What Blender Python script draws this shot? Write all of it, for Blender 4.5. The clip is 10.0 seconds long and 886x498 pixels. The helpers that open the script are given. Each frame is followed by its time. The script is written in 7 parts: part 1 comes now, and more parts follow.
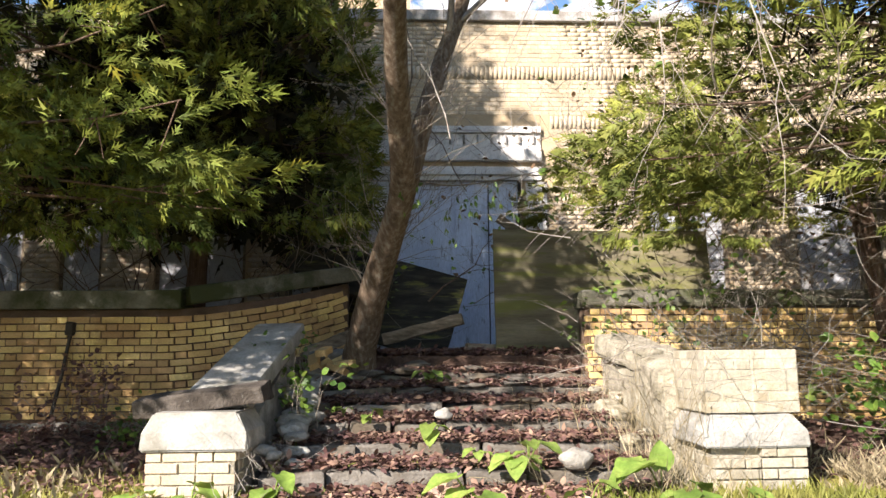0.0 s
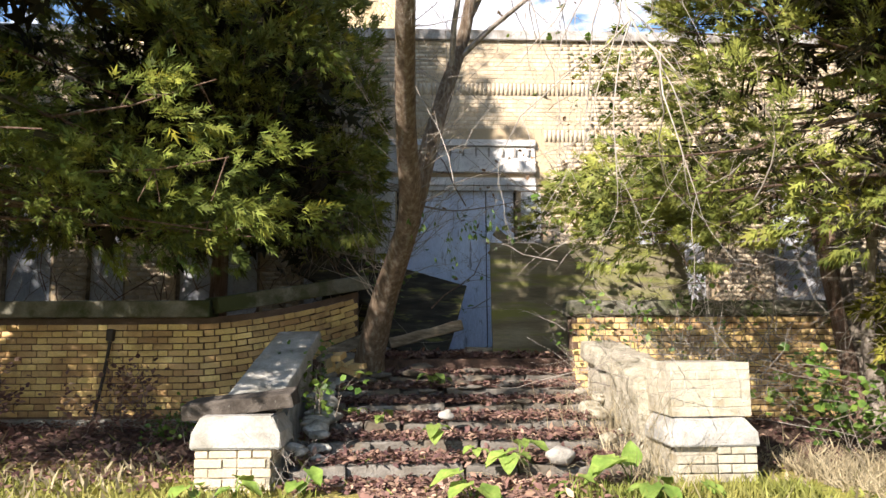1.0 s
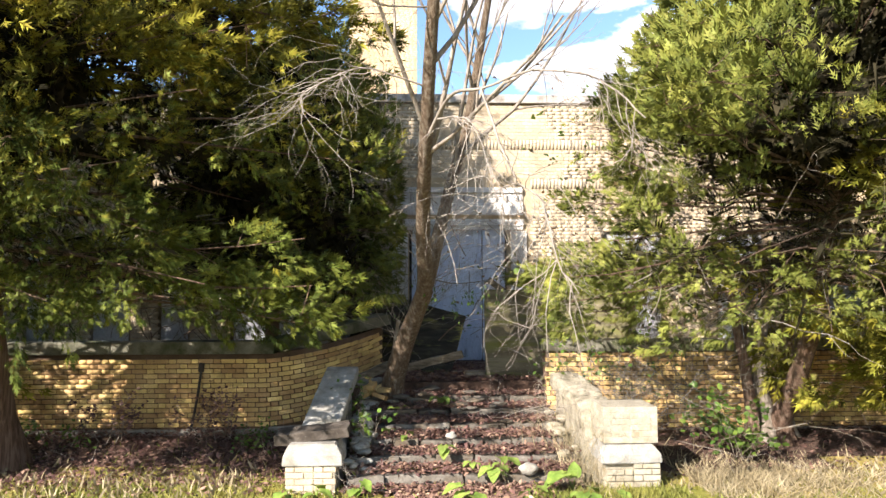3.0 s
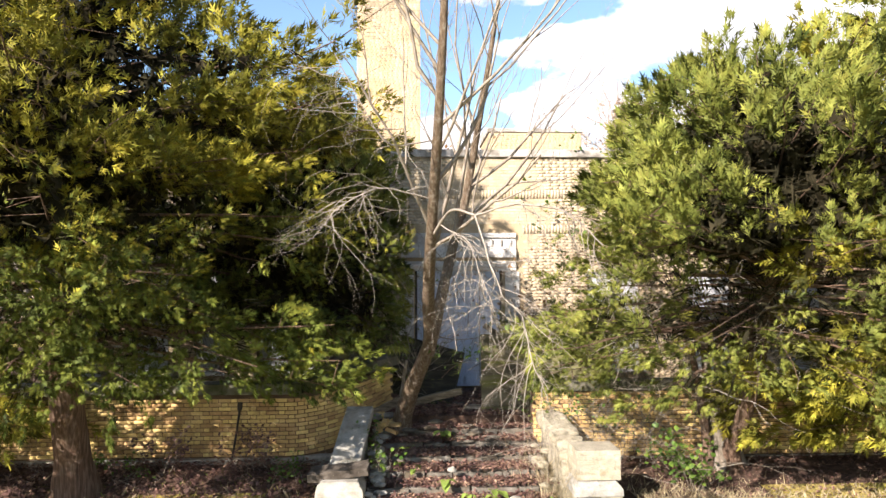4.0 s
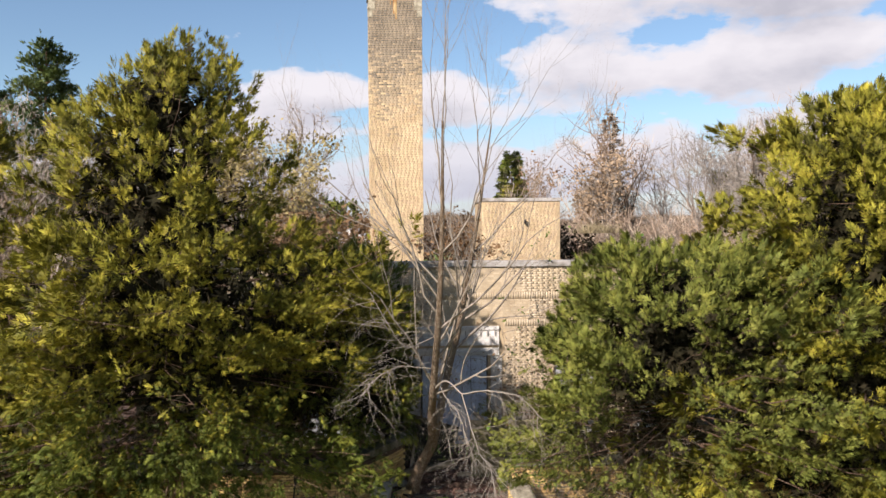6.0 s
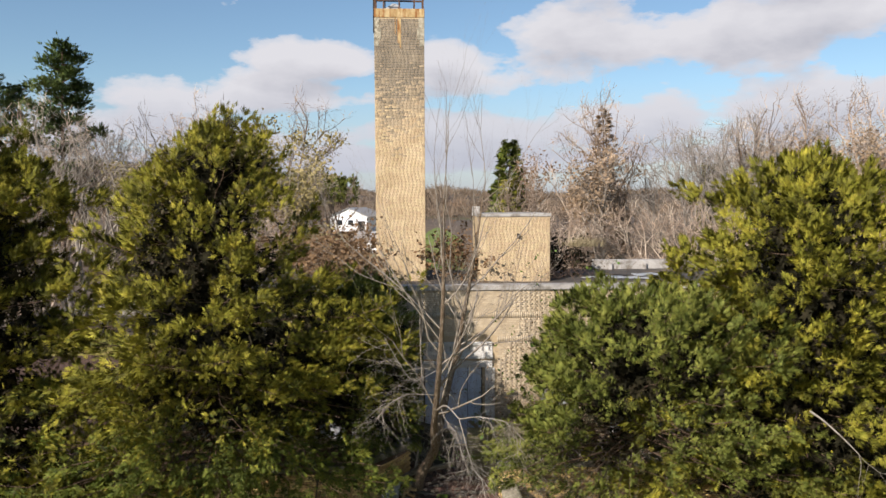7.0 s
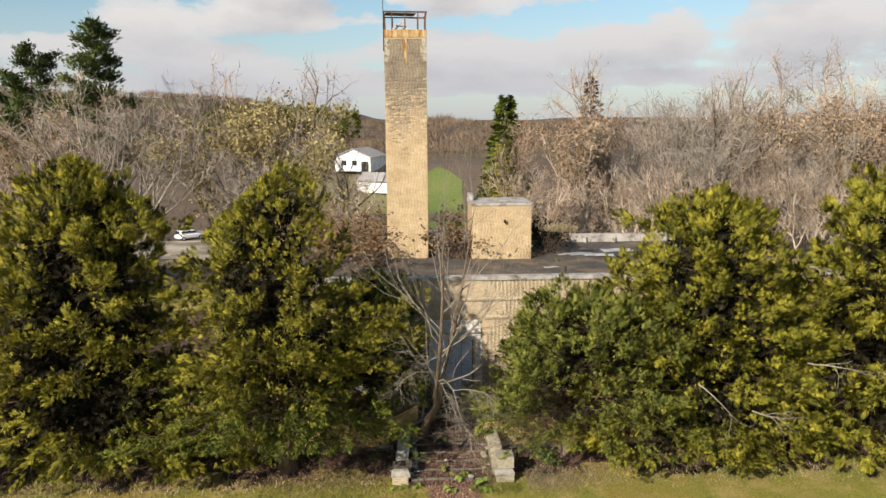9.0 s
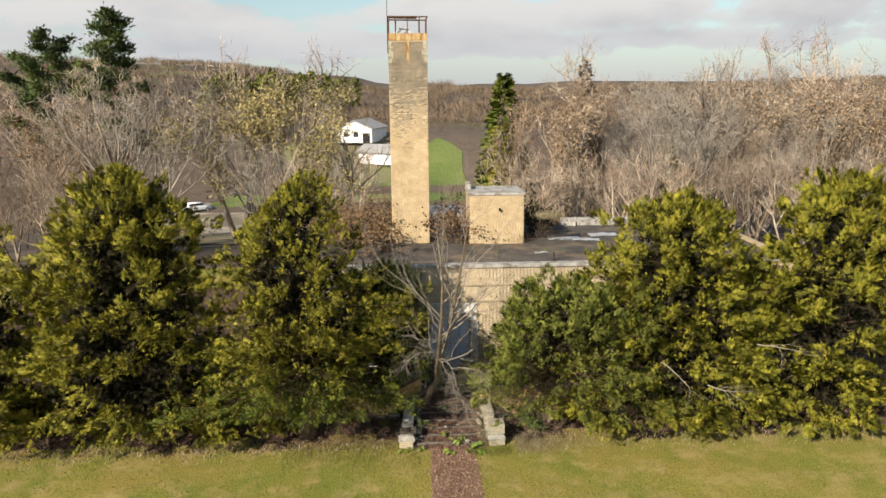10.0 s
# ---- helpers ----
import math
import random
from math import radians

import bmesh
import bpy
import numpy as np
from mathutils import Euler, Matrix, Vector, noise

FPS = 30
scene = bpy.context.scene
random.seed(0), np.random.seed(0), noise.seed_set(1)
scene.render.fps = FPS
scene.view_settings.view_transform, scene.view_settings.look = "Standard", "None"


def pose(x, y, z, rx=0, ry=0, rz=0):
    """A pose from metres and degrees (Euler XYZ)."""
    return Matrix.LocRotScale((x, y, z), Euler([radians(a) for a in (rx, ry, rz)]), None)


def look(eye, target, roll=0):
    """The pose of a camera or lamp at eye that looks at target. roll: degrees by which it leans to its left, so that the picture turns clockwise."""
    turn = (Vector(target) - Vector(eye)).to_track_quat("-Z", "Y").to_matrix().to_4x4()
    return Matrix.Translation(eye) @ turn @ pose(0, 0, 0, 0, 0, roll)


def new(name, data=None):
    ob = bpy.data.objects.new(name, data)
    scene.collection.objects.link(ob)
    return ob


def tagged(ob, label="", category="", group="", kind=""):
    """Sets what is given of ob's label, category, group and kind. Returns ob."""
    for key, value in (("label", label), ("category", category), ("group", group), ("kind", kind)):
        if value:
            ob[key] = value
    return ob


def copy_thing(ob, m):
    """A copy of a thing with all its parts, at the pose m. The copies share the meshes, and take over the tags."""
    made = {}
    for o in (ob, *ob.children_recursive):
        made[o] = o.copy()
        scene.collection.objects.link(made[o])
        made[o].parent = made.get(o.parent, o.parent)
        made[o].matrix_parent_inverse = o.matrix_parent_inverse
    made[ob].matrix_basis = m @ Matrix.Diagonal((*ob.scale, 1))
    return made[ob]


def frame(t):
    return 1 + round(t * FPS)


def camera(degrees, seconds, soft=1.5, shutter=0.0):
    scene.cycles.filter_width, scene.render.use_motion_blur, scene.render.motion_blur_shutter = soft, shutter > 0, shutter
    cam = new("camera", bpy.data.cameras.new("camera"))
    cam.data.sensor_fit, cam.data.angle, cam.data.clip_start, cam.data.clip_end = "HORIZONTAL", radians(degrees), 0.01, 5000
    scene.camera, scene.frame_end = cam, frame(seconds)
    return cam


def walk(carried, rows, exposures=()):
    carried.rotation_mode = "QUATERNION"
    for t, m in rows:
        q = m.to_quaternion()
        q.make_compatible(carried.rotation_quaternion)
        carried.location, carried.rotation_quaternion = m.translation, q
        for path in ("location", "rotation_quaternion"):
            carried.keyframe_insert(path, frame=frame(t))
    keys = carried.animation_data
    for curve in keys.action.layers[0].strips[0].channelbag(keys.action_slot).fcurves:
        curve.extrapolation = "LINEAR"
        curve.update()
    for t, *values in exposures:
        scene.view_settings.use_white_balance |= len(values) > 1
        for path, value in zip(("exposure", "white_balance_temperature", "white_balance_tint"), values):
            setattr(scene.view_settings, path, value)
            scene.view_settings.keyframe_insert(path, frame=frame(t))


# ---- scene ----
cam = camera(61.37, 10.0)


def aim(x, y, z, yaw, pitch, roll):
    return pose(x, y, z, 90 + pitch, 0, yaw) @ pose(0, 0, 0, 0, 0, roll)


# seconds, place, and degrees of yaw (to the left), pitch (up) and roll
PATH = [
    (0, 0.000, 0.000, 0.857, -2.56, 8.15, -0.44),
    (0.5, -0.036, -0.358, 0.943, -2.64, 7.71, -0.49),
    (1, -0.085, -0.817, 1.055, -2.76, 7.02, -0.33),
    (1.5, -0.135, -1.367, 1.213, -2.80, 6.17, -0.22),
    (2, -0.181, -2.009, 1.439, -2.78, 5.28, -0.19),
    (2.5, -0.233, -2.719, 1.740, -2.79, 4.38, -0.21),
    (4, -0.383, -5.344, 3.307, -2.65, 1.83, -0.20),
    (4.5, -0.407, -6.358, 4.091, -2.57, 1.15, -0.45),
    (5, -0.428, -7.440, 4.963, -2.52, 0.42, -0.21),
    (5.5, -0.455, -8.592, 5.866, -2.52, -0.45, -0.48),
    (7, -0.656, -12.491, 8.542, -2.57, -3.70, -0.27),
    (7.5, -0.707, -13.951, 9.395, -2.53, -5.02, -0.29),
    (8, -0.759, -15.482, 10.233, -2.49, -6.46, -0.37),
    (8.5, -0.813, -17.069, 11.074, -2.47, -7.94, -0.34),
    (9, -0.865, -18.690, 11.921, -2.48, -9.46, -0.37),
    (9.5, -0.918, -20.333, 12.784, -2.45, -10.95, -0.43),
    (10, -0.973, -21.991, 13.682, -2.42, -12.20, -0.51),
]
# seconds, stops, kelvin, tint
EXPOSURE = [(0, 1.66, 6240, 17), (2.5, 1.78, 6280, 16), (4, 1.70, 6480, 17), (4.5, 1.40, 6560, 20), (5.5, 0.97, 6480, 20), (7, 0.57, 6280, 15), (8.2, 0.55, 6590, 14), (10, 0.71, 6850, 10)]
walk(cam, [(t, aim(*row)) for t, *row in PATH], EXPOSURE)
# ---- node helpers ----
def ramp(tree, source, stops):
    n = tree.nodes.new("ShaderNodeValToRGB")
    while len(n.color_ramp.elements) < len(stops):
        n.color_ramp.elements.new(0.5)
    for e, (p, v) in zip(n.color_ramp.elements, stops):
        e.position, e.color = p, (v, v, v, 1)
    tree.links.new(source, n.inputs[0])
    return n.outputs[0]


def ramp_colour(tree, source, stops):
    n = tree.nodes.new("ShaderNodeValToRGB")
    while len(n.color_ramp.elements) < len(stops):
        n.color_ramp.elements.new(0.5)
    for e, (p, c) in zip(n.color_ramp.elements, stops):
        e.position, e.color = p, (*c, 1)
    tree.links.new(source, n.inputs[0])
    return n.outputs[0]


# ---- light ----
# the sun stands low behind the camera's left shoulder
SUN = Vector((-0.643, -0.766, 0.0)).normalized()
ELEV = radians(29.0)
sun_way = Vector((SUN.x * math.cos(ELEV), SUN.y * math.cos(ELEV), math.sin(ELEV)))
sun_data = bpy.data.lights.new("sun", "SUN")
sun_data.energy, sun_data.angle, sun_data.color = 5.0, radians(0.55), (1.0, 0.92, 0.80)
sun = new("sun", sun_data)
sun.matrix_world = look(sun_way * 200, (0, 0, 0))

world = bpy.data.worlds.new("world")
scene.world = world
world.use_nodes = True


def build_sky():
    t = world.node_tree
    t.nodes.clear()

    def N(kind, operation=""):
        n = t.nodes.new(kind)
        if operation:
            n.operation = operation
        return n

    out = N("ShaderNodeOutputWorld")
    sky = N("ShaderNodeTexSky")
    sky.sky_type, sky.sun_disc = "NISHITA", False
    sky.sun_elevation, sky.sun_rotation = ELEV, math.atan2(SUN.x, SUN.y)
    sky.altitude, sky.air_density, sky.dust_density, sky.ozone_density = 200.0, 1.0, 0.6, 1.2
    bg = N("ShaderNodeBackground")
    bg.inputs["Strength"].default_value = SKY
    coord = N("ShaderNodeTexCoord")
    sep = N("ShaderNodeSeparateXYZ")
    t.links.new(coord.outputs["Generated"], sep.inputs[0])
    up = N("ShaderNodeMath", operation="MAXIMUM")
    t.links.new(sep.outputs[2], up.inputs[0])
    up.inputs[1].default_value = 0.0
    # bearing and height over the horizon, in radians
    bearing = N("ShaderNodeMath", "ARCTAN2")
    t.links.new(sep.outputs[0], bearing.inputs[0])
    t.links.new(sep.outputs[1], bearing.inputs[1])
    height = N("ShaderNodeMath", "ARCSINE")
    t.links.new(sep.outputs[2], height.inputs[0])
    dome = N("ShaderNodeCombineXYZ")
    t.links.new(bearing.outputs[0], dome.inputs[0])
    t.links.new(height.outputs[0], dome.inputs[1])

    def math_of(operation, a, b):
        n = N("ShaderNodeMath", operation)
        for k, v in enumerate((a, b)):
            if isinstance(v, float):
                n.inputs[k].default_value = v
            else:
                t.links.new(v, n.inputs[k])
        return n.outputs[0]

    def noise_at(place, scale, detail):
        n = N("ShaderNodeTexNoise")
        n.inputs["Scale"].default_value, n.inputs["Detail"].default_value = scale, detail
        n.inputs["Roughness"].default_value = 0.55
        t.links.new(place, n.inputs["Vector"])
        return n.outputs["Fac"]

    def thickness(raise_by):
        """How thick the cloud is at a place, or a little above it: banks of cumulus broken up by noise."""
        place = N("ShaderNodeVectorMath", "ADD")
        t.links.new(dome.outputs[0], place.inputs[0])
        place.inputs[1].default_value = (0.0, radians(raise_by), 0.0)
        total = None
        for az, el, wide, high in CLOUDS:
            m = N("ShaderNodeMapping")
            m.inputs["Scale"].default_value = (1 / radians(wide), 1 / radians(high), 1)
            m.inputs["Location"].default_value = (-az / wide, -el / high, 0)
            t.links.new(place.outputs[0], m.inputs["Vector"])
            far = N("ShaderNodeVectorMath", "LENGTH")
            t.links.new(m.outputs[0], far.inputs[0])
            near = math_of("SUBTRACT", 1.25, far.outputs["Value"])
            total = near if total is None else math_of("MAXIMUM", total, near)
        total = math_of("MAXIMUM", total, -0.25)
        squash = N("ShaderNodeMapping")
        squash.inputs["Scale"].default_value = (1.0, 2.1, 1.0)
        t.links.new(place.outputs[0], squash.inputs["Vector"])
        lumps = math_of("SUBTRACT", noise_at(squash.outputs[0], 7.0, 7), 0.5)
        return math_of("ADD", math_of("MULTIPLY", total, 0.55), math_of("MULTIPLY", lumps, 1.7))

    cover = ramp(t, thickness(0.0), [(0.16, 0.0), (0.24, 0.72), (0.36, 1.0)])
    # the sunlit tops are white, the undersides grey
    tone = ramp_colour(t, thickness(1.7), [(0.16, (1.24, 1.235, 1.23)), (0.46, (1.07, 1.07, 1.09)), (0.86, (0.76, 0.78, 0.84))])
    gain = N("ShaderNodeVectorMath", operation="SCALE")
    t.links.new(tone, gain.inputs[0])
    gain.inputs["Scale"].default_value = CLOUD
    mix = N("ShaderNodeMix")
    mix.data_type = "RGBA"
    t.links.new(cover, mix.inputs["Factor"])
    clear = N("ShaderNodeVectorMath", "MULTIPLY")
    t.links.new(sky.outputs[0], clear.inputs[0])
    clear.inputs[1].default_value = (1.46, 1.63, 1.62)
    t.links.new(clear.outputs[0], mix.inputs["A"])
    t.links.new(gain.outputs[0], mix.inputs["B"])
    # thin bright haze low over the hills
    low = N("ShaderNodeMapRange")
    low.inputs["From Min"].default_value, low.inputs["From Max"].default_value = 0.0, 0.15
    low.inputs["To Min"].default_value, low.inputs["To Max"].default_value = 0.85, 0.0
    t.links.new(up.outputs[0], low.inputs["Value"])
    haze = N("ShaderNodeMix")
    haze.data_type = "RGBA"
    t.links.new(low.outputs[0], haze.inputs["Factor"])
    t.links.new(mix.outputs["Result"], haze.inputs["A"])
    haze.inputs["B"].default_value = (0.80 * CLOUD, 0.86 * CLOUD, 0.97 * CLOUD, 1)
    t.links.new(haze.outputs["Result"], bg.inputs["Color"])
    t.links.new(bg.outputs[0], out.inputs[0])


# banks of cumulus: bearing, height over the horizon, half width, half height, in degrees
CLOUDS = [(-11, 7.8, 9.5, 1.9), (-6.5, 10.4, 5.5, 2.0), (3, 9.6, 6, 2.6), (22, 11.8, 17, 3.4), (26, 16.8, 19, 3.6), (9, 5.2, 17, 2.2), (29, 6.0, 14, 2.6),
          (-16, 4.6, 13, 1.7), (-2, 3.2, 40, 1.3), (8, 24, 12, 4), (-32, 19, 9, 3), (60, 14, 22, 6), (75, 34, 20, 10), (-62, 9, 18, 4), (-80, 30, 16, 8), (115, 20, 26, 8), (160, 12, 30, 5), (-130, 16, 20, 5)]
SKY, CLOUD = 0.050, 8.2


build_sky()


# ---- materials ----
def surface(name, colours, scale=4.0, fine=40.0, rough=0.85, bump=0.3, per="", spread=0.25, stain=None, stain_scale=1.2,
            stain_at=(0.5, 0.62), metal=0.0, stretch=(1, 1, 1), thin=0.0, bump_size=0.01, hue=0.0, spec=0.35, vary=0.18):
    """A weathered surface: a noise over the colours, finer grain in colour and relief, a stain with its own shape.
    per: 'object' or 'island' varies the tone from piece to piece. thin: how much light passes through, for leaves."""
    m = bpy.data.materials.new(name)
    m.use_nodes = True
    t = m.node_tree
    t.nodes.clear()
    out = t.nodes.new("ShaderNodeOutputMaterial")
    bsdf = t.nodes.new("ShaderNodeBsdfPrincipled")
    bsdf.inputs["Metallic"].default_value = metal
    bsdf.inputs["Specular IOR Level"].default_value = spec
    coord = t.nodes.new("ShaderNodeTexCoord")
    mapping = t.nodes.new("ShaderNodeMapping")
    mapping.inputs["Scale"].default_value = stretch
    geo = t.nodes.new("ShaderNodeNewGeometry")
    t.links.new(geo.outputs["Position"], mapping.inputs["Vector"])

    def grain(s, detail=4, rough_=0.6):
        n = t.nodes.new("ShaderNodeTexNoise")
        n.inputs["Scale"].default_value, n.inputs["Detail"].default_value, n.inputs["Roughness"].default_value = s, detail, rough_
        t.links.new(mapping.outputs[0], n.inputs["Vector"])
        return n.outputs["Fac"]

    big, small = grain(scale), grain(fine, 3)
    k = len(colours) - 1
    col = ramp_colour(t, big, [(0.32 + 0.36 * i / max(k, 1), c) for i, c in enumerate(colours)])
    value = None
    if per:
        src = t.nodes.new("ShaderNodeObjectInfo").outputs["Random"] if per == "object" else geo.outputs["Random Per Island"]
        value = ramp(t, src, [(0.0, 0.0), (1.0, 1.0)])
    hsv = t.nodes.new("ShaderNodeHueSaturation")
    t.links.new(col, hsv.inputs["Color"])
    amount = t.nodes.new("ShaderNodeMapRange")
    amount.inputs["From Min"].default_value, amount.inputs["From Max"].default_value = 0.3, 0.7
    amount.inputs["To Min"].default_value, amount.inputs["To Max"].default_value = 1 - vary, 1 + vary
    t.links.new(small, amount.inputs["Value"])
    if value is not None:
        piece = t.nodes.new("ShaderNodeMapRange")
        piece.inputs["To Min"].default_value, piece.inputs["To Max"].default_value = 1 - spread, 1 + spread
        t.links.new(value, piece.inputs["Value"])
        mul = t.nodes.new("ShaderNodeMath")
        mul.operation = "MULTIPLY"
        t.links.new(amount.outputs[0], mul.inputs[0])
        t.links.new(piece.outputs[0], mul.inputs[1])
        t.links.new(mul.outputs[0], hsv.inputs["Value"])
        if hue:
            turn = t.nodes.new("ShaderNodeMapRange")
            turn.inputs["To Min"].default_value, turn.inputs["To Max"].default_value = 0.5 - hue, 0.5 + hue
            t.links.new(value, turn.inputs["Value"])
            t.links.new(turn.outputs[0], hsv.inputs["Hue"])
    else:
        t.links.new(amount.outputs[0], hsv.inputs["Value"])
    colour = hsv.outputs[0]
    if stain:
        mask = ramp(t, grain(stain_scale, 6, 0.65), [(stain_at[0], 0.0), (stain_at[1], 1.0)])
        mix = t.nodes.new("ShaderNodeMix")
        mix.data_type = "RGBA"
        t.links.new(mask, mix.inputs["Factor"])
        t.links.new(colour, mix.inputs["A"])
        mix.inputs["B"].default_value = (*stain, 1)
        colour = mix.outputs["Result"]
    t.links.new(colour, bsdf.inputs["Base Color"])
    rr = t.nodes.new("ShaderNodeMapRange")
    rr.inputs["To Min"].default_value, rr.inputs["To Max"].default_value = max(rough - 0.12, 0.02), min(rough + 0.1, 1)
    t.links.new(small, rr.inputs["Value"])
    t.links.new(rr.outputs[0], bsdf.inputs["Roughness"])
    if bump:
        b = t.nodes.new("ShaderNodeBump")
        b.inputs["Strength"].default_value, b.inputs["Distance"].default_value = bump, bump_size
        t.links.new(small, b.inputs["Height"])
        t.links.new(b.outputs[0], bsdf.inputs["Normal"])
    if thin:
        tr = t.nodes.new("ShaderNodeBsdfTranslucent")
        t.links.new(colour, tr.inputs["Color"])
        mx = t.nodes.new("ShaderNodeMixShader")
        mx.inputs[0].default_value = thin
        t.links.new(bsdf.outputs[0], mx.inputs[1])
        t.links.new(tr.outputs[0], mx.inputs[2])
        t.links.new(mx.outputs[0], out.inputs[0])
    else:
        t.links.new(bsdf.outputs[0], out.inputs[0])
    return m


M = {}
M["brick"] = surface("yellow_brick", [(0.38, 0.242, 0.094), (0.50, 0.335, 0.130), (0.59, 0.418, 0.185)], 2.2, 70, 0.9, 0.5, "object", 0.30,
                     stain=(0.20, 0.120, 0.055), stain_scale=2.6, stain_at=(0.56, 0.75), hue=0.014, bump_size=0.006)
M["brick_garden_set"] = surface("yellow_garden_brick_set", [(0.38, 0.242, 0.094), (0.50, 0.335, 0.130), (0.59, 0.418, 0.185)], 2.2, 70, 0.9, 0.5, "island", 0.30,
                                stain=(0.20, 0.120, 0.055), stain_scale=2.6, stain_at=(0.56, 0.75), hue=0.014, bump_size=0.006)
M["brick_set"] = surface("yellow_brick_set", [(0.37, 0.270, 0.152), (0.45, 0.340, 0.202), (0.52, 0.405, 0.250)], 1.6, 60, 0.9, 0.4, "island", 0.07,
                         stain=(0.36, 0.26, 0.145), stain_scale=1.4, stain_at=(0.6, 0.8), hue=0.008, bump_size=0.004)
M["brick_greyed"] = surface("greyed_brick", [(0.24, 0.188, 0.122), (0.31, 0.243, 0.158), (0.38, 0.302, 0.20)], 1.4, 40, 0.9, 0.4, "island", 0.12,
                            stain=(0.20, 0.165, 0.115), stain_scale=1.0, stain_at=(0.55, 0.72), bump_size=0.004)
M["brick_sooty"] = surface("sooty_brick", [(0.115, 0.098, 0.076), (0.175, 0.148, 0.112), (0.25, 0.208, 0.150)], 1.3, 30, 0.92, 0.4, "island", 0.16,
                           stain=(0.10, 0.088, 0.072), stain_scale=0.9, stain_at=(0.52, 0.7), bump_size=0.004)
M["brick_pale"] = surface("whitened_brick", [(0.25, 0.222, 0.158), (0.33, 0.298, 0.222), (0.40, 0.367, 0.285)], 3, 60, 0.9, 0.6, "object", 0.16,
                          stain=(0.24, 0.195, 0.115), stain_scale=4, stain_at=(0.48, 0.70), bump_size=0.008)
M["mortar_cream"] = surface("cream_mortar", [(0.26, 0.232, 0.175), (0.36, 0.328, 0.255)], 6, 60, 0.95, 0.6, bump_size=0.006)
M["brick_front"] = surface("bleached_yellow_brick", [(0.36, 0.288, 0.19), (0.43, 0.352, 0.242), (0.50, 0.418, 0.30)], 2.2, 70, 0.9, 0.5, "object", 0.12,
                           stain=(0.34, 0.26, 0.17), stain_scale=1.6, stain_at=(0.6, 0.78), bump_size=0.006)
M["brick_front_set"] = surface("bleached_yellow_brick_set", [(0.36, 0.288, 0.19), (0.43, 0.352, 0.242), (0.50, 0.418, 0.30)], 1.6, 60, 0.9, 0.5, "island", 0.12,
                               stain=(0.34, 0.26, 0.17), stain_scale=1.6, stain_at=(0.6, 0.78), bump_size=0.006)
M["mortar"] = surface("mortar", [(0.080, 0.046, 0.026), (0.140, 0.088, 0.052)], 5, 90, 0.95, 0.5)
M["mortar_pale"] = surface("pale_mortar", [(0.36, 0.274, 0.165), (0.44, 0.338, 0.208)], 3, 60, 0.95, 0.5)
M["coping"] = surface("mossy_stone", [(0.075, 0.072, 0.048), (0.125, 0.118, 0.085), (0.19, 0.178, 0.14)], 3.5, 60, 0.92, 0.7,
                      stain=(0.042, 0.048, 0.016), stain_scale=1.7, stain_at=(0.45, 0.58), bump_size=0.012)
M["stone"] = surface("pale_stone", [(0.21, 0.200, 0.172), (0.29, 0.278, 0.245), (0.36, 0.347, 0.31)], 4, 55, 0.9, 0.6,
                     stain=(0.16, 0.145, 0.105), stain_scale=2.6, stain_at=(0.50, 0.7), bump_size=0.01)
M["stone_warm"] = surface("weathered_warm_stone", [(0.24, 0.212, 0.155), (0.34, 0.305, 0.225), (0.45, 0.41, 0.315)], 7, 60, 0.92, 0.9,
                          stain=(0.14, 0.122, 0.078), stain_scale=6, stain_at=(0.5, 0.66), bump_size=0.02)
M["slab"] = surface("dark_stone", [(0.026, 0.020, 0.014), (0.050, 0.040, 0.030), (0.095, 0.080, 0.064)], 7, 70, 0.92, 0.8,
                    stain=(0.16, 0.148, 0.13), stain_scale=13, stain_at=(0.62, 0.70), bump_size=0.014)
M["step"] = surface("worn_step_stone", [(0.072, 0.062, 0.048), (0.118, 0.104, 0.084), (0.185, 0.168, 0.140)], 5, 50, 0.93, 0.8,
                    stain=(0.095, 0.075, 0.05), stain_scale=3, stain_at=(0.47, 0.6), bump_size=0.014)
M["rubble"] = surface("rubble_stone", [(0.15, 0.14, 0.115), (0.27, 0.25, 0.21), (0.38, 0.36, 0.31)], 6, 50, 0.93, 0.8, "object", 0.3, bump_size=0.014)
M["trim_stone"] = surface("entrance_stone", [(0.50, 0.48, 0.45), (0.60, 0.58, 0.54), (0.66, 0.64, 0.6)], 2, 50, 0.88, 0.4,
                          stain=(0.34, 0.31, 0.27), stain_scale=2.1, stain_at=(0.57, 0.75), stretch=(1, 1, 0.5))
M["paint"] = surface("faded_blue_paint", [(0.47, 0.525, 0.64), (0.55, 0.605, 0.71), (0.62, 0.665, 0.76)], 2.2, 45, 0.7, 0.3,
                     stain=(0.24, 0.25, 0.28), stain_scale=7, stain_at=(0.60, 0.66), stretch=(2.5, 1, 0.45), bump_size=0.004)
M["board"] = surface("grey_board", [(0.30, 0.31, 0.325), (0.37, 0.378, 0.39), (0.43, 0.43, 0.435)], 1.5, 40, 0.8, 0.25,
                     stain=(0.29, 0.27, 0.22), stain_scale=2.5, stain_at=(0.55, 0.75))
M["plywood"] = surface("weathered_plywood", [(0.085, 0.072, 0.042), (0.135, 0.115, 0.070), (0.19, 0.165, 0.105)], 1.6, 26, 0.88, 0.5,
                       stain=(0.13, 0.13, 0.035), stain_scale=1.5, stain_at=(0.46, 0.6), stretch=(0.6, 1, 5), bump_size=0.006)
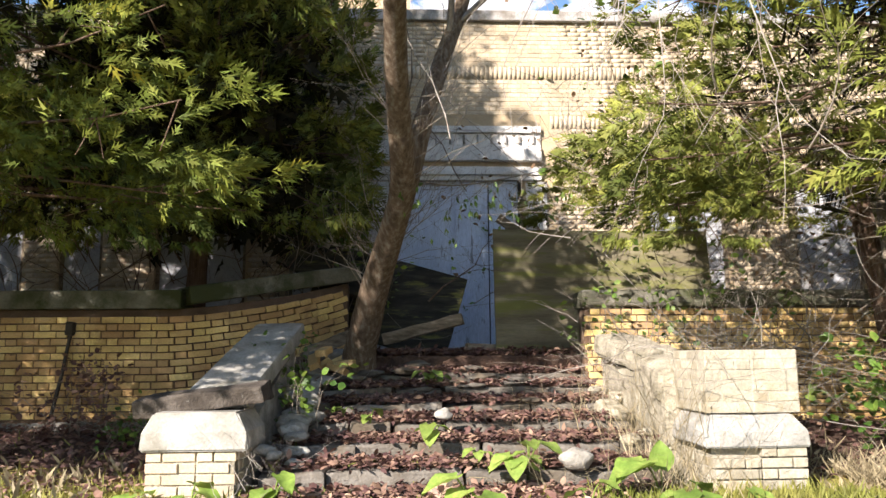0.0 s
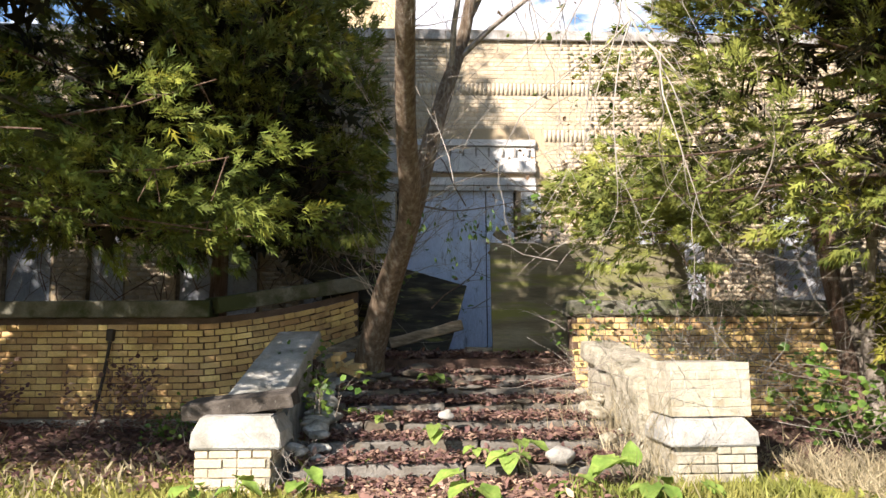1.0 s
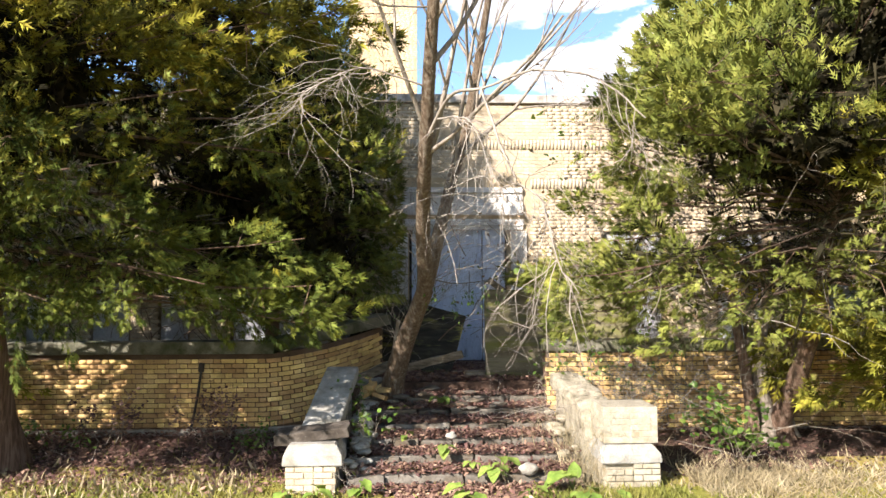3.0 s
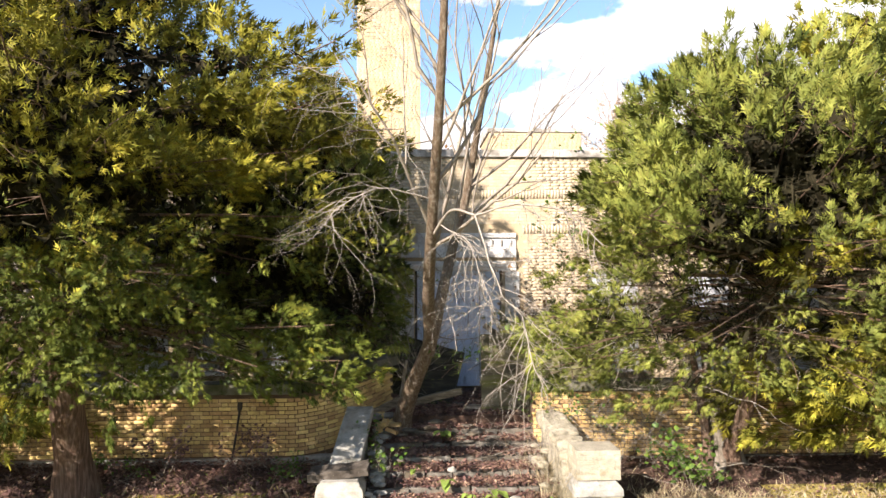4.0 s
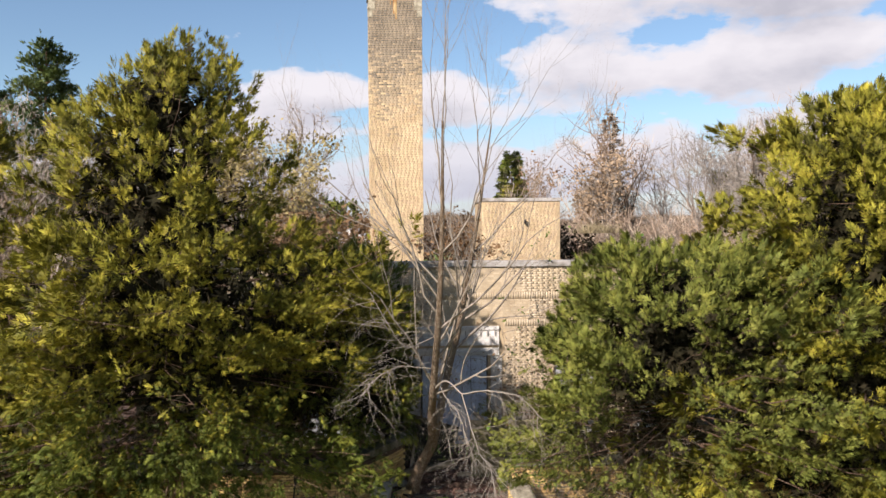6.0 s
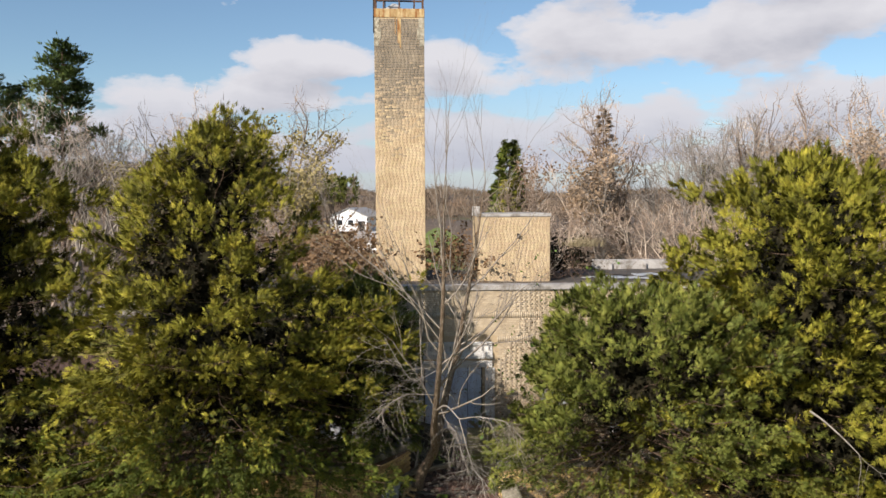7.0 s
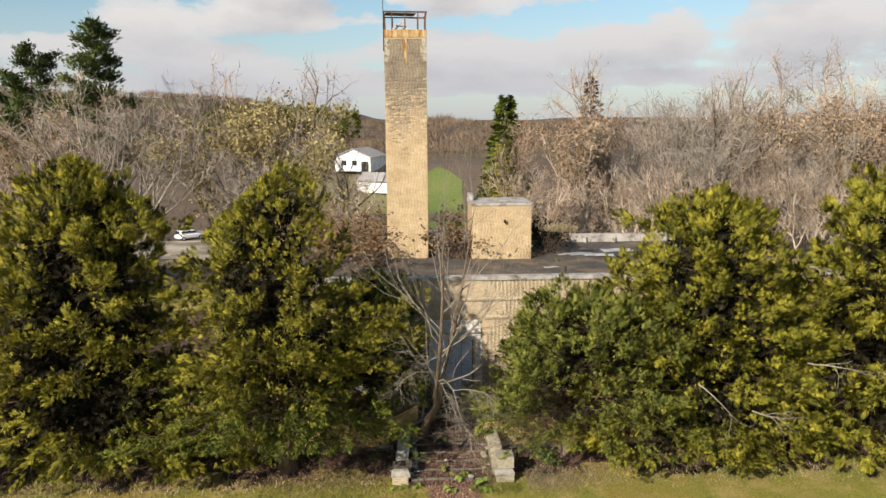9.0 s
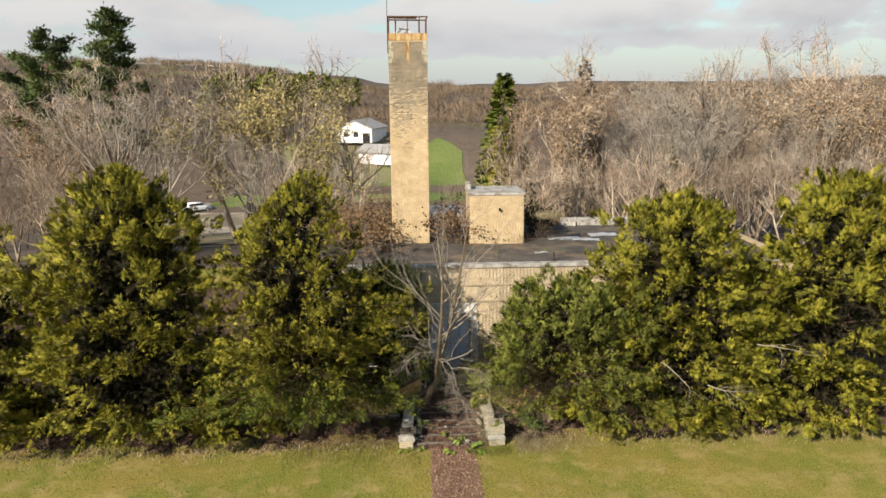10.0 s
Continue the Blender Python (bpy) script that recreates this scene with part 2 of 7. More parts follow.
M["mossy_board"] = surface("mossy_dark_board", [(0.016, 0.014, 0.010), (0.032, 0.027, 0.018), (0.065, 0.056, 0.032)], 3, 30, 0.92, 0.7,
                           stain=(0.15, 0.14, 0.035), stain_scale=2.2, stain_at=(0.56, 0.66), stretch=(0.9, 1, 5))
M["timber"] = surface("grey_timber", [(0.10, 0.078, 0.050), (0.19, 0.150, 0.102), (0.29, 0.24, 0.175)], 5, 35, 0.9, 0.9, stretch=(0.7, 4, 4), bump_size=0.008)
M["bark"] = surface("ridged_bark", [(0.115, 0.078, 0.048), (0.21, 0.150, 0.096), (0.31, 0.235, 0.158)], 9, 60, 0.95, 1.0,
                    stain=(0.30, 0.265, 0.205), stain_scale=9, stain_at=(0.53, 0.66), stretch=(3, 3, 0.8), bump_size=0.05)
M["bark_grey"] = surface("grey_bark", [(0.11, 0.088, 0.064), (0.18, 0.150, 0.115), (0.27, 0.235, 0.19)], 8, 60, 0.93, 0.8, stretch=(2, 2, 0.7), bump_size=0.012)
M["branch"] = surface("pale_grey_bark", [(0.15, 0.122, 0.094), (0.24, 0.205, 0.165), (0.33, 0.29, 0.24)], 8, 60, 0.93, 0.6, stretch=(2, 2, 0.7), bump_size=0.008)
M["twig"] = surface("pale_twig", [(0.20, 0.172, 0.140), (0.33, 0.29, 0.245)], 8, 60, 0.9, 0.3)
M["twig_far"] = surface("bare_wood", [(0.17, 0.120, 0.084), (0.32, 0.242, 0.178), (0.50, 0.425, 0.335)], 0.5, 6, 0.95, 0.0, "object", 0.5)
M["bark_cedar"] = surface("cedar_bark", [(0.07, 0.04, 0.025), (0.14, 0.085, 0.055), (0.22, 0.155, 0.11)], 8, 60, 0.95, 1.0, stretch=(4, 4, 0.4), bump_size=0.02)
M["cedar"] = surface("cedar_spray", [(0.030, 0.032, 0.007), (0.164, 0.155, 0.019), (0.36, 0.312, 0.040)], 1.9, 9, 0.62, 0.0, "island", 0.24, thin=0.15, hue=0.012, spec=0.13)
M["cedar_light"] = surface("yellow_green_spray", [(0.032, 0.034, 0.007), (0.166, 0.160, 0.019), (0.36, 0.315, 0.040)], 1.5, 9, 0.62, 0.0, "island", 0.24, thin=0.15, hue=0.012, spec=0.13)
M["cedar_dark"] = surface("dark_green_spray", [(0.046, 0.059, 0.013), (0.132, 0.148, 0.028), (0.265, 0.265, 0.054)], 1.9, 9, 0.62, 0.0, "island", 0.24, thin=0.2, hue=0.012, spec=0.13)
# darker than the upper cedar: shade put into the low sprays' colour
M["cedar_low"] = surface("shade_green_cedar_spray", [(0.022, 0.033, 0.007), (0.086, 0.107, 0.017), (0.200, 0.213, 0.034)], 1.9, 9, 0.62, 0.0, "island", 0.24, thin=0.15, hue=0.012, spec=0.13)
# dead growth with the shade of the crown's gaps put into its colour
M["shadow_growth"] = surface("shadow_dark_dead_growth", [(0.010, 0.010, 0.005), (0.020, 0.018, 0.009), (0.036, 0.029, 0.016)], 2, 12, 0.95, 0.0, "island", 0.3, spec=0.1)
M["pine"] = surface("pine_needles", [(0.030, 0.052, 0.014), (0.068, 0.100, 0.024), (0.125, 0.155, 0.036)], 0.4, 5, 0.6, 0.0, "island", 0.3, thin=0.2)
M["dead_leaf"] = surface("fallen_leaf", [(0.085, 0.044, 0.036), (0.155, 0.085, 0.064), (0.25, 0.152, 0.114)], 3, 20, 0.75, 0.0, "island", 0.55, thin=0.12, hue=0.025)
M["dry_leaf"] = surface("dry_path_leaf", [(0.19, 0.105, 0.072), (0.29, 0.175, 0.122), (0.39, 0.255, 0.185)], 3, 20, 0.8, 0.0, "island", 0.4, thin=0.15, hue=0.02)
M["mulch"] = surface("leaf_mulch", [(0.15, 0.084, 0.060), (0.23, 0.135, 0.097), (0.30, 0.19, 0.14)], 6, 40, 0.95, 1.0, bump_size=0.03)
M["litter"] = surface("leaf_mould", [(0.045, 0.026, 0.018), (0.085, 0.050, 0.034), (0.135, 0.082, 0.056)], 9, 55, 0.95, 1.0, bump_size=0.03)
M["green_leaf"] = surface("broad_green_leaf", [(0.14, 0.225, 0.040), (0.21, 0.30, 0.058), (0.30, 0.37, 0.085)], 6, 40, 0.5, 0.3, "object", 0.25, thin=0.4)
M["ivy"] = surface("ivy_leaf", [(0.05, 0.105, 0.018), (0.10, 0.17, 0.026), (0.19, 0.235, 0.045)], 4, 30, 0.5, 0.0, "island", 0.4, thin=0.35)
M["straw"] = surface("dry_straw", [(0.22, 0.175, 0.096), (0.31, 0.255, 0.15), (0.40, 0.34, 0.215)], 3, 20, 0.85, 0.0, "island", 0.3, thin=0.3)
M["blade"] = surface("grass_blade", [(0.10, 0.125, 0.022), (0.17, 0.18, 0.034), (0.27, 0.23, 0.065)], 0.6, 8, 0.7, 0.0, "island", 0.35, thin=0.3)
M["roofing"] = surface("worn_roofing", [(0.045, 0.04, 0.036), (0.075, 0.065, 0.056), (0.12, 0.10, 0.08)], 0.9, 14, 0.95, 0.7,
                       stain=(0.17, 0.125, 0.085), stain_scale=0.55, stain_at=(0.5, 0.66), bump_size=0.02)
M["fascia"] = surface("grey_concrete", [(0.27, 0.255, 0.235), (0.36, 0.34, 0.31), (0.43, 0.41, 0.38)], 1.6, 30, 0.92, 0.5, stain=(0.17, 0.15, 0.12), stain_scale=2)
M["rust"] = surface("rusted_steel", [(0.055, 0.032, 0.022), (0.10, 0.055, 0.034), (0.16, 0.08, 0.045)], 6, 40, 0.8, 0.4, metal=0.2)
M["rust_stone"] = surface("rust_stained_stone", [(0.30, 0.20, 0.085), (0.42, 0.30, 0.14), (0.50, 0.40, 0.22)], 2.4, 30, 0.9, 0.5,
                          stain=(0.24, 0.10, 0.028), stain_scale=2.2, stain_at=(0.46, 0.6), stretch=(2.5, 2.5, 0.5))
M["sheet"] = surface("zinc_sheet", [(0.38, 0.39, 0.40), (0.50, 0.51, 0.52)], 1.5, 20, 0.5, 0.2, metal=0.3)
M["dark"] = surface("dark_void", [(0.012, 0.011, 0.01), (0.022, 0.02, 0.018)], 2, 20, 0.95, 0.1)
M["iron"] = surface("dark_iron", [(0.03, 0.026, 0.022), (0.07, 0.058, 0.048)], 8, 50, 0.65, 0.4, metal=0.5)
M["siding"] = surface("white_siding", [(0.70, 0.70, 0.70), (0.80, 0.80, 0.79)], 1.2, 10, 0.7, 0.2, stretch=(1, 1, 6))
M["shingle"] = surface("grey_shingle", [(0.26, 0.255, 0.25), (0.36, 0.35, 0.345)], 2, 14, 0.9, 0.4)
M["blue_door"] = surface("blue_door_paint", [(0.16, 0.30, 0.46), (0.22, 0.37, 0.53)], 2, 20, 0.6, 0.1)
M["car_paint"] = surface("white_car_paint", [(0.74, 0.75, 0.77), (0.80, 0.81, 0.82)], 1, 8, 0.25, 0.0)
M["car_glass"] = surface("dark_car_glass", [(0.02, 0.023, 0.027), (0.035, 0.038, 0.042)], 1, 8, 0.08, 0.0)
M["tyre"] = surface("tyre_rubber", [(0.02, 0.02, 0.02), (0.035, 0.035, 0.035)], 5, 30, 0.9, 0.2)
M["asphalt"] = surface("pale_gravel", [(0.25, 0.205, 0.155), (0.33, 0.28, 0.215), (0.40, 0.35, 0.285)], 0.25, 4, 0.95, 0.4,
                       stain=(0.16, 0.13, 0.085), stain_scale=0.12)
M["lamp_glass"] = surface("lamp_glass", [(0.3, 0.3, 0.28), (0.4, 0.4, 0.38)], 5, 30, 0.2, 0.0)
M["autumn"] = surface("yellowing_leaf", [(0.20, 0.165, 0.060), (0.33, 0.270, 0.115), (0.46, 0.375, 0.18)], 0.5, 6, 0.7, 0.0, "island", 0.35, thin=0.3)
M["russet"] = surface("russet_leaf", [(0.15, 0.083, 0.038), (0.215, 0.130, 0.064), (0.29, 0.19, 0.10)], 0.5, 6, 0.8, 0.0, "island", 0.35, thin=0.25)
M["tan_leaf"] = surface("tan_oak_leaf", [(0.24, 0.165, 0.095), (0.34, 0.245, 0.155), (0.44, 0.335, 0.23)], 0.5, 6, 0.85, 0.0, "island", 0.3, thin=0.25)
M["far_wood"] = surface("far_bare_wood", [(0.085, 0.060, 0.042), (0.140, 0.102, 0.070), (0.205, 0.155, 0.108), (0.200, 0.122, 0.070)], 0.11, 0.5, 1.0, 0.0, "island", 0.25)


def lawn_material():
    """Mown autumn grass: dry straw-coloured patches between green ones."""
    m = surface("autumn_lawn", [(0.27, 0.200, 0.050), (0.215, 0.195, 0.034), (0.135, 0.166, 0.020)], 0.24, 16, 0.95, 1.0,
                stain=(0.33, 0.252, 0.088), stain_scale=0.9, stain_at=(0.48, 0.66), bump_size=0.05, vary=0.42)
    return m


M["lawn"] = lawn_material()
M["field"] = surface("green_field", [(0.085, 0.125, 0.028), (0.125, 0.165, 0.038), (0.17, 0.19, 0.055)], 0.05, 1.5, 0.95, 0.5, bump_size=0.05)
M["straw_ground"] = surface("straw_coloured_ground", [(0.20, 0.155, 0.075), (0.27, 0.215, 0.105), (0.19, 0.17, 0.07)], 0.25, 2.5, 0.95, 0.5, stain=(0.15, 0.105, 0.065), stain_scale=0.3, bump_size=0.05)
M["rough_grass"] = surface("faded_rough_grass", [(0.13, 0.115, 0.06), (0.165, 0.15, 0.075), (0.13, 0.145, 0.05)], 0.06, 1.5, 0.95, 0.5, stain=(0.16, 0.12, 0.08), stain_scale=0.09, bump_size=0.05)
M["hill"] = surface("wooded_ground", [(0.070, 0.050, 0.036), (0.100, 0.074, 0.054), (0.14, 0.105, 0.076)], 0.012, 0.35, 1.0, 0.6,
                    stain=(0.10, 0.11, 0.035), stain_scale=0.008, stain_at=(0.56, 0.62), bump_size=0.6)


# ---- building blocks ----
def link(name, mesh, material, parent=None, label="", kind=""):
    ob = new(name, mesh)
    if material is not None and not mesh.materials:
        mesh.materials.append(material)
    if parent is not None:
        ob.parent = parent
    if label:
        ob["label"] = label
    if kind:
        ob["kind"] = kind
    return ob


def part(name, bm, material, parent=None, label="", kind="", smooth=False):
    mesh = bpy.data.meshes.new(name)
    bm.normal_update()
    bm.to_mesh(mesh)
    bm.free()
    if smooth:
        mesh.polygons.foreach_set("use_smooth", [True] * len(mesh.polygons))
    return link(name, mesh, material, parent, label, kind)


def thing(name, at, label, category, group="", kind="", turn=0.0):
    ob = new(name)
    ob.empty_display_size = 0.1
    ob.matrix_world = pose(*at, 0, 0, turn)
    return tagged(ob, label, category, group, kind)


def mesh_of(name, verts, faces, smooth=False):
    """A mesh from arrays: verts (n, 3), faces (m, k) with k corners each."""
    verts, faces = np.asarray(verts, np.float32), np.asarray(faces, np.int32)
    me = bpy.data.meshes.new(name)
    k = faces.shape[1]
    me.vertices.add(len(verts))
    me.vertices.foreach_set("co", verts.ravel())
    me.loops.add(faces.size)
    me.loops.foreach_set("vertex_index", faces.ravel())
    me.polygons.add(len(faces))
    me.polygons.foreach_set("loop_start", np.arange(0, faces.size, k, dtype=np.int32))
    if smooth:
        me.polygons.foreach_set("use_smooth", np.ones(len(faces), bool))
    me.update(calc_edges=True)
    return me


def block(bm, centre, size, turn=(0, 0, 0), bevel=0.0, rough=0.0, seed=0, cuts=0):
    """A block with worn edges, added to bm; rough moves its corners and cuts. Returns its vertices."""
    one = bmesh.new()
    bmesh.ops.create_cube(one, size=1.0)
    bmesh.ops.scale(one, vec=size, verts=one.verts[:])
    if cuts:
        bmesh.ops.subdivide_edges(one, edges=one.edges[:], cuts=cuts, use_grid_fill=True)
    if bevel:
        hard = [e for e in one.edges if len(e.link_faces) == 2 and e.calc_face_angle(0) > 1.0]
        bmesh.ops.bevel(one, geom=hard, offset=bevel, segments=2, affect="EDGES", profile=0.6)
    if rough:
        for v in one.verts:
            v.co += noise.noise_vector(v.co * 5.0 + Vector((seed * 3.7, seed, 0))) * rough
    one.transform(Matrix.Translation(centre) @ Euler([radians(a) for a in turn]).to_matrix().to_4x4())
    spare = bpy.data.meshes.new("spare")
    one.to_mesh(spare)
    one.free()
    count = len(bm.verts)
    bm.from_mesh(spare)
    bpy.data.meshes.remove(spare)
    bm.verts.ensure_lookup_table()
    return bm.verts[count:]


def one_block(name, centre, size, material, parent, turn=(0, 0, 0), bevel=0.01, rough=0.0, seed=0, label="", cuts=0):
    bm = bmesh.new()
    block(bm, centre, size, turn, bevel, rough, seed, cuts)
    return part(name, bm, material, parent, label)


def tubes(paths, sides=5):
    """Arrays of one mesh of many tapering tubes: each path is a list of (point, radius)."""
    V, F, base = [], [], 0
    ring = np.arange(sides) * (2 * np.pi / sides)
    cs, sn = np.cos(ring)[:, None], np.sin(ring)[:, None]
    for path in paths:
        P = np.array([p for p, _ in path], float)
        R = np.array([r for _, r in path], float)
        d = np.gradient(P, axis=0)
        d /= np.linalg.norm(d, axis=1)[:, None] + 1e-9
        ref = np.array([0.0, 0.0, 1.0]) if abs(d[:, 2]).mean() < 0.8 else np.array([1.0, 0.0, 0.0])
        a = np.cross(d, ref)
        a /= np.linalg.norm(a, axis=1)[:, None] + 1e-9
        b = np.cross(d, a)
        n = len(P)
        V.append((P[:, None] + R[:, None, None] * (a[:, None] * cs + b[:, None] * sn)).reshape(-1, 3))
        i = np.arange(n - 1)[:, None] * sides + base
        k = np.arange(sides)[None]
        k2 = (k + 1) % sides
        F.append(np.stack([i + k, i + k2, i + sides + k2, i + sides + k], -1).reshape(-1, 4))
        base += n * sides
    return np.concatenate(V), np.concatenate(F)


def scatter(template_v, template_f, pos, ahead, size, roll, up=(0, 0, 1)):
    """Copies of a small form as one mesh's arrays: x of the form points along ahead."""
    pos, ahead, size, roll = (np.asarray(a, float) for a in (pos, ahead, size, roll))
    ax = ahead / (np.linalg.norm(ahead, axis=1)[:, None] + 1e-9)
    ref = np.tile(np.array(up, float), (len(ax), 1))
    near = abs((ax * ref).sum(1)) > 0.97
    ref[near] = (1, 0, 0)
    side = np.cross(ref, ax)
    side /= np.linalg.norm(side, axis=1)[:, None] + 1e-9
    top = np.cross(ax, side)
    c, s = np.cos(roll)[:, None], np.sin(roll)[:, None]
    side, top = c * side + s * top, c * top - s * side
    tv = np.asarray(template_v, float)
    V = pos[:, None] + size[:, None, None] * (tv[None, :, :1] * ax[:, None] + tv[None, :, 1:2] * side[:, None] + tv[None, :, 2:] * top[:, None])
    n = len(tv)
    F = np.asarray(template_f)[None] + (np.arange(len(pos)) * n)[:, None, None]
    return V.reshape(-1, 3), F.reshape(-1, np.asarray(template_f).shape[1])


def smoothstep(a, b, x):
    k = np.clip((np.asarray(x, float) - a) / (b - a), 0, 1)
    return k * k * (3 - 2 * k)


# ---- ground ----
def ground_height(x, y):
    """Lawn level to the terrace, a valley behind the building, wooded hills beyond."""
    x, y = np.asarray(x, float), np.asarray(y, float)
    z = -6.2 * smoothstep(34, 92, y) + 10.0 * smoothstep(98, 150, y) + 5.0 * smoothstep(170, 430, y)
    z = z + (21.0 * smoothstep(10, -150, x) + 3.5 * smoothstep(30, 160, x)) * smoothstep(170, 420, y)
    z = z + (1.6 * np.sin(x * 0.021 + 1.0) + 1.5 * np.sin(x * 0.047 + 0.4) + 0.8 * np.sin(x * 0.11)) * smoothstep(180, 380, y) + 8 * smoothstep(450, 1500, y) - 20 * smoothstep(1500, 2600, y)
    bank = 0.22 * smoothstep(5.6, 7.1, y) * smoothstep(1.2, 2.4, abs(x - 0.3)) * smoothstep(9, 7.4, y)
    under = -0.6 * smoothstep(7.3, 7.6, y) * smoothstep(30, 27, y) * smoothstep(25, 22, abs(x))
    stairs = -0.25 * smoothstep(4.9, 5.4, y) * smoothstep(1.75, 1.5, abs(x - 0.35)) * smoothstep(8.2, 7.4, y)
    dips = 0.03 * np.sin(x * 0.9 + 0.6 * y) * np.sin(y * 0.7 - 0.3 * x) * smoothstep(4.2, 2.0, y)
    return z + bank + under + stairs + dips


def build_ground():
    def axis(edge, near, step):
        inner = np.arange(-near, near + 0.01, step)
        outer = [near]
        while outer[-1] < edge:
            outer.append(outer[-1] * 1.09 + step)
        outer = np.array(outer[1:])
        return np.concatenate([-outer[::-1], inner, outer])

    xs = axis(2600, 14, 0.5)
    ys = axis(2600, 18, 0.5) + 2
    X, Y = np.meshgrid(xs, ys)
    Z = ground_height(X, Y)
    V = np.stack([X, Y, Z], -1).reshape(-1, 3)
    nx, ny = len(xs), len(ys)
    i = (np.arange(ny - 1)[:, None] * nx + np.arange(nx - 1)[None]).reshape(-1)
    F = np.stack([i, i + 1, i + nx + 1, i + nx], -1)
    me = mesh_of("ground", V, F, True)
    me.materials.append(M["lawn"])
    me.materials.append(M["hill"])
    me.materials.append(M["litter"])
    me.materials.append(M["field"])
    cx, cy = V[F].mean(1)[:, 0], V[F].mean(1)[:, 1]
    wooded = (cy > 185) | ((cy > 36) & ((cx > 9 + 0.02 * (cy - 36)) | (cx < 2.0 + 0.01 * cy) | (cy < 5000))) | (abs(cx) > 70)
    litter = (cy > 5.6 + 0.4 * np.sin(cx * 1.3)) & (cy < 30) & (abs(cx) < 26)
    me.polygons.foreach_set("material_index", np.where(litter, 2, np.where(wooded, 1, np.where(cy > 36, 3, 0))).astype(np.int32))
    return link("ground", me, None)


ground = tagged(build_ground(), "autumn lawn with green and straw-coloured patches and wooded hills beyond", "ground", kind="structure")


def gh(x, y):
    return float(ground_height(x, y))


# ---- brick bonds ----
COURSE, STRETCH, HEAD, JOINT, DEEP = 0.0677, 0.194, 0.0935, 0.0102, 0.011
FLUSH = 0.0025


def flemish(x0, x1, z0, z1, keep=None, jog=0.011):
    """Places (x, z, length) of bricks in Flemish bond: stretchers and headers in turn, each course shifted."""
    out = []
    unit = STRETCH + HEAD + 2 * JOINT
    for row in range(int((z1 - z0) / COURSE + 1e-6)):
        z = z0 + (row + 0.5) * COURSE
        x = x0 - (unit * 0.5 if row % 2 else 0.0) + jog * math.sin(row * 12.9)
        turn = 0
        while x < x1:
            length = STRETCH if turn == 0 else HEAD
            a, b = max(x, x0), min(x + length, x1)
            if b - a > 0.04 and (keep is None or keep(0.5 * (a + b), z)):
                out.append((0.5 * (a + b), z, b - a))
            x += length + JOINT
            turn ^= 1
    return out


def soldiers(x0, x1, z, keep=None):
    out = []
    x = x0
    while x < x1:
        if keep is None or keep(x, z):
            out.append((x, z))
        x += 0.0677
    return out


BOX_F = np.array([[0, 1, 5, 4], [1, 3, 7, 5], [3, 2, 6, 7], [2, 0, 4, 6], [4, 5, 7, 6]])


def box_arrays(x0, x1, y0, y1, z0, z1):
    """Five faces of a brick that stands proud of a wall facing -y (the back stays open in the wall)."""
    return np.array([[x0, y1, z0], [x1, y1, z0], [x0, y1, z1], [x1, y1, z1], [x0, y0, z0], [x1, y0, z0], [x0, y0, z1], [x1, y0, z1]])


def brick_mesh(bricks, y, rng, high=COURSE - JOINT, side=False, deep=DEEP):
    """One mesh of many set bricks, each a little proud or sunk. side: a wall that faces +x, at x = y."""
    V, F = [], []
    for k, b in enumerate(bricks):
        x, z, length = b
        out = rng.uniform(-0.0014, 0.0014) if deep > 0.006 else rng.uniform(-0.001, 0.001)
        v = box_arrays(x - length / 2, x + length / 2, out, deep, z - high / 2, z + high / 2)
        v[4:, 0] += (x - v[4:, 0]) * 0.02
        v[4:, 2] += (z - v[4:, 2]) * 0.05
        V.append(v)
        F.append(BOX_F + 8 * k)
    V, F = np.concatenate(V), np.concatenate(F)
    if side:
        V = np.stack([y - V[:, 1], V[:, 0], V[:, 2]], -1)
    else:
        V[:, 1] += y
    return V, F


# ---- terrace and steps ----
FRONT = 10.48
terrace = tagged(new("pavement", None), "raised terrace behind the brick garden walls, covered in leaf mould", "terrace", kind="structure")
bm = bmesh.new()
block(bm, (0.0, 9.02, 0.43), (44, 3.0, 0.86), bevel=0.02)
part("terrace_slab", bm, M["litter"], terrace)

stairs = thing("garden_stairs", (0.35, 4.8, 0), "worn broken stone steps buried under reddish fallen leaves", "stairs", kind="structure")
rng = random.Random(4)
for k in range(7):
    y, z = 4.95 + 0.45 * k, 0.13 + 0.112 * k
    bm = bmesh.new()
    x = -0.98
    while x < 1.66:
        w = min(rng.uniform(0.28, 0.95), 1.72 - x)
        if w < 0.12:
            break
        block(bm, (x + w / 2 - 0.35, y + 0.26 - 4.8 + rng.uniform(-0.05, 0.04), z - 0.075 + rng.uniform(-0.022, 0.008)), (w - 0.015, 0.52, 0.15),
              (rng.uniform(-2, 2), rng.uniform(-2.5, 2.5), rng.uniform(-2.5, 2.5)), 0.018, 0.035, k * 5 + x, 3)
        x += w
    part("step", bm, M["step"], stairs)
bm = bmesh.new()
block(bm, (0.0, 1.7, -0.25), (2.7, 3.2, 0.3))
part("step_bed", bm, M["litter"], stairs)

# ---- garden walls ----
WALL_Y, WALL_TOP = 7.16, 1.31


def heave(x):
    """How far the left wall's end is lifted and pushed back by roots: (back, up, slope of each)."""
    k = max(0.0, (x + 2.35) / 1.7)
    return 0.95 * k ** 1.6, 0.34 * k ** 1.7


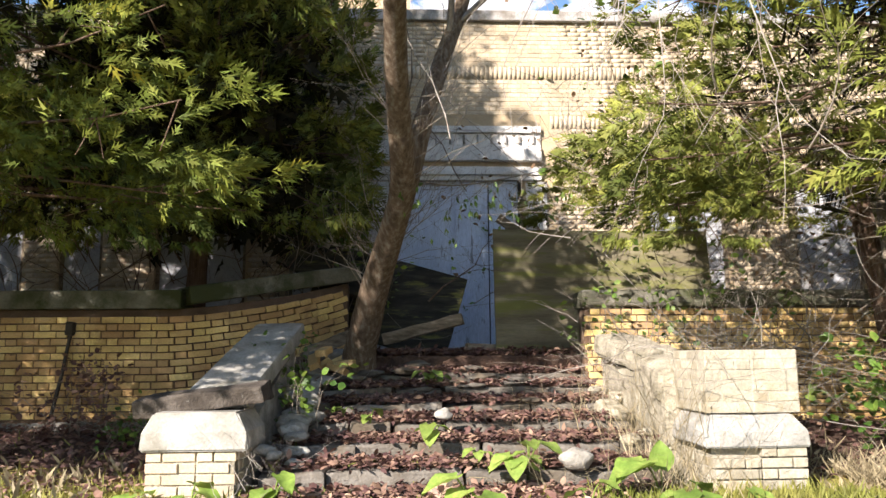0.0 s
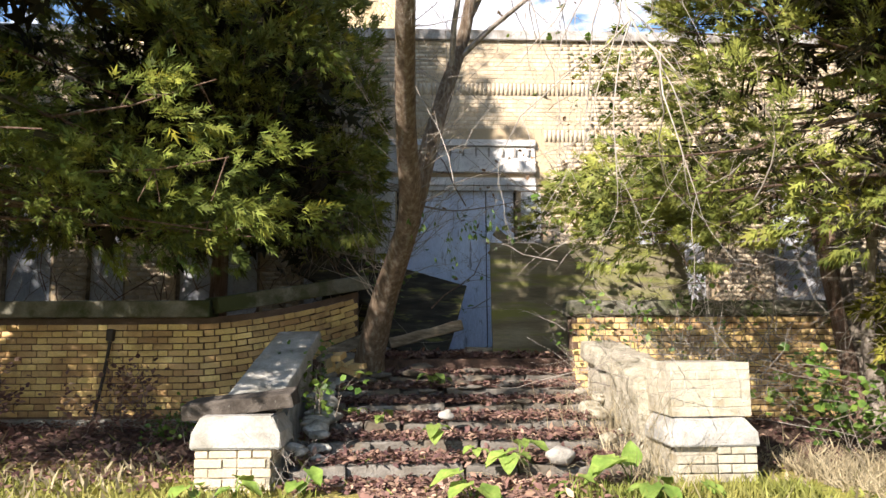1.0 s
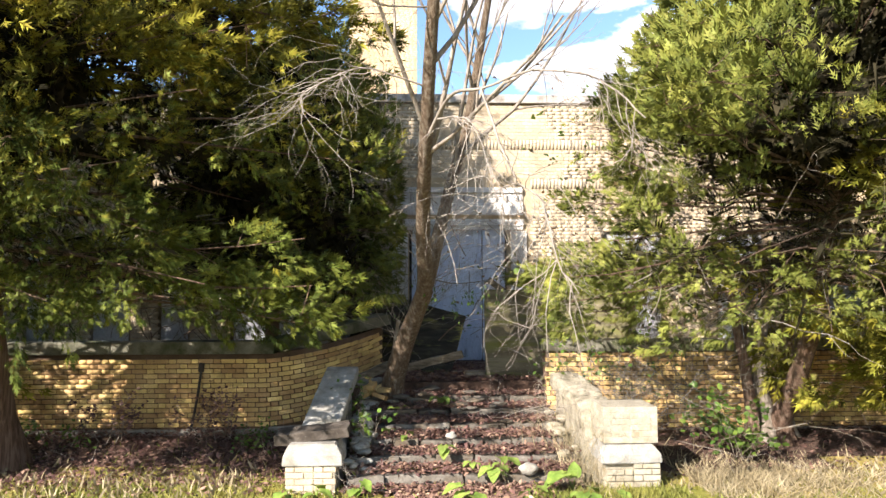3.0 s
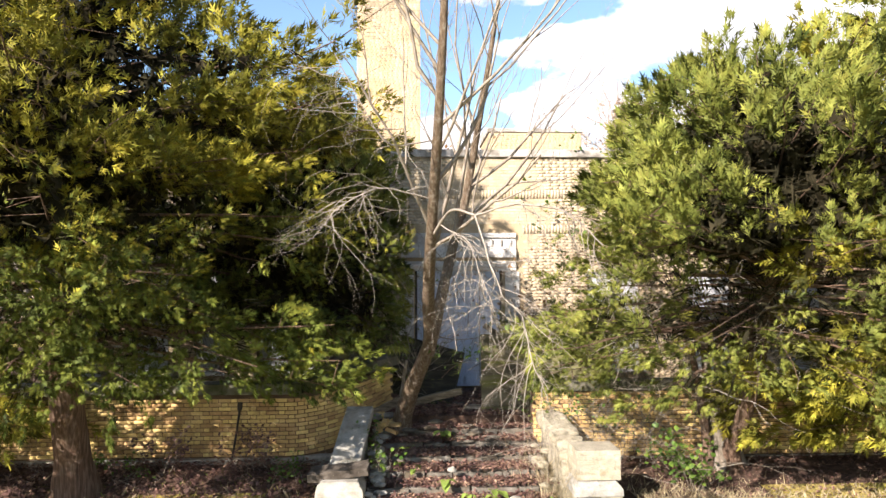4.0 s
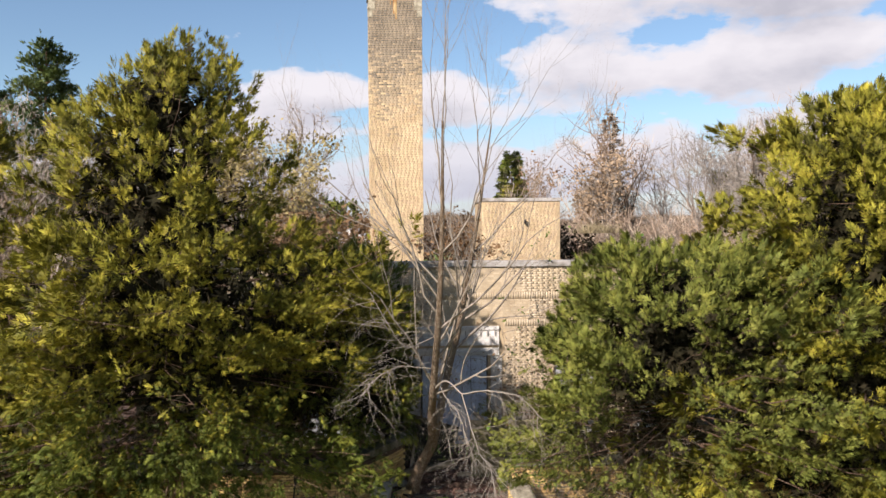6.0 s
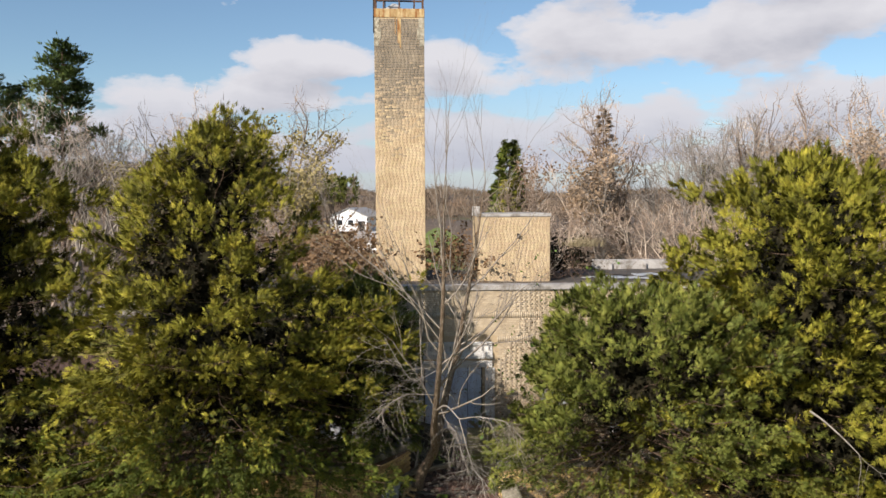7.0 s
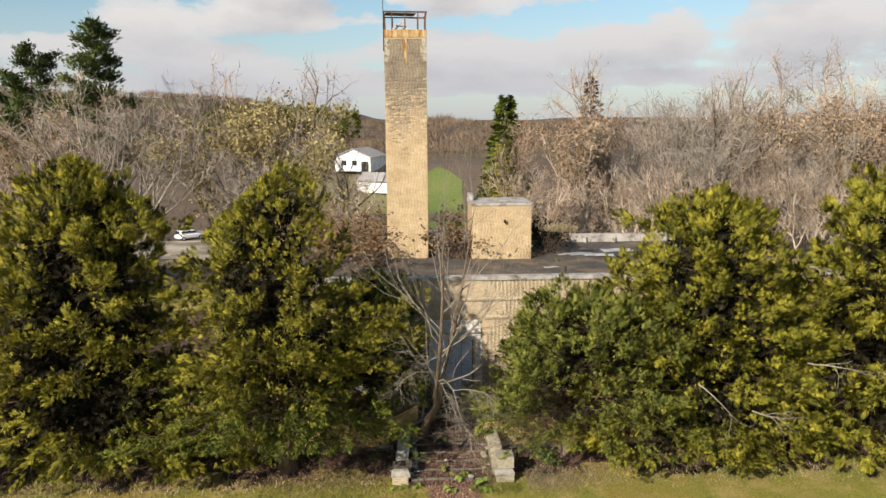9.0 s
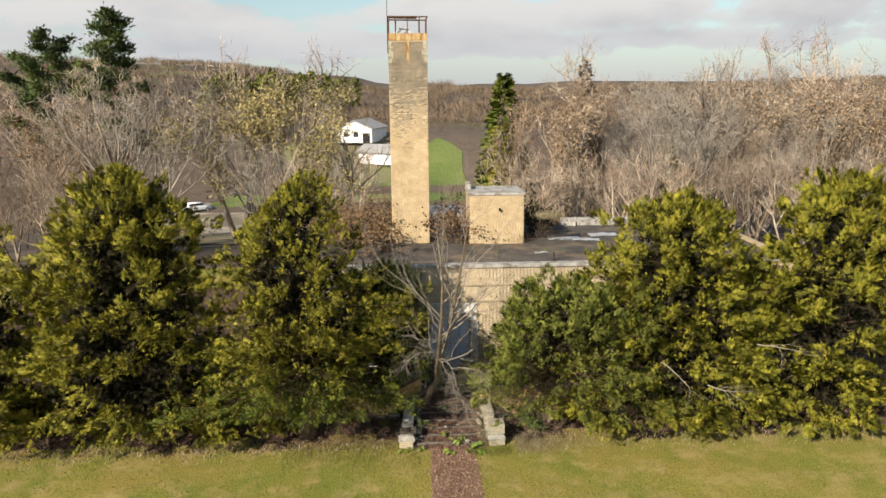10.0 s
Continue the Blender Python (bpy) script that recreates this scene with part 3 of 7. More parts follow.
def wall_core(name, xs, thick, z0, z1, warp, parent):
    V, F = [], []
    for x in xs:
        dy, dz = warp(x)
        for yy in (WALL_Y + DEEP + dy, WALL_Y + thick + dy):
            for zz in (z0, z1 + dz):
                V.append((x, yy, zz))
    for i in range(len(xs) - 1):
        a = 4 * i
        F += [(a, a + 4, a + 5, a + 1), (a + 2, a + 3, a + 7, a + 6), (a + 1, a + 5, a + 7, a + 3), (a, a + 2, a + 6, a + 4)]
    e = 4 * (len(xs) - 1)
    F += [(0, 1, 3, 2), (e, e + 2, e + 3, e + 1)]
    return link(name, mesh_of(name, V, F), M["mortar"], parent)


wall_left = tagged(new("wall_west"), "yellow brick garden wall, its end heaved up by roots", "garden wall", kind="structure")
wall_core("wall_core", [-24, -12, -6, -4, -2.4, -2.1, -1.8, -1.5, -1.2, -0.95, -0.68], 0.32, -0.4, WALL_TOP, heave, wall_left)
wall_right = tagged(new("wall_east"), "yellow brick garden wall half hidden by brambles", "garden wall", kind="structure")
wall_core("wall_core", [1.70, 6, 12, 24], 0.32, -0.4, WALL_TOP, lambda x: (0, 0), wall_right)

bm = bmesh.new()
rng = random.Random(9)
x = -24.0
while x < -0.9:
    w = rng.uniform(0.5, 1.0)
    dy, dz = heave(x + w / 2)
    block(bm, (x + w / 2, WALL_Y - 0.02 + dy, 0.10 + dz * 0.4), (w - 0.01, 0.16, 0.36), (0, 0, 0), 0.02, 0.02, x, 1)
    x += w
part("footing", bm, M["rubble"], wall_left, "rough grey stone footing")
bm = bmesh.new()
x = 1.75
while x < 24:
    w = rng.uniform(0.5, 1.0)
    block(bm, (x + w / 2, WALL_Y - 0.02, 0.06), (w - 0.01, 0.16, 0.3), (0, 0, 0), 0.02, 0.02, x, 1)
    x += w
part("footing", bm, M["rubble"], wall_right, "rough grey stone footing")

# copings: long stones; the last one on the left lies loose and tilted
for x0, x1 in ((-24, -14), (-14, -9.6), (-9.6, -6.7), (-6.7, -4.4), (-4.4, -2.14)):
    one_block("coping_stone", ((x0 + x1) / 2, WALL_Y + 0.15, WALL_TOP + 0.095), (x1 - x0 - 0.008, 0.42, 0.175), M["coping"], wall_left,
              (0, 0, 0), 0.018, 0.008, x0, "mossy green-stained coping stone", 2)
loose = one_block("coping_stone", (0, 0, 0), (1.86, 0.40, 0.17), M["coping"], wall_left, (0, 0, 0), 0.02, 0.012, 4, "loose tilted coping stone", 3)
loose.matrix_world = pose(-1.40, 7.76, 1.60, 0, -10.0, 34)
for x0, x1 in ((1.64, 3.3), (3.3, 5.6), (5.6, 8.2), (8.2, 12), (12, 24)):
    one_block("coping_stone", ((x0 + x1) / 2, WALL_Y + 0.15, WALL_TOP + 0.085), (x1 - x0 - 0.008, 0.42, 0.17), M["coping"], wall_right,
              (0, 0, 0), 0.05, 0.02, x0, "worn lichen-spotted coping stone", 3)

# ---- stair piers and cheek walls ----
pier_left = thing("stair_pier", (-1.33, 4.95, 0), "yellow brick stair pier with chamfered pale stone cap", "pier", "stair piers")
L = lambda x, y, z: (x + 1.33, y - 4.95, z)
one_block("pier_core", L(-1.33, 4.98, 0.09), (0.524, 0.500, 0.42), M["stone_warm"], pier_left, bevel=0.0)
bm = bmesh.new()
vs = block(bm, L(-1.31, 4.98, 0.41), (0.65, 0.58, 0.23), (0, 0, 0), 0.0, cuts=1)
for v in vs:
    if v.co.z > 0.5:
        v.co.x *= 0.78
        v.co.y *= 0.86
bmesh.ops.bevel(bm, geom=[e for e in bm.edges if e.calc_face_angle(0) > 0.3], offset=0.012, segments=2, affect="EDGES")
part("cap_stone", bm, M["stone"], pier_left, "smooth pale grey chamfered cap stone")
slab = thing("stone_slab", (-1.28, 5.05, 0.53), "rough dark lichen-spotted stone slab lying across the pier", "stone slab")
ob = one_block("slab_body", (0, 0, 0), (0.82, 0.36, 0.12), M["slab"], slab, bevel=0.014, rough=0.026, seed=3, cuts=4)
ob.matrix_local = pose(-0.06, 0, 0.06, 4, -6.5, -2)

cheek_left = thing("stair_cheek_wall", (-1.25, 6.0, 0), "sloping stair wall of rubble with a pale slanted stone cap", "stair wall", "stair cheek walls")
L = lambda x, y, z: (x + 1.25, y - 6.0, z)
bm = bmesh.new()
vs = block(bm, L(-1.24, 6.05, 0.25), (0.38, 1.75, 0.62), (0, 0, 0), 0.0, cuts=5)
for v in vs:
    if v.co.z > 0.2:
        v.co.z = 0.40 + 0.32 * (v.co.y + 0.82) + 0.02 * noise.noise(v.co * 4)
    v.co += noise.noise_vector(v.co * 6) * 0.018
part("rubble_core", bm, M["rubble"], cheek_left)
bm = bmesh.new()
block(bm, (0, 0, 0), (0.44, 1.82, 0.15), (0, 0, 0), 0.03, 0.012, 2, 3)
ob = part("slanted_cap", bm, M["stone"], cheek_left, "pale slanted cap stone")
ob.matrix_local = Matrix.Translation(L(-1.23, 5.98, 0.82)) @ pose(0, 0, 0, 17.5, 0, -4)

pier_right = thing("stair_pier", (2.2, 5.0, 0), "crumbling stair pier of pale bricks and a white stone block", "pier", "stair piers")
L = lambda x, y, z: (x - 2.2, y - 5.0, z)
one_block("pier_core", L(2.21, 5.06, 0.08), (0.594, 0.508, 0.42), M["mortar_cream"], pier_right, bevel=0.0)
bm = bmesh.new()
vs = block(bm, L(2.185, 5.03, 0.375), (0.68, 0.60, 0.20), cuts=1)
for v in vs:
    if v.co.z > 0.45:
        v.co.x = v.co.x * 0.76 - 0.02
        v.co.y *= 0.90
    v.co += noise.noise_vector(v.co * 4) * 0.012
bmesh.ops.bevel(bm, geom=[e for e in bm.edges if e.calc_face_angle(0) > 0.3], offset=0.010, segments=2, affect="EDGES")
part("cap_stone", bm, M["stone"], pier_right, "bleached white cap stone")
bm = bmesh.new()
block(bm, L(2.195, 5.068, 0.682), (0.607, 0.573, 0.40), (0, 0, 0), 0.004)
part("upper_core", bm, M["mortar_cream"], pier_right, "weathered upper courses laid loosely")
cheek_right = thing("stair_cheek_wall", (2.0, 6.1, 0), "stair wall with a broken rounded cap, overgrown with dry canes", "stair wall", "stair cheek walls")
L = lambda x, y, z: (x - 2.0, y - 6.1, z)
bm = bmesh.new()
vs = block(bm, L(1.98, 6.2, 0.3), (0.36, 1.75, 0.9), (0, 0, 0), 0.0, cuts=5)
for v in vs:
    if v.co.z > 0.3:
        v.co.z = 0.62 + 0.13 * (v.co.y + 0.8)
    v.co += noise.noise_vector(v.co * 5) * 0.03
part("rubble_core", bm, M["stone_warm"], cheek_right)
bm = bmesh.new()
block(bm, (0, 0, 0), (0.46, 1.0, 0.2), (0, 0, 0), 0.07, 0.03, 12, 4)
ob = part("broken_cap", bm, M["stone_warm"], cheek_right, "rounded broken cap stone")
ob.matrix_local = Matrix.Translation(L(1.95, 6.48, 0.88)) @ pose(0, 0, 0, 9, 3, 5)
bm = bmesh.new()
block(bm, (0, 0, 0), (0.40, 0.6, 0.22), (0, 0, 0), 0.06, 0.03, 17, 4)
ob = part("broken_cap", bm, M["stone_warm"], cheek_right, "rounded broken cap stone")
ob.matrix_local = Matrix.Translation(L(2.0, 5.65, 0.70)) @ pose(0, 0, 0, 12, -4, -6)

# ---- the building ----
PARAPET, ROOF = 5.93, 5.15
DOOR = (-0.25, 1.60, 0.86, 3.35)
WINDOWS = [(-7.3, -6.8), (-6.1, -5.35), (-4.87, -4.28), (-3.55, -2.30), (-1.70, -1.30), (3.4, 4.6), (5.6, 6.6), (7.6, 8.6)]
SILL, HEADZ = 1.25, 3.32


def open_at(x, z):
    if DOOR[0] - 0.32 < x < DOOR[1] + 0.45 and z < 4.17:
        return True
    return any(a - 0.02 < x < b + 0.02 for a, b in WINDOWS) and SILL - 0.03 < z < HEADZ + 0.03


facade = tagged(new("wall_north"), "derelict yellow brick front wall with boarded openings", "building wall", kind="structure")
bm = bmesh.new()
cuts = sorted({-7.9, 18.0} | {e for a, b in WINDOWS for e in (a, b)} | {DOOR[0], DOOR[1]})
for a, b in zip(cuts, cuts[1:]):
    spans = [(0.0, PARAPET - 0.16)]
    if (a, b) == DOOR[:2]:
        spans = [(0.0, DOOR[2]), (DOOR[3], PARAPET - 0.16)]
    elif (a, b) in WINDOWS:
        spans = [(0.0, SILL), (HEADZ, PARAPET - 0.16)]
    for lo, hi in spans:
        block(bm, ((a + b) / 2, FRONT + 0.0045 + 0.16, (lo + hi) / 2), (b - a, 0.32, hi - lo))
part("wall_core", bm, M["mortar_pale"], facade)
for x0, x1 in ((-7.9, -3.1), (-3.1, 0.9), (0.9, 4.4), (4.4, 8.3), (8.3, 12.5), (12.5, 18)):
    one_block("parapet_stone", ((x0 + x1) / 2, FRONT + 0.15, PARAPET - 0.08), (x1 - x0 - 0.01, 0.44, 0.165), M["fascia"], facade, bevel=0.02, rough=0.006, seed=x0, cuts=1)
bm = bmesh.new()
for cx in (-7.74, 17.84):
    block(bm, (cx, 17.55, 2.6), (0.32, 13.4, 5.4))
block(bm, (5.05, 24.1, 2.5), (25.26, 0.32, 5.1))
part("outer_wall", bm, M["mortar_pale"], facade)
one_block("back_parapet", (13.1, 24.0, 5.36), (9.4, 0.42, 0.46), M["fascia"], facade, bevel=0.02, rough=0.01, cuts=3, label="pale low back parapet")
for k in range(6):
    one_block("parapet_post", (9.2 + 1.7 * k, 23.7, 5.3), (0.16, 0.16, 0.34), M["fascia"], facade, bevel=0.01)

entrance = tagged(new("trim"), "pale stone door surround with stepped mouldings and dentils", "door surround", kind="structure")
rows = [(3.35, 3.42, 0.05), (3.425, 3.50, 0.08), (3.505, 3.555, 0.04), (3.63, 3.80, 0.09), (3.805, 3.86, 0.06), (3.865, 4.045, 0.03), (4.05, 4.15, 0.075)]
for lo, hi, out in rows:
    one_block("moulding", (0.68, FRONT + 0.08 - out / 2, (lo + hi) / 2), (2.44, 0.16 + out, hi - lo), M["trim_stone"], entrance, bevel=0.008, rough=0.003, seed=lo, cuts=1)
# near-black strip: the recess's shade put into its colour
one_block("dark_slot", (0.68, FRONT + 0.12, 3.592), (2.40, 0.12, 0.07), M["dark"], entrance, bevel=0.0)
for k in range(12):
    one_block("dentil", (-0.42 + 0.2 * k, FRONT - 0.055, 3.955), (0.028, 0.05, 0.13), M["fascia"], entrance, bevel=0.005)
for x in (-0.42, 1.82):
    one_block("pilaster", (x, FRONT + 0.06, 2.1), (0.30, 0.2, 2.46), M["trim_stone"], entrance, bevel=0.01, rough=0.004, seed=x, cuts=2)

door = thing("door_1", (0.68, FRONT + 0.06, 0.9), "faded blue-grey painted panels boarding up the doorway", "boarded door", kind="structure")
bm = bmesh.new()
block(bm, (-0.22, 0, 1.24), (1.32, 0.04, 2.46), (0, 0, 0.0), 0.006, 0.003, 1, 3)
part("door_leaf", bm, M["paint"], door)
bm = bmesh.new()
block(bm, (0.665, -0.02, 1.24), (0.42, 0.04, 2.46), (0, 0, 0.6), 0.006, 0.003, 3, 3)
part("door_leaf", bm, M["paint"], door)
for x in (-0.62, -0.02, 0.40):
    one_block("batten", (x, -0.032, 1.24), (0.045, 0.02, 2.44), M["paint"], door, (0, 0.4, 0), 0.004)
one_block("door_backing", (0, 0.12, 1.24), (1.85, 0.04, 2.5), M["dark"], door, bevel=0.0)

for k, (a, b) in enumerate(WINDOWS):
    w = thing(f"window_{k + 1}", ((a + b) / 2, FRONT + 0.1, SILL), "window opening closed with a weathered grey board", "boarded window", kind="structure")
    one_block("board", (0, 0.0, (HEADZ - SILL) / 2), (b - a, 0.03, HEADZ - SILL), M["board"], w, (0, 0, 0), 0.003, 0.004, k, "", 2)
    one_block("window_sill", (0, -0.09, -0.03), (b - a + 0.12, 0.22, 0.06), M["trim_stone"], w, (0, 0, 0), 0.008)
    one_block("window_frame", (-(b - a) / 2 + 0.025, -0.03, (HEADZ - SILL) / 2), (0.05, 0.05, HEADZ - SILL), M["timber"], w)
    one_block("window_frame", ((b - a) / 2 - 0.025, -0.03, (HEADZ - SILL) / 2), (0.05, 0.05, HEADZ - SILL), M["timber"], w)

roof = tagged(new("roof_1"), "flat dark roof of worn felt with debris and weeds", "roof", kind="structure")
bm = bmesh.new()
vs = block(bm, (5.05, 17.4, ROOF - 0.15), (25.2, 13.2, 0.3), cuts=14)
for v in vs:
    if v.co.z > ROOF - 0.1:
        v.co.z += 0.05 * noise.noise(v.co * 0.5)
part("roof_deck", bm, M["roofing"], roof)

# ---- chimney tower ----
TX0, TX1, TY0, TY1, TZ0, TZ1 = -2.06, 0.02, 19.13, 21.21, 4.9, 16.5
tower = thing("chimney_tower", (-1.02, 20.17, TZ0), "tall square yellow brick tower with sooty top and rust streaks", "tower")
L = lambda x, y, z: (x + 1.02, y - 20.17, z - TZ0)
one_block("tower_core", L(-1.02, 20.17, (TZ0 + TZ1) / 2), (2.08 - 2 * FLUSH, 2.08 - 2 * FLUSH, TZ1 - TZ0), M["mortar_pale"], tower, bevel=0.0)
one_block("crown_band", L(-1.02, 20.17, 16.33), (2.12, 2.12, 0.36), M["rust_stone"], tower, bevel=0.015, rough=0.006, cuts=3, label="rust-stained stone band")
for sx in (-1, 1):
    for k, (lo, hi, w) in enumerate(((15.72, 16.14, 0.24), (15.25, 15.71, 0.30), (14.98, 15.24, 0.2))):
        one_block("corner_stone", L(-1.02 + sx * (1.05 - w / 2), 20.17 - (1.05 - w / 2), (lo + hi) / 2), (w, w, hi - lo - 0.008), M["stone_warm"], tower, bevel=0.01, rough=0.004, seed=k)
for w, lo, dx in ((0.10, 15.1, -0.02), (0.055, 14.9, 0.05), (0.04, 15.45, -0.16)):
    one_block("rust_streak", L(-1.02 + dx, 19.128, (lo + 16.15) / 2), (w, 0.012, 16.15 - lo), M["rust_stone"], tower, bevel=0.003, rough=0.004, cuts=2)
crown = []
PX = (-1.03, -0.64, 0.0, 0.64, 1.0)
for x in PX:
    for y in ((-1.03, 1.03) if abs(x) < 0.9 else (-1.03, -0.35, 0.35, 1.03)):
        one_block("post", (x, y, 12.02), (0.05, 0.05, 0.86), M["rust"], tower, bevel=0.004)
for y in (-1.03, 1.03):
    one_block("rail", (0, y, 12.46), (2.14, 0.07, 0.07), M["rust"], tower, (0, 0.8, 0), bevel=0.005)
for x in (-1.04, 1.04):
    one_block("rail", (x, 0, 12.46), (0.07, 2.14, 0.07), M["rust"], tower, bevel=0.005)
one_block("top_plate", (-0.25, 0.3, 12.52), (1.5, 1.2, 0.025), M["rust"], tower, (1.5, 1, 4), bevel=0.003, label="bent rusted sheet")
bm = bmesh.new()
bmesh.ops.create_cone(bm, cap_ends=True, segments=4, radius1=0.85, radius2=0.10, depth=0.5, matrix=pose(-0.22, 0.1, 11.84, 0, 0, 45))
part("vent_cap", bm, M["sheet"], tower, "grey pyramid vent cap")
V, F = tubes([[((-1.06, -1.06, 10.6), 0.022), ((-1.06, -1.06, 13.0), 0.018), ((-1.06, -1.06, 14.9), 0.008)]], 6)
link("lightning_rod", mesh_of("lightning_rod", V, F, True), M["iron"], tower)

# ---- roof house ----
house_box = thing("roof_house", (3.745, 20.1, ROOF - 0.1), "square yellow brick roof house with stone coping", "roof structure")
L = lambda x, y, z: (x - 3.745, y - 20.1, z - ROOF + 0.1)
one_block("box_core", L(3.745, 20.14, 6.45), (3.01 - 2 * FLUSH, 3.0 - 2 * FLUSH, 2.85), M["mortar_pale"], house_box, bevel=0.0)
one_block("coping", L(3.745, 20.14, 7.93), (3.10, 3.08, 0.13), M["fascia"], house_box, bevel=0.015, rough=0.006, cuts=2)
one_block("parapet_fin", L(2.33, 20.9, 8.12), (0.22, 1.5, 0.34), M["fascia"], house_box, bevel=0.015, rough=0.01, cuts=2)
bm = bmesh.new()
block(bm, L(3.88, 18.60, 7.13), (0.07, 0.05, 0.06), (0, 0, 0), 0.008)
block(bm, L(3.88, 18.52, 7.08), (0.10, 0.12, 0.15), (12, 0, 0), 0.02)
part("wall_lamp", bm, M["iron"], house_box, "small dark wall lamp")


# ---- evergreen trees ----
def spray_form(pairs, swept, slim):
    """A flat feathery conifer spray along x, one long: narrow pointed leaflets swept forward from a thin axis."""
    v, f = [], []
    for k in range(pairs):
        x = 0.04 + 0.56 * k / pairs
        long = 0.64 - 0.18 * k / pairs
        for s in (-1, 1):
            n = len(v)
            a = swept * (1.0 - 0.25 * k / pairs)
            x2 = x + (0.09 if s > 0 else 0.0)
            v += [(x2, 0, 0.015 * s), (x2 + slim, 0.25 * s * slim, -0.02), (x2 + long * math.cos(a), s * long * math.sin(a), -0.10 * long)]
            f.append((n, n + 1, n + 2) if s > 0 else (n, n + 2, n + 1))
    n = len(v)
    v += [(0.40, -slim * 0.45, 0), (0.40, slim * 0.45, 0), (1.12, 0, -0.06)]
    f.append((n, n + 1, n + 2))
    return np.array(v), np.array(f)


SPRAY_V, SPRAY_F = spray_form(2, 0.66, 0.25)
TWIG_V, TWIG_F = spray_form(3, 0.9, 0.022)
SPRAY2_V, SPRAY2_F = spray_form(2, 0.80, 0.40)


def leafy(name, V, F, outward):
    """A mesh of loose leaflets that catch the light as the round tufts they make up."""
    V, F = np.asarray(V, float), np.asarray(F)
    out = np.repeat(outward / (np.linalg.norm(outward, axis=1)[:, None] + 1e-9), len(F) // len(outward), axis=0)
    own = np.cross(V[F[:, 1]] - V[F[:, 0]], V[F[:, 2]] - V[F[:, 0]])
    own /= np.linalg.norm(own, axis=1)[:, None] + 1e-12
    back = (own * out).sum(1) < 0
    F = np.where(back[:, None], F[:, ::-1], F)
    own[back] *= -1
    n = 0.78 * out + 0.40 * own
    n /= np.linalg.norm(n, axis=1)[:, None]
    me = mesh_of(name, V, F)
    at = np.zeros((len(V), 3), np.float32)
    at[F.ravel()] = np.repeat(n, 3, axis=0)
    me.attributes.new("custom_normal", "FLOAT_VECTOR", "POINT").data.foreach_set("vector", at.ravel())
    return me


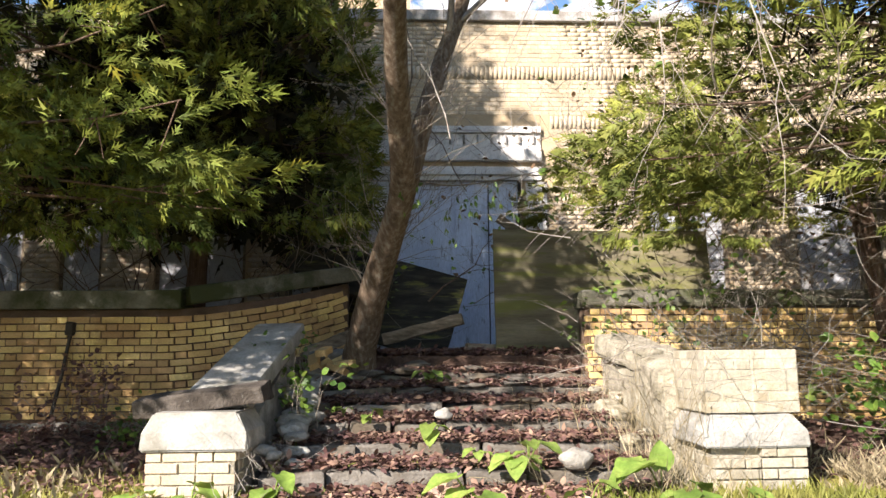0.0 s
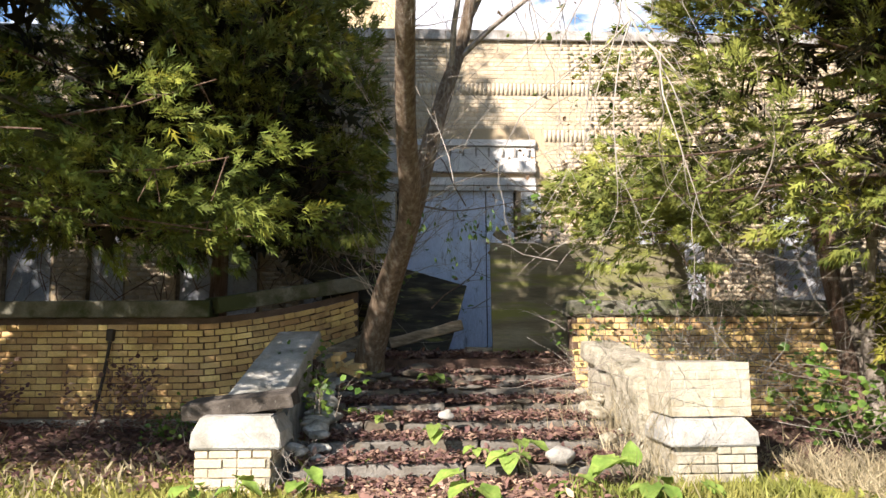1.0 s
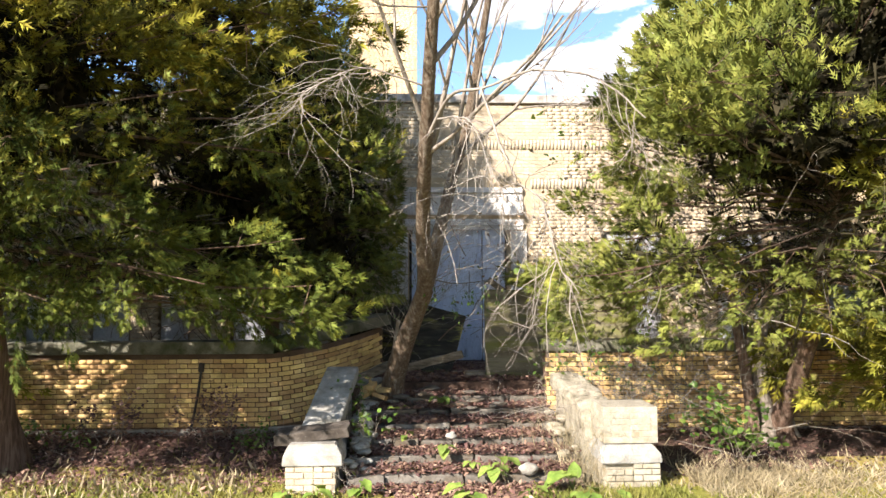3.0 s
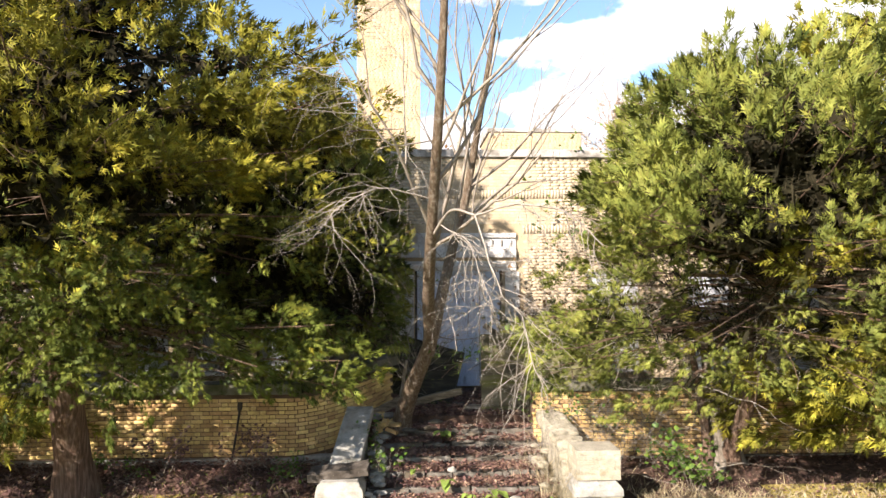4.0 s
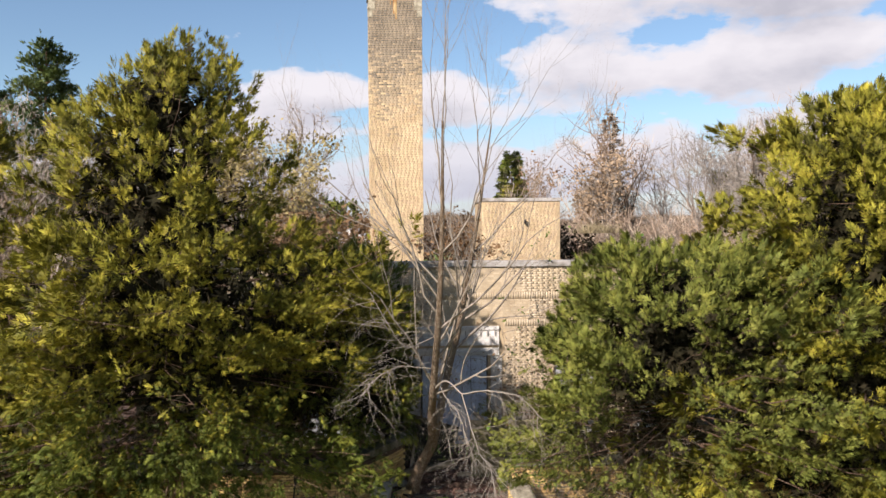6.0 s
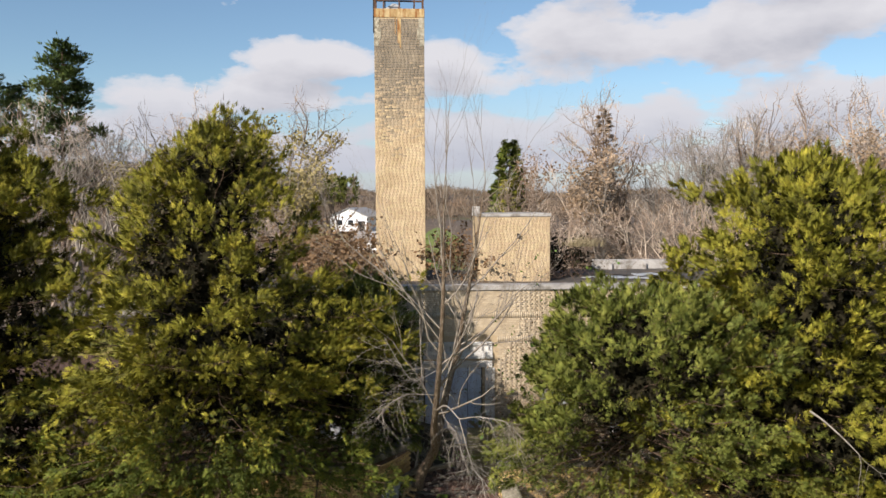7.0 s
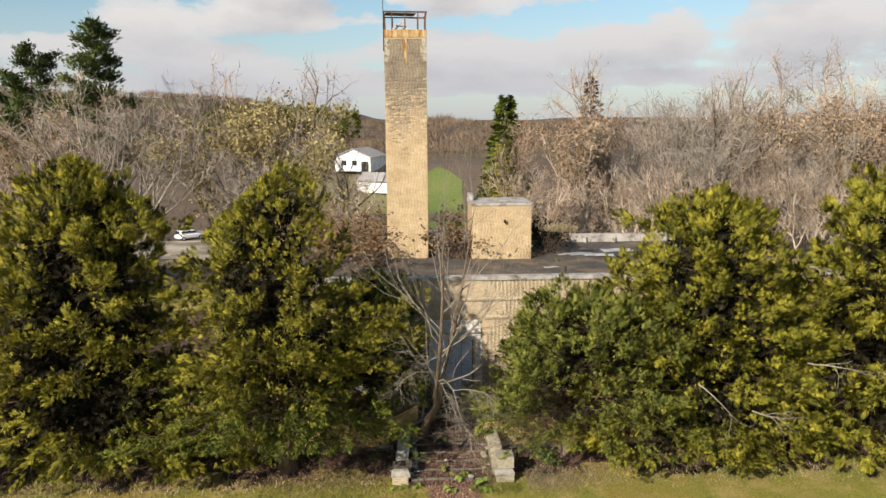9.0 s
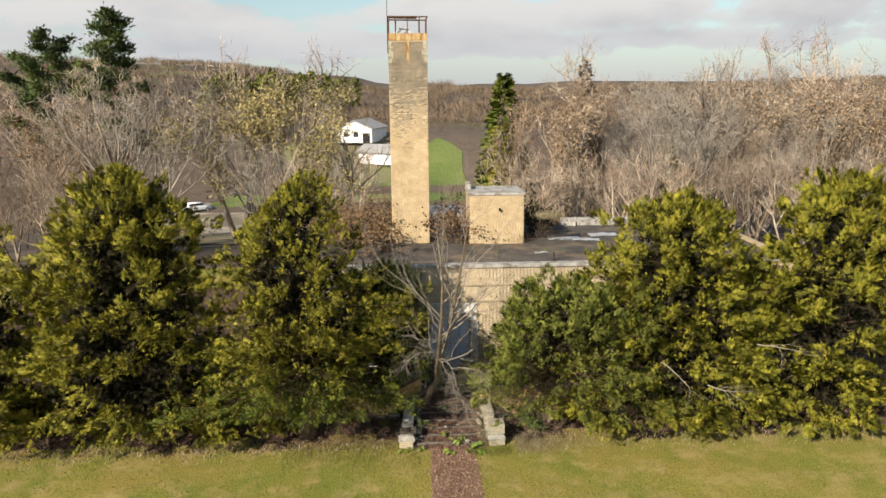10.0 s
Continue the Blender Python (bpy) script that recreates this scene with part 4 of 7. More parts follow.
def evergreen(name, base, top, radius, low, seed, limbs, label, leaf, curve=1.7, clumps=2.6, fill=16, size=0.2, keep=None, oval=(1.0, 1.0), group="", centre=None, extra=0, side=(0.0, 0.0), reach_up=0.4, fine=0.0, bare_back=0.4, hang=0.0, plume=0.42, core=22, shade_leaf=None, holes=0.0):
    """A broad conifer: a leaning trunk, limbs that droop and turn up, and feathery sprays in clumps along them."""
    r = np.random.RandomState(seed)
    base, top = np.array(base, float), np.array(top, float)
    tree = thing(name, tuple(base), label, "tree", group)
    mid = np.array(centre, float) if centre is not None else (base + top) / 2

    def axis_at(z):
        """The trunk bends from its foot through the crown's middle to the top."""
        u = np.clip((z - base[2]) / (top[2] - base[2]), 0, 1)
        a = (1 - u) ** 2 * base[:2] + 2 * u * (1 - u) * mid[:2] + u * u * top[:2]
        return np.array([a[0], a[1], z])

    def floor_of(p):
        """Limbs hang lowest over the lawn, away from the steps."""
        return low - hang * smoothstep(3.2, 4.4, abs(p[:, 0])) * smoothstep(5.4, 4.0, p[:, 1]) + (0.7 * smoothstep(5.0, 6.6, p[:, 1]) if hang else 0.0)

    rad = 0.026 * (top[2] - base[2])
    trunk = [(axis_at(z) - base, rad * (1 - 0.93 * (z - base[2]) / (top[2] - base[2])) * (1.5 if z < base[2] + 0.15 else 1)) for z in np.linspace(base[2] - 0.15, top[2] - 0.15, 16)]
    V, F = tubes([trunk], 9)
    link("trunk", mesh_of("trunk", V, F, True), M["bark_cedar"], tree)
    wood, P, D, S, N, OLD, INNER = [], [], [], [], [], [], []
    for i in range(limbs + extra):
        u = ((i + r.rand()) / limbs) ** 1.12 if i < limbs else r.uniform(0.0, reach_up)
        z0 = low + 0.45 + u * (top[2] - low - 0.6)
        a = axis_at(z0)
        reach = radius * (1 - u ** curve) ** 0.82 * r.uniform(0.68, 1.05) + 0.3
        az = i * 2.39996 + r.uniform(-0.35, 0.35) if i < limbs else r.uniform(*side)
        if i >= limbs:
            reach = max(reach, radius * r.uniform(0.75, 1.0) * (1 - u) ** 0.5)
        h = np.array([math.cos(az) * oval[0], math.sin(az) * oval[1], 0.0])
        lift = -0.06 + 0.8 * u + r.uniform(-0.12, 0.12)
        droop = (0.34 - 0.25 * u) * r.uniform(0.6, 1.3)
        t = np.linspace(0, 1, 7)
        pts = a + h * reach * t[:, None]
        pts[:, 2] += reach * (lift * t - droop * t ** 2 + 0.14 * t ** 4)
        pts += r.normal(0, 0.02, (7, 3)) * reach * t[:, None]
        pts[:, 2] = np.maximum(pts[:, 2], floor_of(pts) + 0.05)
        if math.sin(az) > 0.25 and r.rand() < bare_back * (1.0 if u < 0.4 else 0.35):
            continue
        if keep is not None:
            clear = [bool(keep(p)) for p in pts]
            cut = clear.index(False) - 1 if False in clear else 6
            if cut < 2:
                continue
            pts = np.array([pts[0] + (pts[cut] - pts[0]) * q for q in t]) if cut < 6 else pts
            reach *= cut / 6
        wood.append([(p - base, 0.005 + 0.0055 * reach * (1 - q) ** 1.2) for p, q in zip(pts, t)])
        along = pts[-1] - pts[0]
        along /= np.linalg.norm(along) + 1e-9
        across = np.cross(along, (0, 0, 1))
        across /= np.linalg.norm(across) + 1e-9
        # each limb carries one broad plate of plumes, with dark gaps to the next
        for k in range(max(4, int((0.92 if u < 0.4 else 1.12) * clumps * (reach + 0.8)))):
            # plumes gather two and three together
            if k % 3 == 0:
                s = r.uniform(0.36, 1.03) ** 0.72
                j = min(int(s * 6), 5)
                q = pts[j] + (pts[j + 1] - pts[j]) * (s * 6 - j)
                off = across * r.normal(0, 0.5) * (0.16 + 0.30 * reach * (1.1 - s)) + np.array([0, 0, r.uniform(-0.22, 0.13)])
            else:
                off = off + r.normal(0, 1, 3) * (0.16, 0.16, 0.09)
            c = q + off
            if holes and noise.noise(Vector(c * 1.35)) < -0.42 + holes:
                continue
            if r.rand() < 0.3:
                wood.append([(q - base, 0.006), (c - base, 0.003)])
            # a pointed plume: sprays leave an axis that reaches out, upwards near the top, and hangs at its end low down
            axis = along * 0.55 + off * 0.7 + np.array([0, 0, 0.16 + 0.80 * u]) + r.normal(0, 0.2, 3)
            axis /= np.linalg.norm(axis)
            # low growth is finer than the top
            small = 1.0 + fine * (2 * smoothstep(2.6, 6.5, c[2]) - 1)
            n = int(fill * r.uniform(0.6, 1.4) / small ** (1.4 if small < 1 else 0.9))
            f = r.rand(n, 1) ** 0.8
            e = r.normal(0, 1, (n, 3))
            span = plume * r.uniform(0.7, 1.35)
            sag = np.array([0, 0, -0.30 * (1 - u)]) * f ** 2 * span
            P.append(c + axis * span * f + sag + e * 0.17 * span * (1.12 - f))
            D.append(axis + e * 0.58 * (1.15 - f) + np.array([0, 0, -0.62 * (1 - u)]) * f)
            S.append(size * small * r.uniform(0.65, 1.25, n))
            face = c - a
            face = face * (1, 1, 0.4) / (np.linalg.norm(face) + 1e-9) * 0.62 + (0, 0, 0.2) + across * 0.4 * np.sign(off @ across)
            N.append(face + 0.40 * e)
        # broad dead sprays coloured as shade close the inside, above the bare lower limbs
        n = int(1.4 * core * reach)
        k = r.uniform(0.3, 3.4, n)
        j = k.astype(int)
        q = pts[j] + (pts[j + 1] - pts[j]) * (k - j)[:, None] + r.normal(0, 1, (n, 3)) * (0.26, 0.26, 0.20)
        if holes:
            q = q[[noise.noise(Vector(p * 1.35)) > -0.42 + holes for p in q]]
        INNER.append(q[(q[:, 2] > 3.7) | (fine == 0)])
        # and dead brown twigs in the same shade-dark colour
        n = int(4 + 4 * reach)
        k = r.uniform(0.3, 4.2, n)
        j = k.astype(int)
        OLD.append(pts[j] + (pts[j + 1] - pts[j]) * (k - j)[:, None] + r.normal(0, 1, (n, 3)) * (0.30, 0.30, 0.16))
    V, F = tubes(wood, 4)
    link("limb_wood", mesh_of("limb_wood", V, F, True), M["bark_cedar"], tree, kind="stuff")
    P, D, S, N = np.concatenate(P), np.concatenate(D), np.concatenate(S), np.concatenate(N)
    P[:, 2] = np.maximum(P[:, 2], floor_of(P) - 0.15)
    ok = np.ones(len(P), bool)
    if keep is not None:
        ok = np.array([keep(p) for p in P])
    # low growth stays green, darkened as shade; the upper sprays bronze in the cold
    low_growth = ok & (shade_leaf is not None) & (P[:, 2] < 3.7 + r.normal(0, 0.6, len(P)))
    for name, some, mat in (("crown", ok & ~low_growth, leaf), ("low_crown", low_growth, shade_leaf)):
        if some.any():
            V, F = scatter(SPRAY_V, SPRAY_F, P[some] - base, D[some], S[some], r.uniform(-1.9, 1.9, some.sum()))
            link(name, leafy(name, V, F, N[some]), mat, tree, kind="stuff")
    O, I = np.concatenate(OLD), np.concatenate(INNER)
    O[:, 2] = np.maximum(O[:, 2], low + 0.1)
    if keep is not None:
        O = O[[bool(keep(p)) for p in O]]
        I = I[[bool(keep(p)) for p in I]]
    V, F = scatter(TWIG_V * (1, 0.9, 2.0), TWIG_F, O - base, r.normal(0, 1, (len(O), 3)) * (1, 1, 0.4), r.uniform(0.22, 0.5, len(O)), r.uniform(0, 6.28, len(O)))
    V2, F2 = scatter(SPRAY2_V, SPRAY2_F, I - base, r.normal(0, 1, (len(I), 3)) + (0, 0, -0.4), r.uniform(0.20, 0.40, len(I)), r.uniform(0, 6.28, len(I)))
    link("inner_growth", mesh_of("inner_growth", np.concatenate([V, V2]), np.concatenate([F, F2 + len(V)])), M["shadow_growth"], tree, kind="stuff")
    return tree


def clear_front(p):
    """Leaves stay out of the building and of the way up to the steps."""
    if p[1] > 10.15:
        return False
    if p[1] < 3.9 - 0.55 * p[2]:
        return False
    return not (-0.36 if p[2] > 2.0 else -0.75) < p[0] < (0.95 if p[2] > 2.7 else 1.15)


def beside_steps(p):
    """The big cedar's top is narrow on its west side, and its low limbs keep back from the steps."""
    if p[0] > -3.6 and p[2] < 6.0 and p[1] < 1.9 + 0.75 * (p[0] + 3.6):
        return False
    return clear_front(p) and (p[2] < 7.4 or p[0] > -5.9 - 1.05 * (9.9 - p[2]))


def low_beside_door(p):
    """The bushy evergreen leaves the wall over the door open."""
    edge = 1.0 + 0.62 * max(0.0, p[2] - 2.9) + 0.55 * noise.noise(Vector((p[0], p[1], p[2])) * 0.9)
    return clear_front(p) and p[0] > edge


SCREEN = "evergreen screen along the garden wall"
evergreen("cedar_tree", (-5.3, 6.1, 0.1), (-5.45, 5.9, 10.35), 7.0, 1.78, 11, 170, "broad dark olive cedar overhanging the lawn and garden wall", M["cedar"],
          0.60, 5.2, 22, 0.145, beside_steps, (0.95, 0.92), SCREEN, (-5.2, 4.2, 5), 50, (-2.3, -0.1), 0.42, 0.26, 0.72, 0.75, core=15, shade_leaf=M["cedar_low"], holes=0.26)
evergreen("cedar_tree", (-11.9, 6.4, 0.1), (-11.9, 6.6, 10.3), 6.2, 1.1, 12, 135, "tall dark olive cedar with drooping lower limbs", M["cedar"],
          1.15, 4.2, 24, 0.205, clear_front, (1, 0.66), SCREEN, (-11.8, 5.0, 5), plume=0.50)
evergreen("cedar_tree", (-18.5, 6.2, 0.1), (-18.6, 6.2, 8.4), 5.2, 1.0, 13, 70, "dark olive cedar at the end of the screen", M["cedar"],
          1.4, 3.4, 16, 0.30, clear_front, (1, 0.66), SCREEN, None, plume=0.6)
evergreen("hemlock_tree", (4.75, 6.75, 0.1), (4.9, 5.5, 5.75), 4.6, 1.8, 14, 112, "dense bushy evergreen with several stems and dead inner twigs", M["cedar_dark"],
          1.8, 5.0, 20, 0.144, low_beside_door, (1, 0.9), SCREEN, (4.8, 4.3, 4), 26, (2.3, 4.2), 0.95, 0.28, 0.30, 0.6, plume=0.34, core=9, holes=0.06)
rounded = evergreen("cedar_tree", (9.6, 6.3, 0.1), (9.1, 5.6, 9.15), 5.1, 1.0, 15, 140, "broad yellow-green cedar with a rounded top", M["cedar_light"],
          1.55, 4.2, 27, 0.19, clear_front, (1, 0.60), SCREEN, (9.2, 5.4, 5), plume=0.44, core=13)
evergreen("cedar_tree", (15.6, 6.2, 0.1), (15.6, 5.6, 9.7), 5.1, 1.0, 16, 92, "yellow-green cedar with straggling outer limbs", M["cedar_light"],
          1.5, 4.2, 26, 0.25, clear_front, (1, 0.60), SCREEN, None, plume=0.5, core=10)
evergreen("hemlock_tree", (-2.5, 8.75, 0.85), (-2.3, 8.6, 5.9), 2.7, 2.3, 17, 105, "shaded dark evergreen between garden wall and building", M["cedar_dark"],
          1.9, 4.0, 17, 0.17, lambda p: p[1] < 10.2 and p[0] < -0.42, (1, 1), SCREEN, None, core=26)


# ---- bare trees ----
def grow(r, start, way, length, radius, depth, bend=0.22, fork=(2, 4), lift=0.12, shrink=(0.55, 0.8), paths=None, segs=4, angle=0.6, thin=0.5):
    """Recursive bare branching; gathers tube paths."""
    p, d = np.array(start, float), np.array(way, float)
    d /= np.linalg.norm(d)
    path = [(p.copy(), radius)]
    for k in range(segs):
        d = d + r.normal(0, bend, 3) * 0.5 + np.array([0, 0, lift * 0.5])
        d /= np.linalg.norm(d)
        p = p + d * length / segs
        path.append((p.copy(), radius * (1 - (1 - thin) * (k + 1) / segs)))
        if depth > 0 and k >= 1 and r.rand() < 0.75:
            side = np.cross(d, r.normal(0, 1, 3))
            side /= np.linalg.norm(side) + 1e-9
            w = d * math.cos(angle) + side * math.sin(angle) * r.uniform(0.8, 1.3)
            grow(r, p, w, length * r.uniform(*shrink), path[-1][1] * 0.6, depth - 1, bend, fork, lift, shrink, paths, segs, angle, thin)
    paths.append(path)
    if depth > 0:
        for _ in range(r.randint(fork[0], fork[1]) - 1):
            side = np.cross(d, r.normal(0, 1, 3))
            side /= np.linalg.norm(side) + 1e-9
            w = d * math.cos(angle * 0.7) + side * math.sin(angle * 0.7)
            grow(r, p, w, length * r.uniform(*shrink), path[-1][1] * 0.8, depth - 1, bend, fork, lift, shrink, paths, segs, angle, thin)
    return paths


def dead_limb(tree, at, way, length, seed):
    """A pale dead limb caught among the living ones."""
    r = np.random.RandomState(seed)
    got = grow(r, np.array(at) - np.array(tree.location), way, length, 0.026, 2, 0.25, (2, 4), -0.06, (0.45, 0.7), [], 5, 0.55, 0.4)
    V, F = tubes(got, 5)
    link("dead_limb", mesh_of("dead_limb", V, F, True), M["twig"], tree, "pale dead limb")


dead_limb(rounded, (7.9, 2.9, 4.0), (0.85, -0.35, -0.45), 1.3, 4)
dead_limb(rounded, (9.4, 2.4, 3.3), (0.9, -0.2, -0.3), 0.9, 6)
dead_limb(rounded, (11.3, 2.9, 4.6), (0.8, -0.3, 0.1), 1.2, 8)


def curve_through(points, n=24):
    """A smooth line through the points (Catmull-Rom), with radii."""
    P = np.array(points, float)
    P = np.vstack([2 * P[0] - P[1], P, 2 * P[-1] - P[-2]])
    out = []
    for i in range(1, len(P) - 2):
        for s in np.linspace(0, 1, n // (len(P) - 3) + 1)[:-1]:
            a, b, c, d = P[i - 1:i + 3]
            out.append(0.5 * (2 * b + (c - a) * s + (2 * a - 5 * b + 4 * c - d) * s * s + (3 * b - a - 3 * c + d) * s ** 3))
    out.append(P[-2])
    return np.array(out)


def stair_tree():
    """The bare tree rooted beside the steps: it leans over them and forks, one stem forward, one upright."""
    base = np.array((-0.50, 7.35, 0.62))
    tree = thing("bare_tree", tuple(base), "leaning bare tree with ridged brown bark rooted in the steps", "tree")
    r = np.random.RandomState(5)
    low = curve_through([(-0.50, 7.40, 0.55, 0.26), (-0.49, 7.3, 0.85, 0.165), (-0.33, 6.85, 1.45, 0.135), (-0.05, 6.1, 2.2, 0.10)], 24)
    front = curve_through([(-0.17, 6.38, 1.92, 0.10), (-0.06, 6.0, 2.28, 0.105), (-0.10, 5.3, 2.95, 0.088), (-0.09, 4.2, 3.85, 0.072), (-0.02, 3.2, 5.3, 0.055), (0.03, 2.76, 6.7, 0.040), (0.05, 2.7, 8.6, 0.018)], 30)
    back = curve_through([(-0.17, 6.38, 1.92, 0.10), (-0.03, 6.2, 2.3, 0.105), (0.12, 6.3, 2.9, 0.090), (0.33, 6.75, 3.7, 0.080), (0.55, 7.0, 4.45, 0.070), (0.74, 6.7, 5.6, 0.055), (0.95, 6.25, 7.0, 0.038), (1.25, 6.2, 9.0, 0.014)], 30)
    for name, c, s in (("trunk", low, 18), ("stem", front, 10), ("stem", back, 10)):
        V, F = tubes([[(p[:3] - base, p[3]) for p in c]], s)
        d = np.array([noise.noise(Vector(v * (9, 9, 3))) for v in V])
        V += 0.018 * d[:, None] * (V - V.mean(0)) / (np.linalg.norm(V - V.mean(0), axis=1)[:, None] + 1e-6)
        link(name, mesh_of(name, V, F, True), M["bark"], tree)
    paths = []
    for stem, spots in ((front, (13, 14, 15, 17, 18, 19, 20, 21, 22, 24, 26, 28)), (back, (13, 14, 16, 17, 18, 19, 20, 22, 24, 26, 28))):
        for k in spots:
            k = min(k, len(stem) - 2)
            d = stem[k + 1, :3] - stem[k, :3]
            d /= np.linalg.norm(d)
            side = r.normal(0, 1, 3) * (1, 0.6, 0.3)
            side /= np.linalg.norm(side)
            grow(r, stem[k, :3] - base, d * 0.75 + side * 0.8, r.uniform(1.6, 2.9), stem[k, 3] * 0.44, 3, 0.2, (1, 3), 0.20, (0.42, 0.66), paths, 5, 0.46, 0.42)
    for stem in (front, back):
        grow(r, stem[-1, :3] - base, stem[-1, :3] - stem[-3, :3], 1.3, 0.012, 2, 0.15, (2, 4), 0.2, (0.5, 0.8), paths, 5, 0.45)
    # thin shoots crowd round the forks
    for stem, first, last in ((low, 15, 22), (front, 4, 17), (back, 4, 17)):
        for _ in range(26):
            k = r.randint(first, min(last, len(stem) - 2))
            w = r.normal(0, 1, 3) * (0.8, 0.6, 0.3) + (0, 0, 0.75)
            grow(r, stem[k, :3] - base, w, r.uniform(0.4, 1.1), 0.0048, 1, 0.3, (2, 3), 0.08, (0.4, 0.7), paths, 4, 0.5, 0.4)
    V, F = tubes(paths, 4)
    link("branch_wood", mesh_of("branch_wood", V, F, True), M["branch"], tree, kind="stuff")
    # the pale limb that comes forward and hangs down
    paths = []
    hub = np.array((0.36, 2.95, 3.95))
    limb = curve_through([(-0.09, 4.3, 3.75, 0.026), (0.12, 3.6, 4.05, 0.020), (*hub, 0.014)], 10)
    paths.append([(p[:3] - base, p[3]) for p in limb])
    for line in ([(0.02, 3.9, 3.9), (0.15, 3.2, 3.75), (0.31, 2.95, 3.63), (0.42, 2.8, 3.2), (0.55, 2.6, 2.9)],
                 [(0.36, 2.95, 3.95), (0.50, 2.75, 3.45), (0.62, 2.5, 3.05), (0.78, 2.31, 2.89), (0.86, 2.2, 2.45), (1.02, 2.1, 2.15)],
                 [(0.36, 2.95, 3.95), (0.9, 2.7, 4.05), (1.4, 2.6, 3.95), (1.75, 2.5, 3.6)],
                 [(-0.05, 3.9, 4.2), (-0.6, 3.6, 4.35), (-1.1, 3.5, 4.2), (-1.45, 3.4, 3.9)],
                 [(-0.03, 3.5, 4.9), (-0.55, 3.1, 4.75), (-0.85, 3.0, 5.05), (-1.2, 2.9, 5.7)]):
        c = curve_through([(*p, (0.0125 if abs(line[0][0] - 0.36) < 0.1 else 0.0105) - 0.0017 * i) for i, p in enumerate(line)], 16)
        c[2:, :3] += np.cumsum(r.normal(0, 0.011, (len(c) - 2, 3)), axis=0)
        paths.append([(p[:3] - base, max(p[3], 0.003)) for p in c])
        # side twigs leave along each limb and hang over
        for k in range(3, len(c) - 1):
            for _ in range(2):
                d = c[k + 1, :3] - c[k, :3]
                w = d / np.linalg.norm(d) * 0.8 + r.normal(0, 1, 3) * (0.8, 0.6, 0.45) + (0, 0, -0.15)
                grow(r, c[k, :3] - base, w, r.uniform(0.35, 0.95), 0.0042, 1 + (k % 3 == 0), 0.45, (2, 3), -0.14, (0.45, 0.7), paths, 5, 0.6, 0.45)
    V, F = tubes(paths, 4)
    link("hanging_wood", mesh_of("hanging_wood", V, F, True), M["twig"], tree, "pale dead hanging twigs", "stuff")
    # a thin low twig with withered leaves still on it, above the landing
    paths, P, D = [], [], []
    line = curve_through([(-0.02, 6.2, 2.35, 0.012), (0.35, 6.15, 2.28, 0.008), (0.8, 6.1, 2.33, 0.006), (1.25, 6.05, 2.42, 0.003)], 18)
    paths.append([(p[:3] - base, p[3]) for p in line])
    for k in range(2, 18):
        w = np.array([r.normal(0, 0.5), r.normal(0, 0.4), r.uniform(-1, 0.1)])
        got = grow(r, line[min(k, len(line) - 1), :3] - base, w, r.uniform(0.15, 0.4), 0.003, 1, 0.3, (2, 3), -0.15, (0.5, 0.8), [], 3, 0.6)
        paths += got
        for g in got:
            for _ in range(2):
                P.append(g[-1][0])
                D.append((r.normal(0, 0.3), r.normal(0, 0.3), -1))
    V, F = tubes(paths, 3)
    link("low_twig", mesh_of("low_twig", V, F), M["bark_grey"], tree)
    leaf_v = np.array([(0, 0, 0), (0.45, 0.22, 0.05), (0.5, -0.2, 0.06), (1, 0, -0.05)])
    V, F = scatter(leaf_v, np.array([(0, 1, 3), (0, 3, 2)]), P, D, r.uniform(0.04, 0.075, len(P)), r.uniform(0, 6.28, len(P)))
    link("withered_leaves", mesh_of("withered_leaves", V, F), M["ivy"], tree, kind="stuff")
    return tree


stair_tree()


